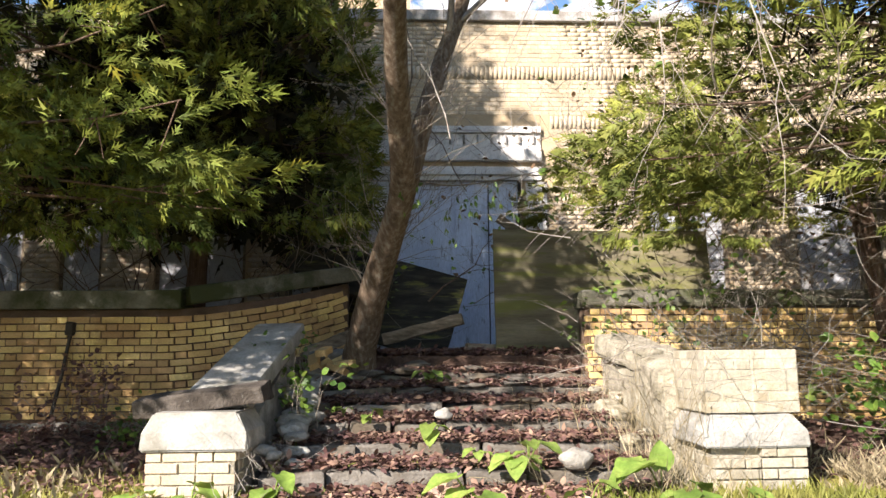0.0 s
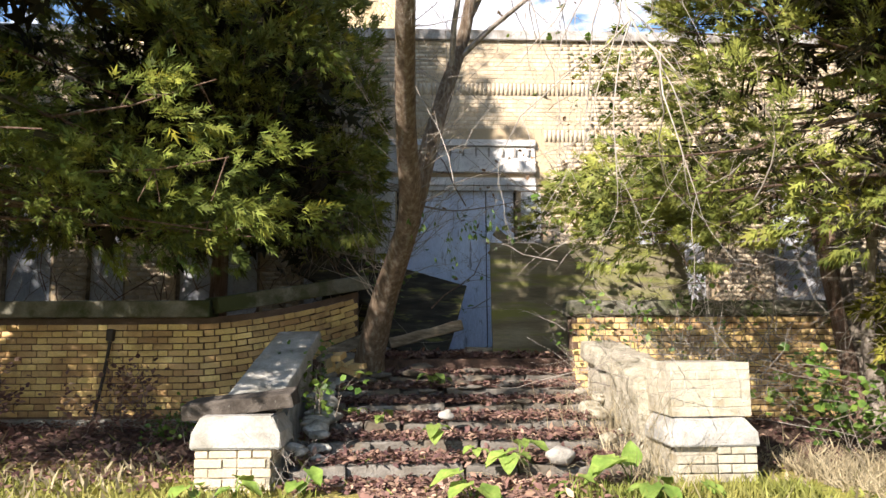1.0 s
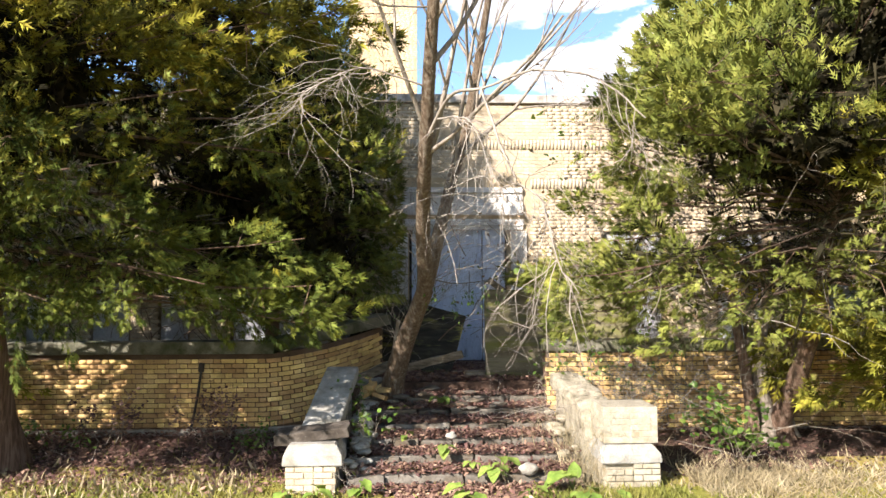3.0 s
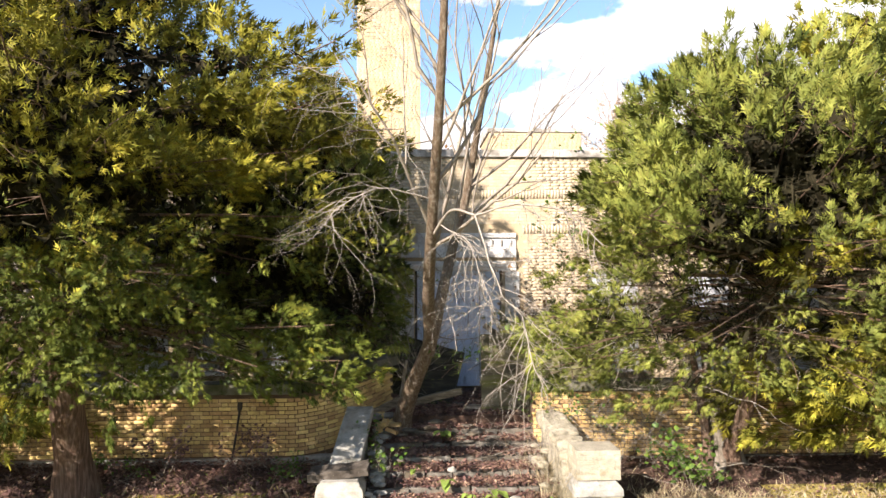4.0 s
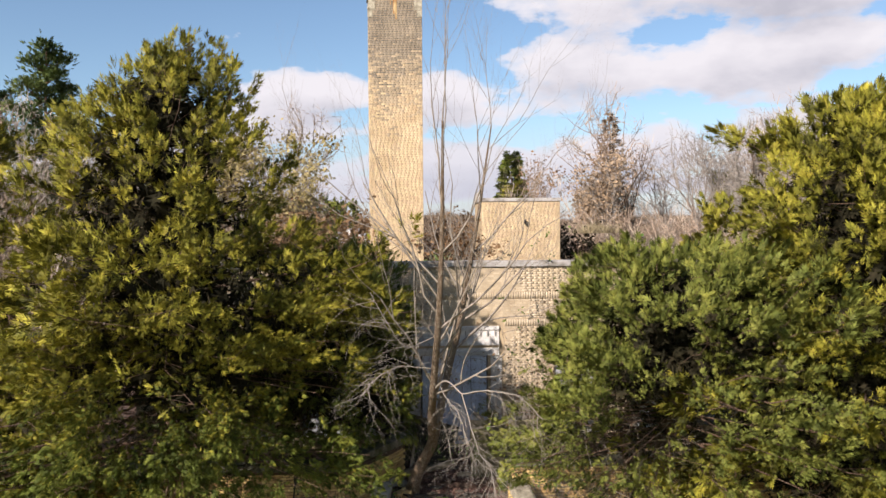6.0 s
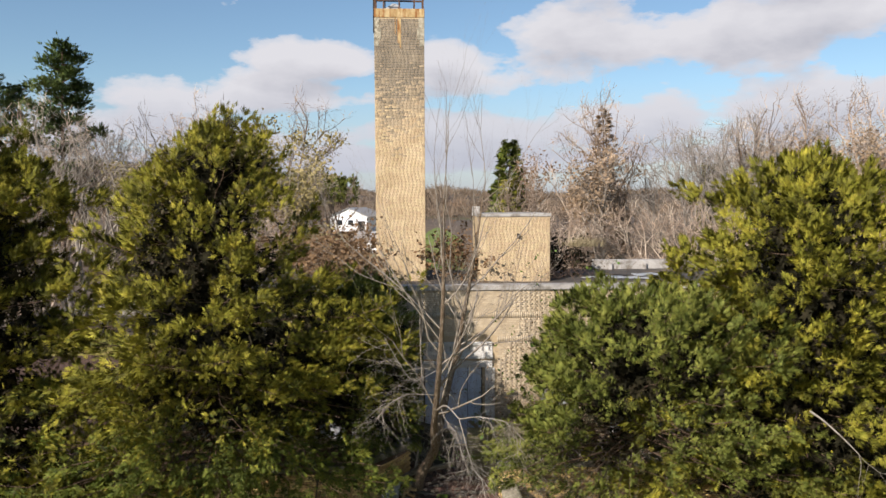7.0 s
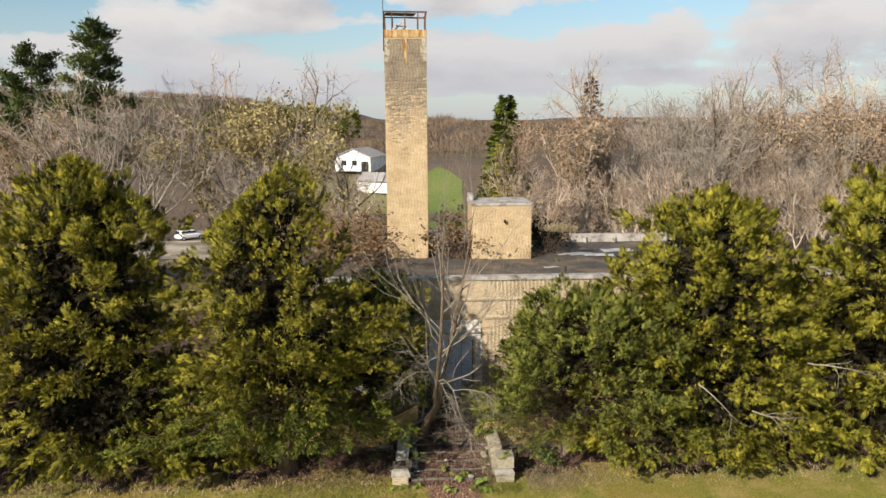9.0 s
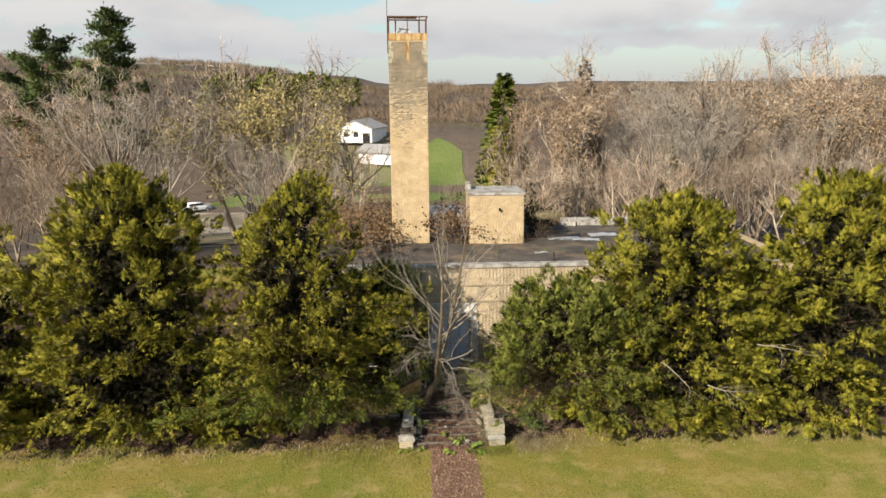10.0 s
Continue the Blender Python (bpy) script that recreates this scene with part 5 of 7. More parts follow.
# ---- distance ----
def far_tree(name, seed, height, label, depth=3, spread=0.55, stems=1, leaf=None, leaves=0, leaf_low=0.35, lean=0.0, wood="twig_far", first=0.45, twig=0.6):
    r = np.random.RandomState(seed)
    tree = thing(name, (0, 0, -400), label, "tree")
    paths = []
    for s in range(stems):
        w = np.array([r.normal(0, 0.16) + lean, r.normal(0, 0.16), 1.0])
        if stems > 1:
            w[:2] += 0.28 * np.array([math.cos(6.28 * s / stems), math.sin(6.28 * s / stems)])
        grow(r, (0.15 * s * math.cos(s), 0.15 * s * math.sin(s), -0.3), w, height * first, height * 0.026 / stems ** 0.4, depth, 0.16, (2, 4), 0.16, (0.5, 0.74), paths, 4, spread, twig)
    paths = [[(q, max(w, 0.016)) for q, w in p] for p in paths]
    V, F = tubes(paths, 3)
    link("branching_wood", mesh_of("branching_wood", V, F), M[wood], tree)
    # fine twigs at the ends of the branches
    tips = np.array([q for p in paths for q, w in p[-3:] if q[2] > height * 0.22])
    tips = tips[r.randint(0, len(tips), 800)]
    v = np.array([(0, -0.016, 0), (0, 0.016, 0), (0.5, 0.05, 0.05), (0.5, 0.05, 0.05), (0.52, 0.07, 0.04), (1, 0.0, 0.22), (0.3, 0, 0.02), (0.33, 0.02, 0.03), (0.75, -0.24, 0.05)])
    f = np.array([(0, 1, 2), (3, 4, 5), (6, 7, 8)])
    V, F = scatter(v, f, tips, r.normal(0, 0.75, (len(tips), 3)) + (0, 0, 0.55), r.uniform(0.5, 1.3, len(tips)), r.uniform(0, 6.28, len(tips)))
    link("twig_haze", mesh_of("twig_haze", V, F), M[wood], tree, kind="stuff")
    if leaves:
        ends = np.array([p[-1][0] for p in paths if p[-1][0][2] > height * leaf_low])
        k = r.randint(0, len(ends), leaves)
        P = ends[k] + r.normal(0, 0.35, (leaves, 3))
        v, f = np.array([(0, 0, 0), (0.5, 0.3, 0.1), (0.5, -0.3, 0.1), (1, 0, 0)]), np.array([(0, 1, 3), (0, 3, 2)])
        V, F = scatter(v, f, P, r.normal(0, 1, (leaves, 3)), r.uniform(0.13, 0.31, leaves), r.uniform(0, 6.28, leaves))
        link("leaves", mesh_of("leaves", V, F), leaf, tree, kind="stuff")
    return tree


BARE = [far_tree("bare_tree", 21, 13, "tall bare grey-brown tree with fine twigs"),
        far_tree("bare_tree", 22, 12, "bare spreading tree with forked grey trunk", 3, 0.6, 2),
        far_tree("bare_tree", 23, 11, "pale bare multi-stemmed tree", 3, 0.5, 3, wood="twig"),
        far_tree("bare_tree", 24, 9, "low tangled bare tree", 3, 0.75, 3)]
RUSSET = [far_tree("oak_tree", 31, 12, "tree with russet leaves still clinging", 3, 0.55, 1, M["russet"], 2600),
          far_tree("oak_tree", 32, 13, "half-bare tree with thin rust-brown leaves", 3, 0.5, 2, M["russet"], 1500)]
TAN = far_tree("oak_tree", 34, 12, "pale spreading oak with tan leaves still clinging", 3, 0.75, 1, M["tan_leaf"], 3600, wood="twig")
YELLOW = far_tree("maple_tree", 33, 12, "pale-barked tree with thinning yellow leaves", 3, 0.78, 3, M["autumn"], 8200, wood="twig")


def plant(tree, x, y, top, turn=0.0, z=None, height=12.0):
    """A copy of a tree at its place, scaled so that it reaches the given top."""
    foot = gh(x, y) if z is None else z
    s = (top - foot) / height
    ob = copy_thing(tree, pose(x, y, foot - 0.1, 0, 0, turn))
    ob.scale = (s, s, s)
    return ob


rng = random.Random(77)
WOODS = "bare woodland behind the building"
for tree, x, y, top, h in (
        (BARE[0], 18.2, 48, 16.6, 13), (TAN, 13.8, 46, 12.2, 12), (RUSSET[1], 11.5, 50, 12.5, 13), (BARE[2], 24, 47, 15.0, 11), (BARE[1], 27.5, 50, 16.0, 12),
        (BARE[2], 21, 42, 11.5, 11), (BARE[0], 36, 55, 17.5, 13), (BARE[1], 43, 52, 16.5, 12),
        (BARE[3], 12.5, 38, 8.4, 9), (BARE[3], 16.5, 37, 8.2, 9), (BARE[3], 20.5, 39, 9, 9), (BARE[1], 29, 41, 10.5, 12), (BARE[3], 9.5, 44, 8.5, 9), (BARE[2], 34, 42, 11, 11),
        (BARE[1], 7.2, 47, 10.6, 12), (BARE[3], 25, 37, 8.6, 9), (BARE[3], 30, 37, 8.3, 9), (BARE[0], 47, 60, 18.5, 13), (RUSSET[1], 46, 46, 13, 13),
        (BARE[2], -23.8, 42, 15.0, 11), (BARE[0], -27, 46, 15.2, 13), (BARE[1], -31, 47, 12.5, 12), (BARE[3], -29.5, 38, 8.5, 9), (BARE[1], -9.4, 100, 4.5, 12), (BARE[3], -14, 108, 2.0, 9), (BARE[2], -8.2, 78, 5.2, 11),
        (YELLOW, -14.0, 45, 14.9, 12), (BARE[1], -18.0, 52, 17.0, 12), (BARE[0], -12.6, 53, 16.8, 13), (BARE[2], -25.6, 43, 15.6, 11), (BARE[2], -12.2, 43, 11.5, 11), (BARE[3], -9.6, 40, 8.4, 9), (BARE[1], -8.5, 52, 11.5, 12), 
        (BARE[0], -38, 60, 15, 13), (BARE[3], -34, 40, 8, 9), (BARE[1], -42, 52, 13, 12), (BARE[3], -6.8, 34, 6.4, 9), (BARE[3], 3.5, 42, 5.8, 9),
        (TAN, 30.6, 46, 12.9, 12), (TAN, 37.4, 46, 13.6, 12), (TAN, 44, 50, 13.2, 12), (BARE[2], 26.5, 48, 16.0, 11), (BARE[2], 22.6, 46, 14.2, 11), (BARE[2], 33.5, 50, 15.2, 11), (BARE[3], 40, 38, 9, 9), (BARE[3], -26, 36, 7.5, 9), (BARE[3], -30, 40, 8, 9), (BARE[3], -23.5, 34, 5.5, 9), (BARE[3], -10, 36, 5.5, 9)):
    plant(tree, x, y, top, rng.uniform(0, 360), None, h)["group"] = WOODS


# more of them, standing thinly down the slopes
for k in range(24):
    y = rng.uniform(40, 105)
    x = rng.uniform(0.22, 0.62) * (y + 22) if k % 3 else -rng.uniform(0.40, 0.62) * (y + 22)
    tree, h = ((BARE[0], 13), (BARE[1], 12), (BARE[2], 11), (RUSSET[1], 13), (BARE[3], 9), (RUSSET[0], 12.5))[k % 6]
    plant(tree, x, y, gh(x, y) + rng.uniform(8, 13), rng.uniform(0, 360), None, h)["group"] = WOODS


def spruce(name, base, height, radius, seed, label, leaf, tiers=26, size=0.6):
    r = np.random.RandomState(seed)
    tree = thing(name, base, label, "tree")
    V, F = tubes([[((0, 0, -0.3), 0.02 * height), ((0, 0, height * 0.98), 0.01)]], 6)
    link("trunk", mesh_of("trunk", V, F, True), M["bark_cedar"], tree)
    P, D, S = [], [], []
    for k in range(tiers):
        u = (k + 0.5) / tiers
        z, reach = height * (0.08 + 0.9 * u), radius * (1 - u) ** 0.85 + 0.06
        for a in np.arange(0, 6.28, 6.28 / max(6, int(22 * (1 - u)))):
            a += r.uniform(0, 1)
            for s in np.arange(0.25, 1.0, 0.16):
                P.append((math.cos(a) * reach * s, math.sin(a) * reach * s, z - 0.28 * reach * s + r.normal(0, 0.12)))
                D.append((math.cos(a), math.sin(a), r.uniform(-0.4, 0.35)))
                S.append(size * r.uniform(0.7, 1.3))
    V, F = scatter(SPRAY2_V, SPRAY2_F, P, D, S, r.uniform(-1, 1, len(P)))
    link("crown", leafy("crown", V, F, np.array(D) + (0, 0, 0.3)), leaf, tree, kind="stuff")
    return tree


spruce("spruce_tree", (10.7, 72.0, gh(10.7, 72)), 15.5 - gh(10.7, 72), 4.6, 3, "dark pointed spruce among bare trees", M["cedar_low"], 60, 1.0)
spruce("spruce_tree", (7.4, 47, gh(7.4, 47)), 10.6 - gh(7.4, 47), 1.7, 4, "slim light green young conifer", M["cedar_light"], 26, 0.7)
spruce("larch_tree", (15.7, 50, gh(15.7, 50)), 16.6 - gh(15.7, 50), 3.4, 5, "tall pointed larch with thin tan needles", M["tan_leaf"], 40, 0.5)
spruce("spruce_tree", (26.9, 55, gh(26.9, 55)), 12.1 - gh(26.9, 55), 2.0, 6, "narrow olive conifer among pale bare trunks", M["cedar_light"], 26, 0.7)


def tall_pine(x, y, top, lean, seed, bare, wide):
    """A tall pine: a bare trunk, long limbs that sweep out and up, and flat tufted plates of needles along them."""
    r = np.random.RandomState(seed)
    z = gh(x, y)
    tree = thing("pine_tree", (x, y, z), "tall pine with a bare trunk and tufted dark plates of needles", "tree", "two tall pines")
    H = top - z
    trunk = lambda s: np.array([lean * s ** 1.5, 0.0, H * s])
    paths = [[(trunk(k / 8), 0.30 * (1 - 0.85 * k / 8)) for k in range(9)]]
    P, D = [], []
    for k in range(24):
        s = bare + (0.98 - bare) * (k / 23) ** 0.85
        u = (s - bare) / (1 - bare)
        reach = wide * (1.05 - 0.70 * u ** 2.2) * r.uniform(0.40, 1.2)
        if u < 0.4 and r.rand() < 0.35:
            continue
        az = 2.39996 * k + r.uniform(-0.5, 0.5)
        h = np.array([math.cos(az), math.sin(az), 0.0])
        t = np.linspace(0, 1, 6)
        pts = trunk(s) + h * reach * t[:, None]
        pts[:, 2] += reach * (0.05 * t + 0.28 * t ** 2)
        paths.append([(p, 0.07 * (1 - 0.75 * q)) for p, q in zip(pts, t)])
        for m in range(int(4 + 2.6 * reach)):
            q = r.uniform(0.35, 1.05)
            c = trunk(s) + h * reach * q + (0, 0, reach * (0.05 * q + 0.28 * q * q))
            c = c + np.cross(h, (0, 0, 1)) * r.normal(0, 0.28) * (0.5 + reach * (1.1 - q)) + (0, 0, 0.10)
            n = 34
            e = r.normal(0, 1, (n, 3))
            P.append(c + e * (0.30, 0.30, 0.20))
            D.append(e * (1, 1, 0.3) + (0, 0, 1.1))
    P, D = np.concatenate(P), np.concatenate(D)
    V, F = tubes(paths, 5)
    link("trunk", mesh_of("trunk", V, F, True), M["bark_cedar"], tree)
    V, F = scatter(SPRAY2_V * (1, 0.7, 1), SPRAY2_F, P, D, r.uniform(0.25, 0.50, len(P)), r.uniform(0, 6.28, len(P)))
    link("crown", leafy("crown", V, F, D + (0, 0, 0.4)), M["pine"], tree, kind="stuff")


tall_pine(-36.4, 54, 19.0, 0.6, 41, 0.42, 4.2)
tall_pine(-26.8, 45, 20.0, 0.5, 42, 0.44, 3.1)


def far_woods():
    """Bare woodland on the hills, each tree a broom of fine twigs, and the thickets in the valley."""
    r = np.random.RandomState(8)
    n = 9500
    y = 190 + 440 * r.rand(n) ** 1.25
    x = (r.rand(n) * 2 - 1) * (50 + 0.72 * (y + 22))
    k2 = 1000
    y2 = 46 + 140 * r.rand(k2)
    x2 = 8 + 0.05 * (y2 - 46) + (10 + 0.75 * (y2 + 22)) * r.rand(k2)
    k3 = 700
    y3 = 50 + 140 * r.rand(k3)
    x3 = -30 - 0.12 * (y3 - 50) - (8 + 0.7 * (y3 + 22)) * r.rand(k3)
    k4 = 1000
    y4 = 151 + 44 * r.rand(k4)
    x4 = -60 + 110 * r.rand(k4)
    k5 = 500
    y5 = 40 + 84 * r.rand(k5)
    x5 = -27 + 28 * r.rand(k5)
    k6 = 500
    y6 = 108 + 84 * r.rand(k6)
    x6 = -75 + 58 * r.rand(k6)
    x, y = np.concatenate([x, x2, x3, x4, x5, x6]), np.concatenate([y, y2, y3, y4, y5, y6])
    # the yard and the pasture by the farm stay open
    side = x / (y + 22)
    open_ground = (y < 107) & (side > -0.37) & (side < -0.20) | (y > 92) & (y < 150) & (side > -0.2) & (side < 0.08)
    x, y = x[~open_ground], y[~open_ground]
    z = ground_height(x, y)

    def bare_form(seed, limbs, twigs, width):
        """A leafless tree one high along x: a bent trunk, limbs that rise from it and fine twigs at their ends, all thin blades."""
        q = np.random.RandomState(seed)
        v, f = [], []

        def blade(a, b, wa, wb):
            side = np.cross(b - a, q.normal(0, 1, 3))
            side /= np.linalg.norm(side) + 1e-9
            m = len(v)
            v.extend([a - side * wa, a + side * wa, b + side * wb])
            f.append((m, m + 1, m + 2))

        top = np.array([q.uniform(0.75, 0.9), *q.normal(0, 0.06, 2)])
        mid = np.array([0.42, *q.normal(0, 0.03, 2)])
        blade(np.array([-0.04, 0, 0]), mid + (0.08, 0, 0), 2.6 * width, 1.4 * width)
        blade(mid, top, 1.7 * width, 0.5 * width)
        for k in range(limbs):
            h = q.uniform(0.16, 0.8)
            foot = mid * h / 0.42 if h < 0.42 else mid + (top - mid) * (h - 0.42) / (top[0] - 0.42)
            az, out = 2.4 * k, q.uniform(0.16, 0.34) * (1.15 - 0.7 * h)
            end = foot + np.array([q.uniform(0.12, 0.30), out * math.cos(az), out * math.sin(az)])
            blade(foot, end, 0.9 * width, 0.35 * width)
            for _ in range(twigs):
                s0 = foot + (end - foot) * q.uniform(0.3, 1.0)
                blade(s0, s0 + np.array([q.uniform(0.0, 0.16), *q.normal(0, 0.085, 2)]), 0.34 * width, 0.1 * width)
        return np.array(v), np.array(f)

    def broom(stems, width, spread, low, tall):
        """A distant crown: thin stems that leave a short bole and end on a rounded outline."""
        v, f = [], []
        for k in range(stems):
            a, u = 2.4 * k, (k + 0.5) / stems
            out, q = spread * math.sqrt(u), 0.35 * spread * math.sqrt(u)
            top = tall * math.sqrt(max(0.0, 1 - 0.8 * u)) * (0.86 + 0.14 * ((k * 0.37) % 1))
            b = low + (tall - low) * 0.45 * ((k * 0.53) % 1)
            m = len(v)
            v += [(b, q * math.cos(a) - width, q * math.sin(a)), (b, q * math.cos(a) + width, q * math.sin(a)), (max(top, b + 0.15), out * math.cos(a), out * math.sin(a))]
            f += [(m, m + 1, m + 2)]
        return np.array(v), np.array(f)

    clump = 0.75 + 0.5 * np.array([noise.noise(Vector((a * 0.03, b * 0.02, 3.0))) for a, b in zip(x, y)])
    size = clump * np.where(y < 190, r.uniform(2.6, 6.6, len(x)), r.uniform(3.5, 7.5, len(x))) * np.where((x > -28) & (x < 2) & (y < 130), 0.6, 1.0)
    V, F = [], []
    base = 0
    kind = r.randint(0, 4, len(x))
    for near in (True, False):
        for k in range(4):
            form = bare_form(300 + k, 9, 6, 0.0060 + 0.0008 * k) if near else broom(12 + k, 0.030, 0.95, 0.12, 1.0)
            ok = ((y < 190) == near) & (kind == k)
            n = int(ok.sum())
            v, f = scatter(*form, np.stack([x, y, z], -1)[ok], np.stack([r.normal(0, 0.10, n), r.normal(0, 0.10, n), np.ones(n)], -1), size[ok], r.uniform(0, 6.28, n), (0, 1, 0))
            V.append(v)
            F.append(f + base)
            base += len(v)
    V, F = np.concatenate(V), np.concatenate(F)
    lean = V[F[:, 2]] - V[F[:, 0]]
    woods = link("far_woods", leafy("far_woods", V, F, lean * (1, 1, 0.45)), M["far_wood"])
    return tagged(woods, "grey-brown leafless woods covering the far hills", "woodland", kind="stuff")


far_woods()
def round_tree(x, y, height, wide, seed):
    r = np.random.RandomState(seed)
    tree = thing("pine_tree", (x, y, gh(x, y)), "rounded green pine on the far slope", "tree", "green pines on the far slope")
    V, F = tubes([[((0, 0, -0.3), 0.25), ((0, 0, height * 0.8), 0.06)]], 5)
    link("trunk", mesh_of("trunk", V, F, True), M["bark_cedar"], tree)
    d = r.normal(0, 1, (260, 3))
    d /= np.linalg.norm(d, axis=1)[:, None]
    d *= (0.55 + 0.45 * r.rand(260, 1)) * (1 + 0.2 * np.sin(5 * d[:, :1]))
    P = d * (wide, wide, height * 0.36) + (0, 0, height * 0.62)
    V, F = scatter(SPRAY2_V, SPRAY2_F, P, d + (0, 0, 0.4), r.uniform(1.2, 2.2, 260), r.uniform(0, 6.28, 260))
    link("crown", leafy("crown", V, F, d + (0, 0, 0.4)), M["cedar_dark"], tree, kind="stuff")


r = np.random.RandomState(12)
for k in range(11):
    round_tree(-66 + 4.4 * k + r.uniform(-1, 1), 232 + r.uniform(0, 14), r.uniform(11, 14), r.uniform(3.5, 5), 60 + k)


# ---- farm ----
def gable_house(x, y, wide, deep, wall, ridge, turn, label):
    z = gh(x, y) - 0.2
    house = thing("house", (x, y, z), label, "house", turn=turn)
    bm = bmesh.new()
    a, b = wide / 2, deep / 2
    pts = [(-a, -b, 0), (a, -b, 0), (a, b, 0), (-a, b, 0), (-a, -b, wall), (a, -b, wall), (a, b, wall), (-a, b, wall), (0, -b, ridge), (0, b, ridge)]
    vs = [bm.verts.new(p) for p in pts]
    for f in ((0, 1, 5, 8, 4), (3, 7, 9, 6, 2), (0, 4, 7, 3), (1, 2, 6, 5), (0, 3, 2, 1)):
        bm.faces.new([vs[i] for i in f])
    part("wall", bm, M["siding"], house)
    slope = math.atan2(ridge - wall, a)
    run = math.hypot(a, ridge - wall) + 0.5
    for s in (-1, 1):
        one_block("roof", (s * run / 2 * math.cos(slope), 0, ridge + 0.1 - run / 2 * math.sin(slope)), (run, deep + 0.8, 0.14), M["shingle"], house, (0, s * math.degrees(slope), 0), 0.02)
    return house


h1 = gable_house(-11.2, 140, 7.6, 11, 2.9, 4.5, -14, "white gabled farmhouse with grey roof on the slope")
one_block("door", (2.6, -5.53, 1.0), (1.5, 0.08, 2.0), M["dark"], h1)
one_block("window", (-1.8, -5.53, 1.7), (1.0, 0.06, 1.0), M["car_glass"], h1)
one_block("window", (0.4, -5.53, 1.7), (1.0, 0.06, 1.0), M["car_glass"], h1)
h2 = gable_house(-5.9, 126, 5.4, 9, 2.3, 3.6, 62, "white shed with a grey roof and a blue door")
one_block("door", (1.1, -4.53, 1.0), (1.3, 0.08, 2.0), M["blue_door"], h2)
one_block("door", (-1.2, -4.53, 1.1), (2.0, 0.06, 2.1), M["dark"], h2)
pole = thing("utility_pole", (-17.5, 138, gh(-17.5, 138)), "thin pale pole beside the farmhouse", "pole")
V, F = tubes([[((0, 0, -0.2), 0.12), ((0, 0, 8.0), 0.08)]], 6)
link("shaft", mesh_of("shaft", V, F, True), M["twig"], pole)
one_block("crossarm", (0, 0, 7.6), (1.4, 0.12, 0.12), M["timber"], pole)


def car(x, y, turn, label):
    z = gh(x, y) + 0.05
    c = thing("car", (x, y, z), label, "car", turn=turn)
    bm = bmesh.new()
    vs = block(bm, (0, 0, 0.68), (4.5, 1.75, 0.72), bevel=0.0, cuts=3)
    for v in vs:
        if abs(v.co.x) > 2.0 and v.co.z > 0.8:
            v.co.z -= 0.14
    bmesh.ops.bevel(bm, geom=[e for e in bm.edges if e.calc_face_angle(0) > 0.8], offset=0.1, segments=2, affect="EDGES")
    part("body", bm, M["car_paint"], c, smooth=True)
    bm = bmesh.new()
    vs = block(bm, (-0.5, 0, 1.32), (3.1, 1.6, 0.62), bevel=0.0)
    for v in vs:
        if v.co.z > 1.3:
            v.co.x = -0.6 + (v.co.x + 0.5) * 0.78
            v.co.y *= 0.86
    bmesh.ops.bevel(bm, geom=bm.edges[:], offset=0.09, segments=2, affect="EDGES")
    part("cabin", bm, M["car_paint"], c, smooth=True)
    for s in (-1, 1):
        one_block("side_window", (-0.5, s * 0.76, 1.32), (2.3, 0.06, 0.36), M["car_glass"], c, (-s * 10, 0, 0), 0.02)
    one_block("windscreen", (0.93, 0, 1.3), (0.05, 1.3, 0.42), M["car_glass"], c, (0, -32, 0), 0.01)
    one_block("rear_window", (-2.0, 0, 1.33), (0.05, 1.3, 0.38), M["car_glass"], c, (0, 16, 0), 0.01)
    for wx in (-1.4, 1.4):
        for wy in (-0.82, 0.82):
            bm = bmesh.new()
            bmesh.ops.create_cone(bm, cap_ends=True, segments=18, radius1=0.34, radius2=0.34, depth=0.22, matrix=pose(wx, wy, 0.34, 90, 0, 0))
            wheel = part("wheel", bm, M["tyre"], c)
            bm = bmesh.new()
            bmesh.ops.create_cone(bm, cap_ends=True, segments=12, radius1=0.2, radius2=0.2, depth=0.24, matrix=pose(wx, wy, 0.34, 90, 0, 0))
            part("rim", bm, M["sheet"], wheel)
    return c


car(-36.3, 101.5, 40, "white estate car parked on the gravel yard")


def sheet_on_ground(name, outline, lift, material, label, category):
    bm = bmesh.new()
    vs = [bm.verts.new((x, y, 0)) for x, y in outline]
    bm.faces.new(vs)
    bmesh.ops.triangulate(bm, faces=bm.faces[:])
    for _ in range(4):
        bmesh.ops.subdivide_edges(bm, edges=[e for e in bm.edges if e.calc_length() > 4], cuts=1)
        bmesh.ops.triangulate(bm, faces=bm.faces[:])
    for v in bm.verts:
        v.co.z = gh(v.co.x, v.co.y) + lift
    return tagged(part(name, bm, material), label, category, kind="structure")


sheet_on_ground("field", [(2.6, 100), (5, 98), (8.2, 101), (9.4, 112), (9.0, 122), (9.6, 131), (7.4, 137), (5.0, 141), (3.0, 137), (1.6, 132), (1.6, 120)], 0.1, M["field"], "small green pasture on the slope", "field")
sheet_on_ground("field", [(-24, 118), (-14, 96), (-4, 92), (0.5, 100), (-0.5, 124), (-3, 150), (-12, 156), (-22, 150), (-27, 134)], 0.1, M["rough_grass"], "faded rough grass round the farmhouse", "field")
sheet_on_ground("field", [(-30, 96), (-33, 84), (-30, 62), (-24, 52), (-14, 50), (-11, 58), (-14, 74), (-22, 90)], 0.10, M["straw_ground"], "straw-coloured rough grass below the yard", "field")
sheet_on_ground("field", [(-35.5, 105), (-31, 103), (-27, 105), (-27, 110), (-33, 110)], 0.16, M["field"], "green strip of grass beside the parked car", "field")
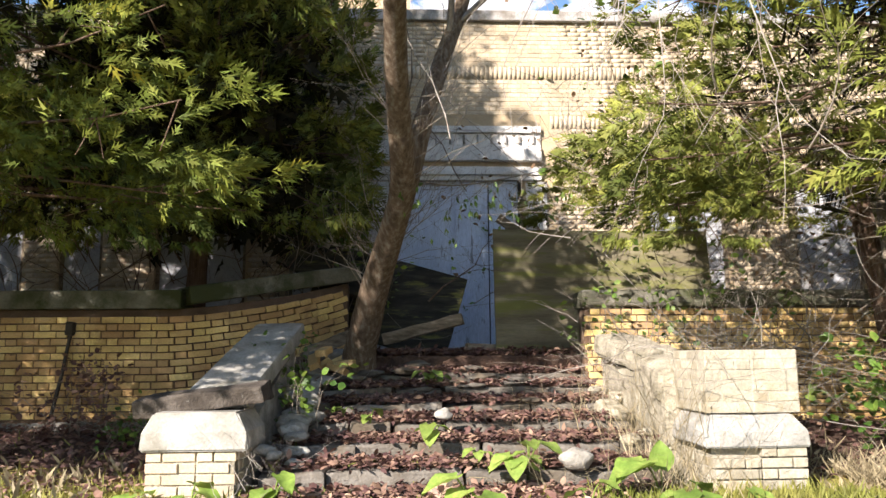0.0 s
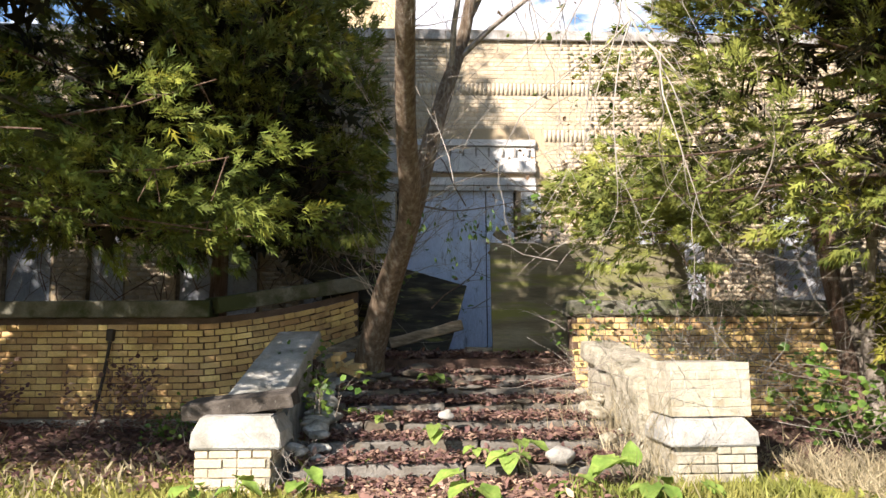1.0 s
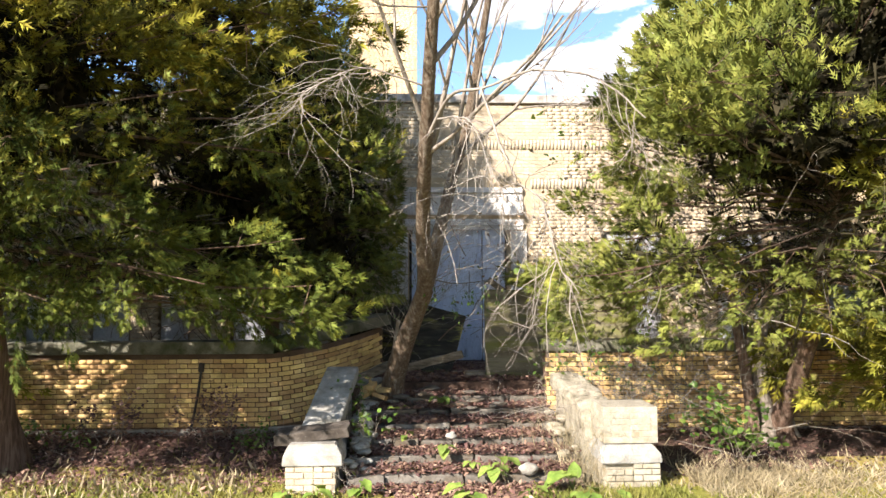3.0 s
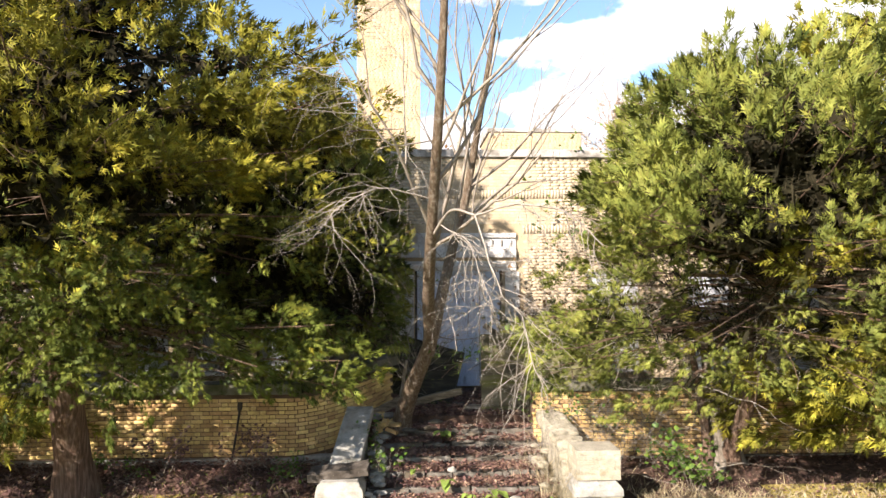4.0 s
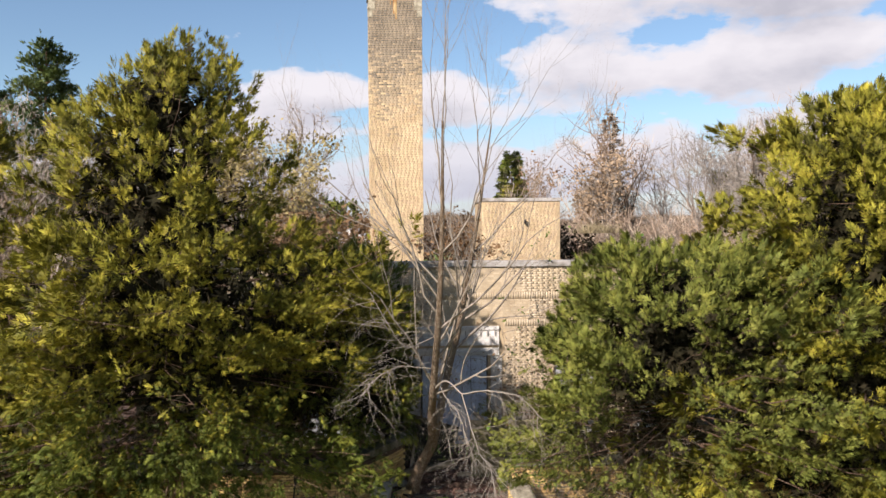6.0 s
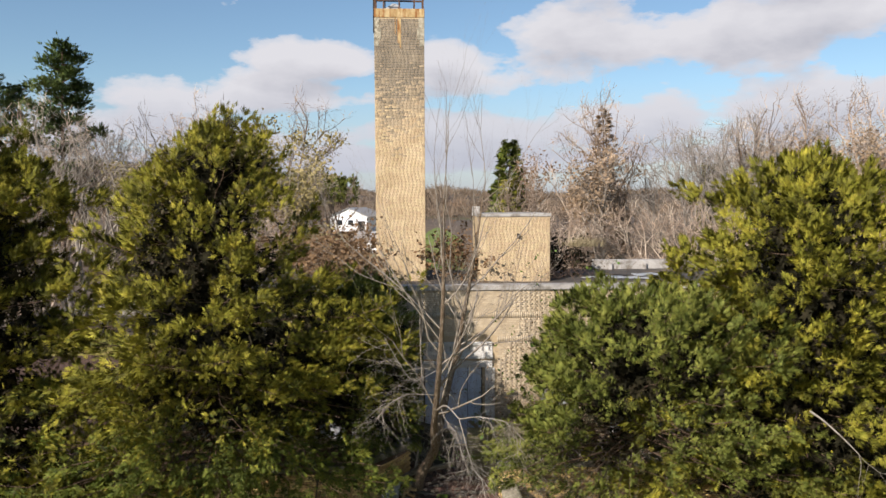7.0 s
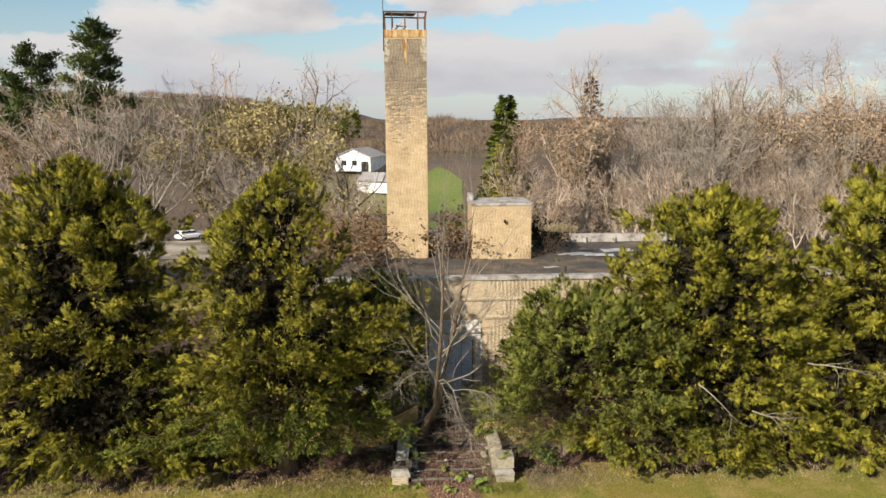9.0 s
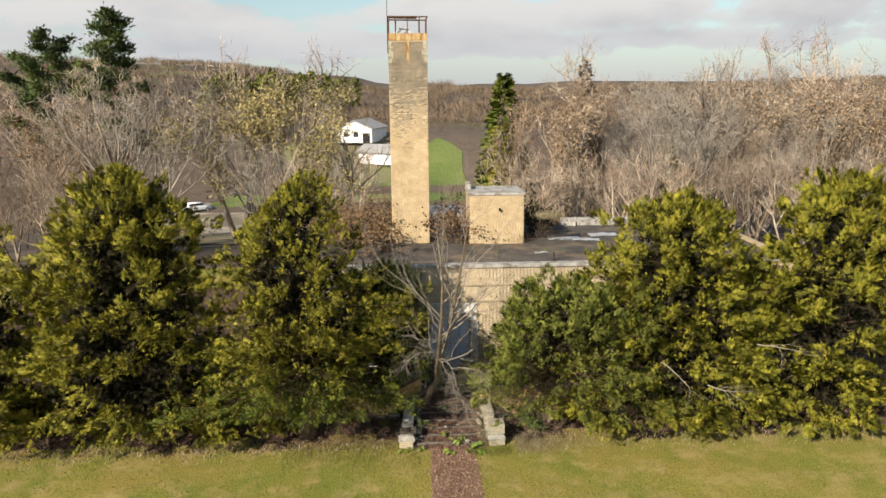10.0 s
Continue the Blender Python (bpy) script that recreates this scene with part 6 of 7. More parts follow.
sheet_on_ground("road", [(-45, 88), (-37, 82), (-27, 77), (-20, 80), (-22, 92), (-29, 103), (-36, 107), (-44, 104)], 0.12, M["asphalt"], "pale gravel yard with worn tracks", "yard")

ruin = tagged(new("wall_ruin"), "low broken outbuilding with a dark opening behind the roof", "outbuilding", kind="structure")
one_block("ruin_wall", (2.0, 57, gh(2, 57) + 1.3), (6.5, 0.5, 2.6), M["fascia"], ruin, (0, 0, 3), 0.03, 0.05, 2, cuts=3)
# near-black slab on the solid wall paints the shade inside an opening
one_block("ruin_opening", (0.9, 56.7, gh(2, 57) + 1.2), (1.6, 0.2, 1.8), M["dark"], ruin, (0, 0, 3), 0.0)
one_block("ruin_roof", (2.4, 59, gh(2, 57) + 2.7), (7, 4, 0.2), M["sheet"], ruin, (2, 1, 3), 0.02, 0.04, 3, cuts=3)


# ---- things about the doorway ----
def bent_board(name, size, turn, at, material, label, category, warp=0.02, seed=1):
    ob = thing(name, at, label, category)
    bm = bmesh.new()
    vs = block(bm, (0, 0, 0), size, (0, 0, 0), 0.004, 0.0, seed, 6)
    for v in vs:
        v.co.y += warp * math.sin(v.co.x * 2.3 + seed) + 0.4 * warp * math.sin(v.co.z * 3.1)
        if abs(v.co.x) > size[0] * 0.47 or abs(v.co.z) > size[2] * 0.47:
            v.co += noise.noise_vector(v.co * 9) * 0.012
    bmesh.ops.transform(bm, matrix=Euler([radians(a) for a in turn]).to_matrix().to_4x4(), verts=bm.verts[:])
    part("panel", bm, material, ob)
    return ob


bent_board("plywood_sheet", (2.34, 0.02, 1.36), (-9, 0.6, 0), (2.06, 7.86, 1.53), M["plywood"], "weathered grey-green plywood sheet leaning by the doorway", "plywood sheet", 0.02, 2)
bent_board("mossy_board", (1.75, 0.05, 1.15), (-26, 15, -6), (-0.30, 8.85, 1.50), M["mossy_board"], "dark rotten board streaked with moss leaning askew", "board", 0.03, 5)
bent_board("mossy_board", (1.3, 0.05, 0.5), (-40, 24, -10), (-0.85, 8.6, 1.85), M["mossy_board"], "dark rotten board streaked with moss leaning askew", "board", 0.03, 8)
bent_board("broken_batten", (0.32, 0.05, 0.10), (0, 38, 0), (1.10, 8.1, 2.27), M["timber"], "short broken brown batten above the plywood", "batten", 0.004, 4)


def timber(at, to, thick, label, name="fallen_post", mat="timber"):
    a, b = Vector(at), Vector(to)
    ob = thing(name, tuple((a + b) / 2), label, "timber")
    bm = bmesh.new()
    block(bm, (0, 0, 0), ((b - a).length, thick, thick * 0.9), (0, 0, 0), 0.012, 0.012, at[0], 6)
    q = (b - a).to_track_quat("X", "Z").to_matrix().to_4x4()
    bmesh.ops.transform(bm, matrix=q, verts=bm.verts[:])
    part("beam", bm, M[mat], ob)
    return ob


timber((-0.28, 7.95, 1.03), (0.55, 7.80, 1.24), 0.13, "grey weathered post lying across the landing")
timber((-1.02, 7.55, 0.90), (-0.45, 7.75, 1.13), 0.13, "grey weathered post propped behind the trunk")
timber((0.58, 7.82, 0.93), (1.75, 7.98, 0.89), 0.12, "grey plank lying on the landing", "fallen_plank")
timber((-0.55, 8.2, 0.95), (-0.42, 8.0, 1.75), 0.05, "thin pale stick standing behind the trunk", "stick", "twig")

pipe = thing("iron_pipe", (-3.2, 7.08, 0.2), "dark iron pipe with a knob leaning on the brick wall", "pipe")
V, F = tubes([[((-0.09, -0.05, -0.1), 0.018), ((0.0, 0.02, 0.5), 0.018), ((0.05, 0.05, 0.92), 0.018)]], 8)
link("shaft", mesh_of("shaft", V, F, True), M["iron"], pipe)
bm = bmesh.new()
block(bm, (0.05, 0.03, 0.93), (0.075, 0.08, 0.13), (5, 8, 0), 0.02, 0.01, 1, 1)
part("knob", bm, M["iron"], pipe)


def stone(at, size, seed, material="rubble", label="loose grey field stone among fallen leaves", group="loose stones"):
    ob = thing("stone", at, label, "stone", group)
    bm = bmesh.new()
    bmesh.ops.create_icosphere(bm, subdivisions=3, radius=0.5)
    for v in bm.verts:
        v.co *= 1 + 0.35 * noise.noise(v.co * 2.2 + Vector((seed * 7.1, 0, 0))) + 0.08 * noise.noise(v.co * 7 + Vector((seed, 0, 0)))
        v.co = Vector((v.co.x * size[0], v.co.y * size[1], v.co.z * size[2]))
    part("stone_body", bm, M[material], ob, smooth=True)
    return ob


stone((0.25, 5.66, 0.43), (0.13, 0.10, 0.09), 1, "stone", "small whitish stone on a step")
stone((1.06, 4.86, 0.20), (0.22, 0.16, 0.14), 2, "rubble", "rounded grey stone on the lowest step")
rng = random.Random(31)
for k in range(26):
    y = rng.uniform(5.0, 7.6)
    s = rng.uniform(0.08, 0.2)
    stone((-0.93 + rng.uniform(-0.06, 0.20), y, 0.13 + 0.249 * (y - 4.95) + rng.uniform(-0.02, 0.12)), (s * rng.uniform(1, 1.7), s, s * 0.75), 10 + k)
for k in range(24):
    y = rng.uniform(6.3, 8.6)
    s = rng.uniform(0.06, 0.17)
    z = min(0.13 + 0.249 * (y - 4.95), 0.88)
    stone((rng.uniform(-0.5, 1.5), y, z + 0.02), (s * 1.7, s, s * 0.5), 50 + k, "step", "broken flat piece of step stone")
for k in range(8):
    y = rng.uniform(5.3, 6.9)
    s = rng.uniform(0.08, 0.18)
    stone((1.66 + rng.uniform(-0.1, 0.1), y, 0.15 + 0.249 * (y - 4.95)), (s * 1.4, s, s * 0.8), 80 + k, "stone_warm")


# ---- fallen leaves and litter ----
LEAF_V = np.array([(0, 0, 0.0), (0.35, 0.26, 0.10), (0.40, -0.24, 0.08), (0.75, 0.16, 0.02), (0.78, -0.15, 0.10), (1.0, 0, 0.0)])
LEAF_F = np.array([(0, 2, 1), (1, 2, 3), (2, 4, 3), (3, 4, 5)])


def floor_height(x, y):
    """The top of lawn, steps and landing, for what lies on them."""
    k = np.floor((y - 4.95) / 0.45)
    on = (x > -1.0) & (x < 1.75) & (y > 4.95) & (y < 8.1)
    z = np.where(on, 0.13 + 0.112 * np.clip(k, 0, 6) + 0.012, ground_height(x, y) + 0.01)
    return np.where(y > 7.52, np.maximum(z, 0.875), z)


def litter(name, n, spot, label, size, mat, seed, pile=0.03):
    r = np.random.RandomState(seed)
    x, y = spot(r, n)
    z = floor_height(x, y) + r.rand(len(x)) ** 2 * pile
    d = r.normal(0, 1, (len(x), 3)) * (1, 1, 0.28)
    V, F = scatter(LEAF_V, LEAF_F, np.stack([x, y, z], -1), d, r.uniform(*size, len(x)), r.normal(0, 0.5, len(x)))
    return tagged(link(name, mesh_of(name, V, F), M[mat]), label, "fallen leaves", kind="stuff")


def on_steps(r, n):
    y = 4.6 + 3.7 * r.rand(n)
    x = -0.98 + 2.65 * r.rand(n)
    # leaves gather at the back of each tread and leave the nosing bare in places
    k = (y - 4.95) / 0.45
    edge = (k - np.floor(k) < 0.13) & (y > 4.95) & (np.sin(x * 5.1 + np.floor(k) * 2.3) > -0.2) & (r.rand(n) < 0.28)
    return x[~edge], y[~edge]


litter("fallen_leaves", 19000, on_steps, "reddish-brown fallen leaves lying thick on the steps", (0.035, 0.08), "dead_leaf", 1, 0.05)
litter("fallen_leaves", 5000, lambda r, n: (-0.9 + 2.9 * r.rand(n), 7.6 + 2.7 * r.rand(n)), "brown fallen leaves on the landing", (0.035, 0.08), "dead_leaf", 2, 0.06)
litter("fallen_leaves", 7000, lambda r, n: (-7.0 + 6.0 * r.rand(n), 7.1 - 2.0 * r.rand(n) ** 1.3), "brown fallen leaves along the foot of the wall", (0.035, 0.08), "dead_leaf", 3, 0.05)
litter("fallen_leaves", 4000, lambda r, n: (1.7 + 10 * r.rand(n), 7.1 - 1.9 * r.rand(n) ** 1.3), "brown fallen leaves under the hedge trees", (0.04, 0.08), "dead_leaf", 4, 0.05)
litter("fallen_leaves", 7000, lambda r, n: (0.45 + (r.rand(n) - 0.5) * (1.75 + 0.05 * np.sin(np.arange(n))) + r.normal(0, 0.06, n), 4.9 - 9.5 * r.rand(n)), "reddish fallen leaves covering the garden path", (0.05, 0.10), "dry_leaf", 5, 0.05)
litter("fallen_leaves", 3500, lambda r, n: (-20 + 18.5 * r.rand(n), 6.6 - 1.9 * r.rand(n)), "rust-red litter in the shade under the cedars", (0.06, 0.12), "dead_leaf", 6, 0.04)

bm = bmesh.new()
for k in range(130):
    y = 4.9 - 0.25 * k
    w = 0.86 + 0.06 * noise.noise(Vector((k * 0.5, 0, 0)))
    a = bm.verts.new((0.45 - w, y, gh(0.45 - w, y) + 0.012))
    b = bm.verts.new((0.45 + w + 0.05 * noise.noise(Vector((k * 0.7, 5, 0))), y, gh(0.45 + w, y) + 0.012))
    if k:
        bm.faces.new((old[0], old[1], b, a))
    old = (a, b)
path = tagged(part("path", bm, M["mulch"]), "garden path buried in reddish leaf mulch crossing the lawn", "path", kind="structure")


# ---- low plants ----
def broad_plant(at, leaves, size, seed, upright=False, name="burdock_plant", label="low plant with broad heart-shaped bright green leaves"):
    r = np.random.RandomState(seed)
    ob = thing(name, at, label, "plant", "broad-leaved weeds by the steps")
    for k in range(leaves):
        a, tilt = r.uniform(3.3, 6.1) if k % 3 else r.uniform(0, 6.28), r.uniform(0.9, 2.2)
        s = size * r.uniform(0.6, 1.15)
        stalk = s * r.uniform(0.5, 1.0)
        tip = np.array([math.cos(a) * stalk * 0.55, math.sin(a) * stalk * 0.55, stalk * r.uniform(0.7, 1.5)])
        verts, faces = [], []
        n = 9
        for i in range(n):
            u = i / (n - 1)
            w = 0.52 * math.sin(math.pi * min(1, u * 0.92 + 0.10)) ** 0.75 * (1 - 0.25 * u)
            for q in (-1, -0.5, 0, 0.5, 1):
                px = u - 0.12 * abs(q) * (1 - u)
                verts.append((px * s, q * w * s, s * (0.12 * abs(q) ** 1.5 + 0.05 * math.sin(9 * u + 3 * q) - 0.35 * u * u * tilt)))
        for i in range(n - 1):
            for j in range(4):
                o = 5 * i + j
                faces.append((o, o + 1, o + 6, o + 5))
        V = np.array(verts)
        c, sn = math.cos(a), math.sin(a)
        if upright and k == 0:
            # one large leaf stands up on its stalk
            tip = np.array([0.0, 0.0, 0.16])
            V = np.stack([V[:, 1], -0.25 * V[:, 0] - 0.6 * V[:, 2], V[:, 0]], -1) + tip
        else:
            V = np.stack([V[:, 0] * c - V[:, 1] * sn, V[:, 0] * sn + V[:, 1] * c, V[:, 2]], -1) + tip
        link("leaf", mesh_of("leaf", V, faces, True), M["green_leaf"], ob)
        V, F = tubes([[((0, 0, 0), 0.006), (tuple(tip * 0.6 + (0, 0, 0.02)), 0.005), (tuple(tip), 0.004)]], 4)
        link("stalk", mesh_of("stalk", V, F, True), M["green_leaf"], ob)
    return ob


for k, (x, y, z, n, s) in enumerate(((0.68, 4.85, 0.12, 6, 0.12), (0.78, 5.05, 0.15, 5, 0.12), (0.45, 5.1, 0.15, 4, 0.09), (0.15, 5.3, 0.26, 4, 0.10),
                                     (0.16, 6.95, 0.59, 6, 0.09), (0.26, 7.0, 0.6, 5, 0.08), (-0.80, 4.55, 0.0, 5, 0.10), (-1.25, 4.45, 0.0, 5, 0.12), (-1.55, 4.5, 0.0, 3, 0.10), (0.35, 4.2, 0.0, 4, 0.13),
                                     (1.55, 4.2, 0, 5, 0.13), (-0.52, 6.0, 0.4, 4, 0.07), (1.0, 4.3, 0.0, 3, 0.09), (1.9, 4.3, 0.0, 3, 0.09), (-0.3, 5.75, 0.36, 3, 0.07))):
    broad_plant((x, y, z), n, s * 1.35, 100 + k)


broad_plant((1.50, 4.55, 0.02), 3, 0.27, 141, True, label="burdock with one large upright bright green leaf")


def ivy_patch(at, wide, high, n, seed, label, mat="ivy", size=(0.04, 0.09), category="shrub", name="leafy_shrub"):
    r = np.random.RandomState(seed)
    ob = thing(name, at, label, category)
    paths, P = [], []
    for k in range(max(6, n // 40)):
        w = np.array([r.normal(0, 0.6), r.normal(0, 0.4), 1.0])
        paths += grow(r, (r.normal(0, wide * 0.2), r.normal(0, wide * 0.15), 0), w, high * r.uniform(0.4, 0.8), 0.006, 1, 0.35, (2, 4), -0.02, (0.5, 0.8), [], 4, 0.7)
    pts = np.array([q for p in paths for q, _ in p[1:]])
    P = pts[r.randint(0, len(pts), n)] + r.normal(0, 0.05, (n, 3))
    P[:, 2] = np.maximum(P[:, 2], 0.02)
    V, F = tubes(paths, 3)
    link("stalk_wood", mesh_of("stalk_wood", V, F), M["bark_grey"], ob, kind="stuff")
    V, F = scatter(LEAF_V * (1, 1.5, 1), LEAF_F, P, r.normal(0, 1, (n, 3)) * (1, 1, 0.6), r.uniform(*size, n), r.normal(0, 0.6, n))
    link("foliage", mesh_of("foliage", V, F), M[mat], ob, kind="stuff")
    return ob


ivy_patch((3.95, 5.7, 0.1), 0.8, 0.8, 380, 1, "leafy bright green vine at the foot of the evergreen", size=(0.06, 0.11))
ivy_patch((2.35, 6.6, 0.9), 0.8, 0.9, 130, 2, "sparse yellow-green vine on the stair wall")
ivy_patch((2.9, 6.9, 0.7), 0.7, 1.0, 120, 3, "sparse yellow-green vine against the brick wall")
ivy_patch((1.78, 6.9, 0.75), 0.3, 0.6, 60, 4, "small yellow-leaved climber at the wall's end")
ivy_patch((-0.82, 5.6, 0.35), 0.3, 0.5, 70, 5, "small weed with yellowing leaves beside the steps")
ivy_patch((-0.88, 6.3, 0.5), 0.3, 0.5, 60, 6, "small weed with yellowing leaves beside the steps")
ivy_patch((-2.8, 6.75, 0.2), 0.8, 0.7, 300, 7, "withered brown-leaved weeds at the foot of the wall", "dead_leaf", (0.04, 0.08))
ivy_patch((-4.2, 6.6, 0.2), 1.0, 0.6, 260, 8, "withered brown-leaved weeds at the foot of the wall", "dead_leaf", (0.04, 0.08))
ivy_patch((-5.0, 6.4, 0.15), 0.9, 0.5, 200, 9, "low green and yellow weeds under the cedar", size=(0.04, 0.08))
ivy_patch((-2.2, 6.3, 0.1), 0.9, 0.4, 180, 10, "low green and yellow weeds under the cedar", size=(0.03, 0.07))
ivy_patch((-0.9, 8.6, 0.9), 0.7, 2.2, 150, 11, "thin shrub with a few leaves behind the garden wall", size=(0.05, 0.09))
ivy_patch((3.0, 9.4, 0.9), 1.5, 4.4, 500, 12, "tangled dry shrub with reddish leaves against the front wall", "russet", (0.05, 0.10))
ivy_patch((2.4, 9.6, 0.9), 1.2, 3.6, 260, 13, "tangled dry shrub with reddish leaves against the front wall", "russet", (0.05, 0.10))
ivy_patch((4.3, 9.2, 0.9), 1.6, 5.2, 700, 14, "tall leafy climber over the parapet", size=(0.07, 0.13))
ivy_patch((-3.2, 23.0, ROOF), 2.6, 2.3, 900, 15, "reddish-brown dry bushes growing on the roof", "russet", (0.10, 0.20))
ivy_patch((-2.9, 20.6, ROOF), 1.2, 2.2, 800, 16, "reddish-brown dry bushes growing on the roof", "russet", (0.10, 0.20))
ivy_patch((-2.8, 18.0, ROOF), 1.0, 1.8, 600, 18, "reddish-brown dry bushes growing on the roof", "russet", (0.10, 0.20))
ivy_patch((1.1, 19.6, ROOF), 0.9, 1.9, 500, 19, "reddish-brown dry bushes growing on the roof", "russet", (0.10, 0.18))
for k, (x, y, w) in enumerate(((-4.6, 17.5, 2.2), (-5.2, 20.8, 2.4), (-3.4, 15.2, 1.6), (1.1, 18.9, 1.0), (-5.6, 23.0, 2.0))):
    ivy_patch((x, y, ROOF), w, 2.4, 700, 30 + k, "reddish-brown dry bushes growing on the roof", "russet", (0.10, 0.20))
ivy_patch((0.8, 22.5, ROOF), 1.8, 2.2, 600, 17, "reddish-brown dry bushes growing on the roof", "russet", (0.10, 0.20))

# bushes in near-black colour paint the roof house's shadow, over some real scrub
ivy_patch((6.2, 20.0, ROOF), 1.6, 1.7, 700, 40, "dead bush coloured near black like the shadow beside the roof house", "shadow_growth", (0.10, 0.20))
ivy_patch((6.0, 21.8, ROOF), 1.6, 1.9, 600, 41, "dead bush coloured near black like the shadow beside the roof house", "shadow_growth", (0.10, 0.20))


def tangle(name, at, spread, n, length, seed, label, mat="twig", lift=0.0, radius=0.006, up=0.6, depth=1):
    """A tangle of thin canes and dead twigs."""
    r = np.random.RandomState(seed)
    ob = thing(name, at, label, "shrub")
    paths = []
    for _ in range(n):
        p = r.normal(0, 1, 3) * np.array(spread) * (0.5, 0.5, 0.0) + (0, 0, abs(r.normal(0, 1)) * spread[2] * 0.5)
        w = np.array([r.normal(0, 1), r.normal(0, 1), r.normal(up, 0.5)])
        grow(r, p, w, length * r.uniform(0.4, 1.2), radius * r.uniform(0.5, 1.2), depth, 0.4, (2, 3), lift, (0.4, 0.7), paths, 4, 0.7)
    # the thickest canes stand out one by one, the rest is a mass of twigs
    paths.sort(key=lambda p: -p[0][1])
    for path in paths[:10]:
        V, F = tubes([path], 5)
        link("cane", mesh_of("cane", V, F, True), M[mat], ob)
    V, F = tubes(paths[10:], 3)
    link("twig_mass", mesh_of("twig_mass", V, F), M[mat], ob, kind="stuff")
    return ob


tangle("bramble", (1.75, 5.9, 0.5), (0.5, 1.6, 0.5), 40, 0.6, 1, "dry pale brambles over the broken stair wall", lift=-0.06, radius=0.003)
tangle("bramble", (2.55, 6.5, 0.5), (0.9, 0.9, 0.7), 60, 0.9, 2, "dry pale brambles over the broken stair wall", lift=-0.05, radius=0.0035)
tangle("bramble", (3.4, 6.6, 0.3), (1.4, 0.8, 1.2), 70, 1.1, 3, "tangle of dead twigs under the evergreen", "bark_grey", -0.03)
tangle("bramble", (4.4, 6.2, 0.6), (1.8, 1.0, 2.6), 110, 1.2, 4, "tangle of dead twigs under the evergreen", "bark_grey", 0.02)
tangle("bramble", (3.2, 5.4, 1.7), (2.0, 1.6, 1.2), 70, 1.1, 5, "bare dead twigs inside the evergreen", "twig", 0.02, 0.007)
tangle("bramble", (3.1, 9.0, 1.2), (1.8, 0.8, 2.6), 110, 1.3, 6, "dry brown thicket before the front wall", "bark_grey", 0.02)
tangle("bramble", (2.2, 8.9, 2.0), (1.0, 0.8, 1.8), 60, 1.0, 7, "dry brown thicket before the front wall", "twig", 0.0)
tangle("bramble", (-3.6, 8.4, 1.0), (3.4, 0.8, 1.8), 80, 1.2, 8, "dead twigs and saplings behind the garden wall", "bark_cedar", 0.1, 0.009, 1.2)
tangle("bramble", (-1.1, 8.9, 0.9), (0.9, 0.6, 1.6), 44, 1.1, 9, "bare thin shrub behind the heaved wall end", "bark_grey", 0.1, 0.007, 1.3)
tangle("dry_weed", (1.76, 5.1, 0.05), (0.28, 0.8, 0.05), 60, 0.75, 20, "upright dry straw-coloured weed stalks beside the stair pier", "straw", 0.02, 0.0032, 2.4)
tangle("dry_weed", (1.5, 4.55, 0.0), (0.7, 0.3, 0.05), 40, 0.42, 21, "upright dry straw-coloured weed stalks beside the stair pier", "straw", 0.02, 0.0026, 2.0)
tangle("dry_weed", (2.6, 6.2, 0.2), (0.5, 0.7, 0.3), 50, 1.1, 22, "dry vine stems climbing behind the stair pier", "twig", 0.06, 0.004, 1.6)
tangle("bramble", (-0.85, 5.3, 0.1), (0.2, 1.6, 0.2), 50, 0.26, 10, "dry weed stalks along the steps", "twig", 0.0, 0.002, 1.0)
tangle("bramble", (-3.6, 6.6, 0.1), (3.6, 0.7, 0.2), 90, 0.4, 11, "dry weed stalks at the foot of the wall", "twig", -0.02, 0.0025, 0.9)
tangle("bramble", (5.4, 18.2, ROOF), (1.6, 1.4, 0.5), 40, 1.0, 12, "dark dead scrub on the roof", "bark_cedar", 0.05, 0.008, 1.0)
tangle("bramble", (6.4, 20.5, ROOF), (2.2, 2.2, 0.8), 70, 1.3, 13, "dark dead scrub on the roof", "bark_cedar", 0.05, 0.008, 1.0)
tangle("bramble", (1.2, 21.0, ROOF), (1.6, 1.8, 0.6), 60, 1.4, 14, "reddish scrub between tower and roof house", "bark_grey", 0.1, 0.008, 1.2)
tangle("bramble", (-3.4, 21.5, ROOF), (2.2, 2.4, 0.7), 70, 1.5, 15, "reddish scrub on the roof", "bark_cedar", 0.1, 0.008, 1.2)
tangle("bramble", (-1.6, 9.6, 3.0), (2.6, 0.6, 2.6), 70, 1.4, 16, "leafless climbing stems over the front wall", "bark_grey", 0.05, 0.008, 0.6)

# extra stems of the evergreen by the wall, in a leaning group
stems = thing("tree_stems", (4.7, 6.7, 0), "group of leaning reddish-brown and grey stems with flaring roots", "tree stems")
r = np.random.RandomState(3)
for k in range(9):
    a = 2 * math.pi * k / 9 + r.uniform(-0.3, 0.3)
    q = r.uniform(0.12, 0.34)
    c = curve_through([(q * 1.7 * math.cos(a), q * 1.3 * math.sin(a), -0.1, 0.17), (q * math.cos(a), q * math.sin(a), 0.35, 0.095), (q * 1.3 * math.cos(a) - 0.05, q * math.sin(a), 1.2, 0.068),
                       (q * 3.0 * math.cos(a), q * 2.6 * math.sin(a) - 0.2, 2.6, 0.042)], 16)
    V, F = tubes([[(p[:3], max(p[3], 0.01)) for p in c]], 7)
    link("stem", mesh_of("stem", V, F, True), M["bark_cedar" if k % 3 else "bark_grey"], stems)


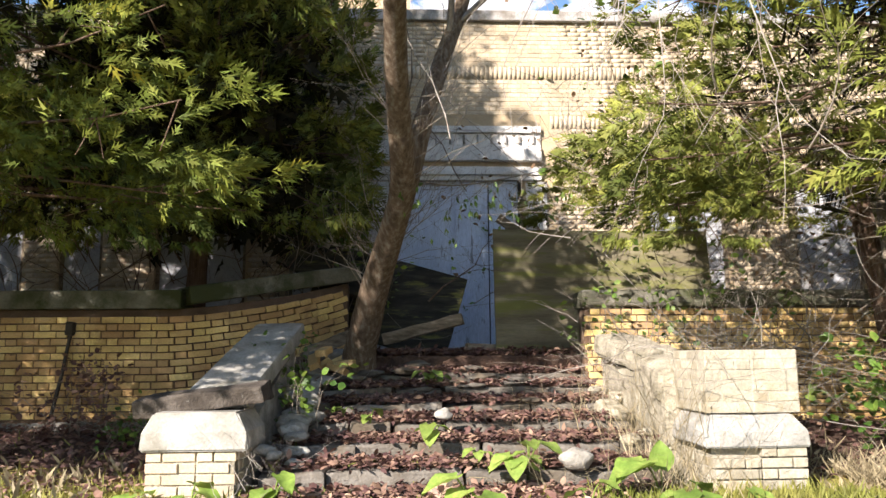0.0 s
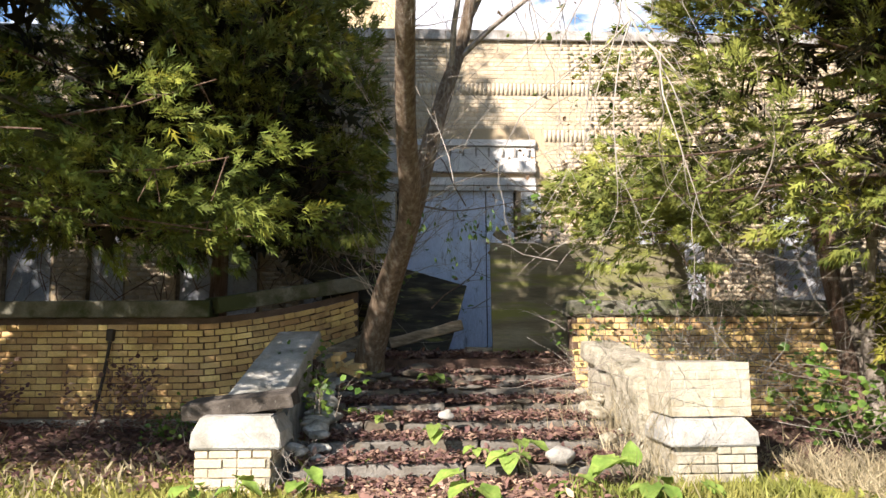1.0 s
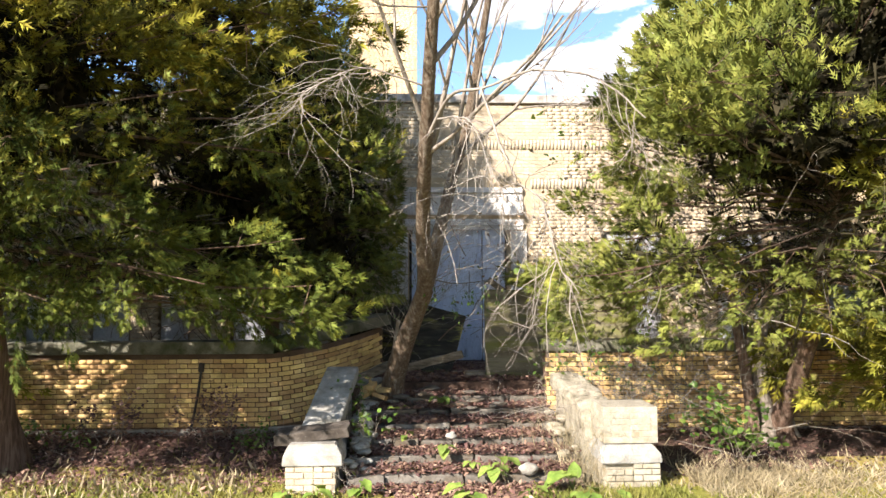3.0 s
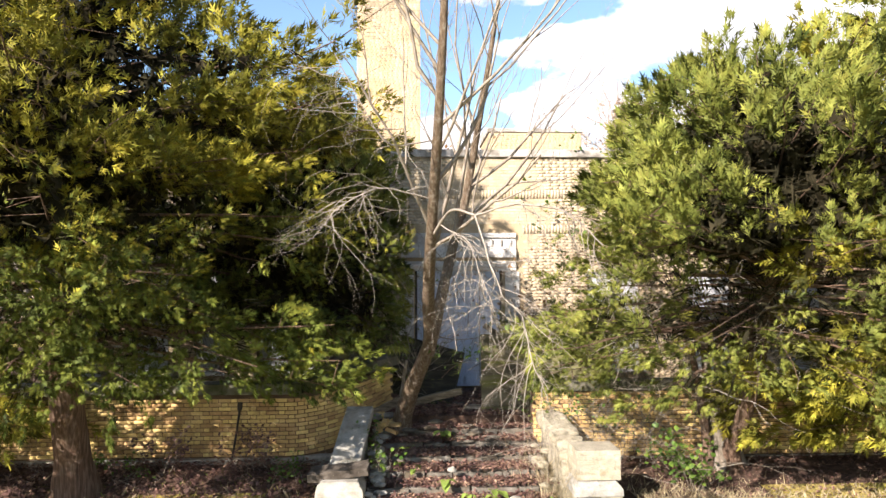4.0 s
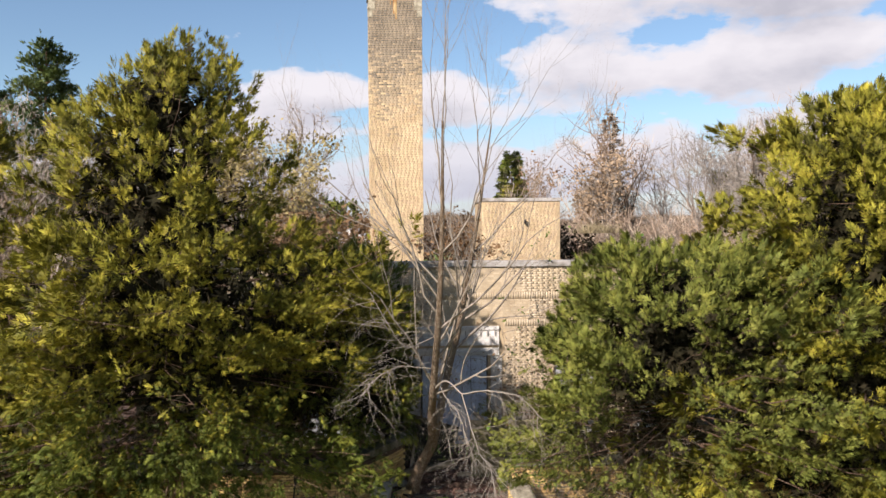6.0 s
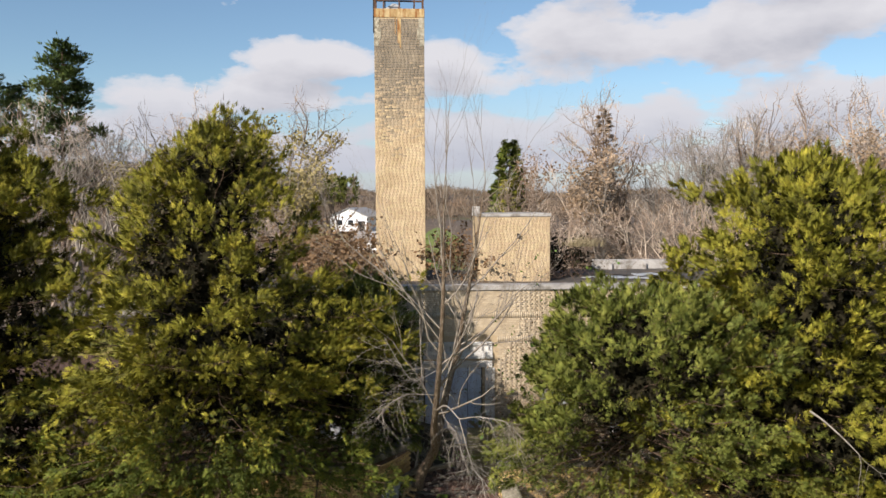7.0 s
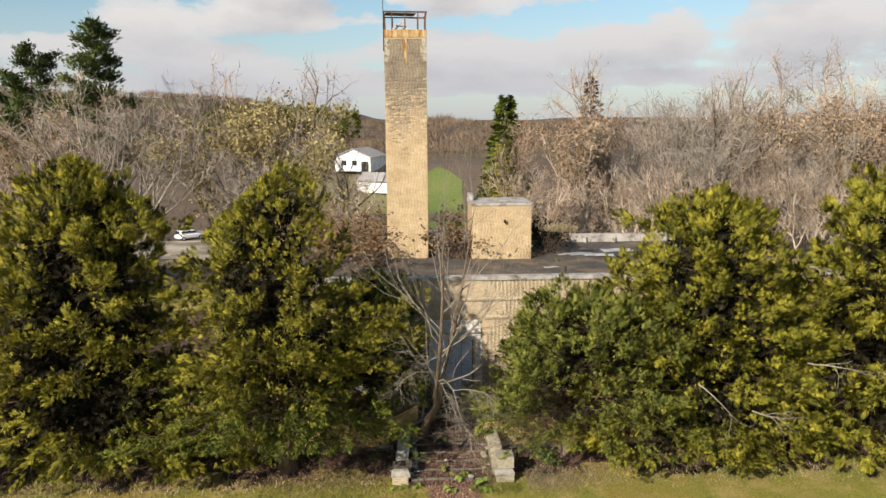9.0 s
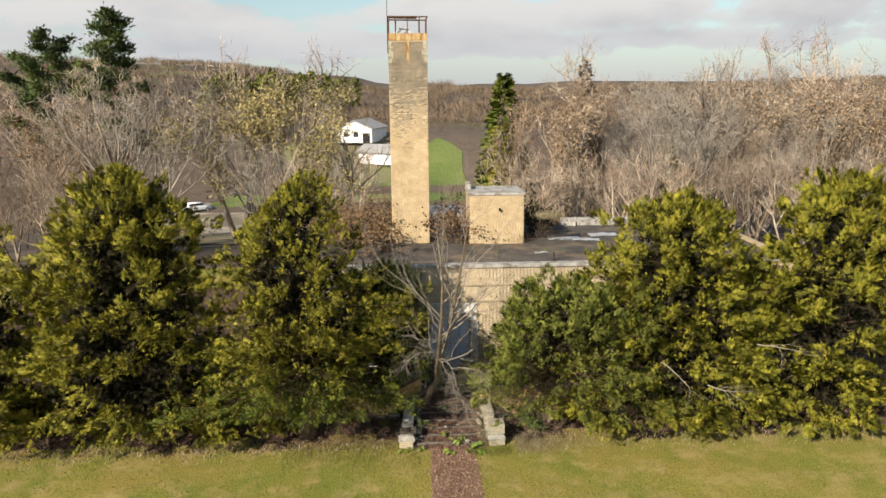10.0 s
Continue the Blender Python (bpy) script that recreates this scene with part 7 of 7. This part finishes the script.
# ---- grass ----
def grass(name, n, spot, high, mat, seed, label, lean=0.5, width=0.006):
    r = np.random.RandomState(seed)
    x, y = spot(r, n)
    v = np.array([(0, -1, 0), (0, 1, 0), (0.55, -0.7, 0.06), (0.55, 0.7, 0.06), (1, 0, 0.22)])
    v[:, 1] *= width / np.mean(high)
    f = np.array([(0, 1, 2), (1, 3, 2), (2, 3, 4)])
    d = np.stack([r.normal(0, lean, len(x)), r.normal(0, lean, len(x)), np.ones(len(x))], -1)
    V, F = scatter(v, f, np.stack([x, y, floor_height(x, y) - 0.01], -1), d, r.uniform(*high, len(x)), r.uniform(0, 6.28, len(x)))
    return tagged(link(name, mesh_of(name, V, F), M[mat]), label, "grass", kind="stuff")


grass("dry_grass", 3400, lambda r, n: (2.95 + abs(r.normal(0, 1.1, n)), 4.9 + r.normal(0, 0.45, n)), (0.06, 0.24), "straw", 1, "long dry straw-coloured grass beside the pier", 0.95, 0.004)
grass("dry_grass", 4200, lambda r, n: (2.6 + 16 * r.rand(n), 5.1 + r.normal(0, 0.5, n)), (0.03, 0.10), "straw", 2, "fringe of dry grass along the edge of the lawn", 0.6, 0.012)
grass("dry_grass", 2500, lambda r, n: (-19 + 17 * r.rand(n), 5.0 + r.normal(0, 0.5, n)), (0.06, 0.18), "straw", 3, "fringe of dry grass along the edge of the lawn", 0.6, 0.012)
grass("green_grass", 1800, lambda r, n: (1.0 + 1.7 * r.rand(n), 4.3 + r.normal(0, 0.2, n)), (0.04, 0.13), "blade", 4, "tufts of green grass before the stair pier", 0.5, 0.006)
grass("green_grass", 5000, lambda r, n: (-6 + 5.2 * r.rand(n), 4.5 + r.normal(0, 0.8, n)), (0.04, 0.11), "blade", 5, "short green grass before the garden wall", 0.6, 0.006)
grass("lawn_grass", 19000, lambda r, n: (-17 + 35 * r.rand(n), 5.3 - 9 * r.rand(n)), (0.04, 0.085), "blade", 6, "short mown grass blades on the lawn", 0.7, 0.012)
grass("dry_grass", 420, lambda r, n: (1.75 + r.normal(0, 0.2, n), 5.6 + r.normal(0, 0.7, n)), (0.1, 0.32), "straw", 7, "dry grass stalks along the stair wall", 0.4, 0.003)

# ---- debris on the roof ----
rng = random.Random(5)
for x, y, w, d, t in ((8.0, 19.6, 1.3, 0.7, 10), (8.9, 19.2, 1.5, 0.6, -12), (7.1, 19.5, 0.6, 0.3, 20), (5.8, 16.0, 0.7, 0.2, 5), (10.2, 20.5, 1.6, 0.8, 3), (-4.4, 24.5, 1.2, 0.6, 15)):
    ob = thing("metal_sheet", (x, y, ROOF + 0.05), "pale grey loose sheet lying on the roof", "sheet", "loose sheets on the roof")
    bm = bmesh.new()
    vs = block(bm, (0, 0, 0), (w, d, 0.02), (0, 0, t), 0.0, 0.0, 1, 4)
    for v in vs:
        v.co.z += 0.05 * noise.noise(v.co * 3)
    part("sheet_body", bm, M["sheet"], ob)
vent = thing("roof_vent", (6.1, 14.2, ROOF), "short dark pipe standing on the roof", "vent pipe")
V, F = tubes([[((0, 0, -0.05), 0.05), ((0, 0, 0.42), 0.05)]], 10)
link("pipe_shaft", mesh_of("pipe_shaft", V, F, True), M["iron"], vent)
tuft = grass("dry_grass", 500, lambda r, n: (6.6 + r.normal(0, 0.35, n), 18.3 + r.normal(0, 0.3, n)), (0.2, 0.5), "straw", 9, "orange tuft of dry grass on the roof", 0.6, 0.012)
tuft.location.z = ROOF + 0.61


# ---- bricks, one by one ----
def brick_shape(length, seed, deep=0.10, high=COURSE - JOINT, mat="brick"):
    """A single brick with worn corners, centred, its face towards -y."""
    r = random.Random(seed)
    bm = bmesh.new()
    bmesh.ops.create_cube(bm, size=1.0)
    bmesh.ops.scale(bm, vec=(length, deep, high), verts=bm.verts[:])
    front = [e for e in bm.edges if all(v.co.y < 0 for v in e.verts)]
    bmesh.ops.bevel(bm, geom=front, offset=0.004, segments=1, affect="EDGES")
    for v in bm.verts:
        v.co += Vector((r.uniform(-1, 1), r.uniform(-1, 1), r.uniform(-1, 1))) * 0.0016
    me = bpy.data.meshes.new("brick")
    bm.to_mesh(me)
    bm.free()
    me.materials.append(M[mat])
    return me


WHOLE = [brick_shape(STRETCH, k) for k in range(4)]
HALF = [brick_shape(HEAD, 10 + k) for k in range(4)]
FRONT_WHOLE = [brick_shape(STRETCH, 40 + k, mat="brick_front") for k in range(3)]
FRONT_HALF = [brick_shape(HEAD, 50 + k, mat="brick_front") for k in range(3)]
PALE_WHOLE = [brick_shape(STRETCH, 20 + k, mat="brick_pale") for k in range(3)]
PALE_HALF = [brick_shape(HEAD, 30 + k, mat="brick_pale") for k in range(3)]


def lay(parent, bricks, y, rng, most, near, warp=None, whole=WHOLE, half=HALF, set_in="brick_set"):
    """The bricks nearest to the given x as objects of their own, the rest as one mesh."""
    order = sorted(range(len(bricks)), key=lambda i: abs(bricks[i][0] - near[0]) + 0.6 * abs(bricks[i][1] - near[1]))
    single = set(order[:most])
    rest = []
    for i, (x, z, length) in enumerate(bricks):
        dy, dz = warp(x) if warp else (0.0, 0.0)
        if i not in single:
            rest.append((x, z, length, dy, dz))
            continue
        shapes, full = (whole, STRETCH) if length > 0.14 else (half, HEAD)
        ob = new("brick", rng.choice(shapes))
        ob.parent = parent
        slope = lean = 0.0
        if warp:
            (y1, z1), (y2, z2) = warp(x - 0.05), warp(x + 0.05)
            slope, lean = math.degrees(math.atan2(z2 - z1, 0.1)), math.degrees(math.atan2(y2 - y1, 0.1))
        loose = 1.2 if warp and x > -2.3 else 0.5
        ob.matrix_local = pose(x, y + dy + 0.05 + rng.uniform(-0.0018, 0.0018) * (3 if loose > 1 else 1), z + dz, rng.uniform(-0.6, 0.6), -slope + rng.uniform(-loose, loose), lean + rng.uniform(-loose, loose))
        ob.scale = (length / full / math.cos(radians(lean)) / math.cos(radians(slope)), 1, 1)
    if rest:
        r = random.Random(2)
        V, F = brick_mesh([b[:3] for b in rest], y, r)
        shift = np.repeat(np.array([(0, b[3], b[4]) for b in rest]), 8, axis=0)
        link("brickwork", mesh_of("brickwork", V + shift, F), M[set_in], parent, kind="stuff")


rng = random.Random(1)
lay(wall_left, flemish(-9.5, -0.70, 0.30, WALL_TOP + 0.001), WALL_Y, rng, 300, (-1.9, 0.9), heave, set_in="brick_garden_set")
lay(wall_right, flemish(1.70, 12.0, 0.22, WALL_TOP + 0.001), WALL_Y, rng, 240, (1.7, 1.1), set_in="brick_garden_set")


def pier_bricks(pier, x0, x1, y0, y1, z0, z1, at, seed, whole=PALE_WHOLE, half=PALE_HALF, lost=None):
    """Bricks on the front and both sides of a pier, as objects of their own."""
    rng = random.Random(seed)
    for row in range(int((z1 - z0) / COURSE + 0.5)):
        z = z1 - (row + 0.5) * COURSE
        x, turn = x0, row % 2
        while x < x1 - 0.03:
            length = min(STRETCH if turn else HEAD, x1 - x)
            if lost and lost(row, x + length / 2):
                x += length + JOINT
                turn ^= 1
                continue
            ob = new("brick", rng.choice(whole if length > 0.14 else half))
            ob.parent = pier
            ob.matrix_local = pose(x + length / 2 - at[0], y0 + 0.05 - at[1] + rng.uniform(-0.003, 0.003), z - at[2], 0, rng.uniform(-0.7, 0.7), rng.uniform(-0.8, 0.8))
            ob.scale = (length / (STRETCH if length > 0.14 else HEAD), 1, 1)
            x += length + JOINT
            turn ^= 1
        for side in (-1, 1):
            y, turn = y0 + 0.115, 1 - row % 2
            while y < y1 - 0.03:
                length = min(STRETCH if turn else HEAD, y1 - y)
                ob = new("brick", rng.choice(whole if length > 0.14 else half))
                ob.parent = pier
                fx = (x1 - 0.05) if side > 0 else (x0 + 0.05)
                ob.matrix_local = pose(fx - at[0], y + length / 2 - at[1], z - at[2], 0, 0, 90 * side)
                ob.scale = (length / (STRETCH if length > 0.14 else HEAD), 1, 1)
                y += length + JOINT
                turn ^= 1


pier_bricks(pier_left, -1.60, -1.06, 4.72, 5.22, -0.05, 0.295, (-1.33, 4.95, 0), 1, FRONT_WHOLE, FRONT_HALF)
pier_bricks(pier_right, 1.91, 2.51, 4.75, 5.3, -0.05, 0.275, (2.2, 5.0, 0), 2, lost=lambda row, x: row == 0 and x < 2.2)
pier_bricks(pier_right, 1.89, 2.50, 4.78, 5.34, 0.48, 0.886, (2.2, 5.0, 0), 3, lost=lambda row, x: row == 5 and x > 2.38)
# bricks broken out of the heaved wall end
for k in range(9):
    ob = new("brick", WHOLE[k % 4])
    ob.matrix_world = pose(-0.72 + rng.uniform(-0.18, 0.16), 7.05 + rng.uniform(-0.35, 0.5), 0.74 + rng.uniform(0, 0.2), rng.uniform(-40, 40), rng.uniform(-35, 35), rng.uniform(0, 180))
    tagged(ob, "loose yellow brick fallen from the wall end", "brick", "loose bricks by the tree")

SOLDIER = (4.23, 4.98)


def front_keep(x, z):
    return not open_at(x, z) and not any(abs(z - s) < 0.11 for s in SOLDIER)


lay(facade, flemish(-7.8, 8.4, 0.95, PARAPET - 0.16, front_keep), FRONT, rng, 280, (1.4, 4.7), None, FRONT_WHOLE, FRONT_HALF, "brick_front_set")
V, F = [], []
n = 0
for s in SOLDIER:
    for x, z in soldiers(-7.8, 8.4, s, lambda x, z: not open_at(x, z - 0.1)):
        V.append(box_arrays(x - 0.0285, x + 0.0285, rng.uniform(-0.003, 0.003), DEEP, z - 0.098, z + 0.098) + (0, FRONT, 0))
        F.append(BOX_F + 8 * n)
        n += 1
link("soldier_course", mesh_of("soldier_course", np.concatenate(V), np.concatenate(F)), M["brick_front_set"], facade, kind="stuff")


def clad(parent, x0, x1, y0, y1, z0, z1, at, sooty=None):
    """Brickwork on the front and the east side of a tower; sooty: the height above which it is blackened."""
    r = random.Random(6)
    faces = [(flemish(x0, x1, z0, z1, jog=0.05), y0, False), (flemish(y0, y1, z0, z1, jog=0.05), x1, True)]
    groups = {"brickwork": [], "greyed_brickwork": [], "sooty_brickwork": []}
    for bricks, plane, side in faces:
        sorted_out = {name: [] for name in groups}
        for x, z, w in bricks:
            black = -9.0 if sooty is None else z - sooty + r.gauss(0, 0.62) + 0.35 * math.sin(x * 4)
            sorted_out["brickwork" if black < -0.7 else "greyed_brickwork" if black < 0.7 else "sooty_brickwork"].append((x, z, w + 0.55 * JOINT))
        for name, some in sorted_out.items():
            if some:
                groups[name].append(brick_mesh(some, plane, r, side=side, deep=FLUSH))
    for name, got in groups.items():
        if not got:
            continue
        V = np.concatenate([g[0] for g in got]) - np.array(at)
        shift = np.cumsum([0] + [len(g[0]) for g in got[:-1]])
        F = np.concatenate([g[1] + s for g, s in zip(got, shift)])
        link(name, mesh_of(name, V, F), M[{"brickwork": "brick_set", "greyed_brickwork": "brick_greyed", "sooty_brickwork": "brick_sooty"}[name]], parent, kind="stuff")


clad(tower, TX0, TX1, TY0, TY1, ROOF - 0.1, 16.14, (-1.02, 20.17, TZ0), 12.4)
clad(house_box, 2.24, 5.25, 18.64, 21.64, ROOF - 0.05, 7.86, (3.745, 20.1, ROOF - 0.1))
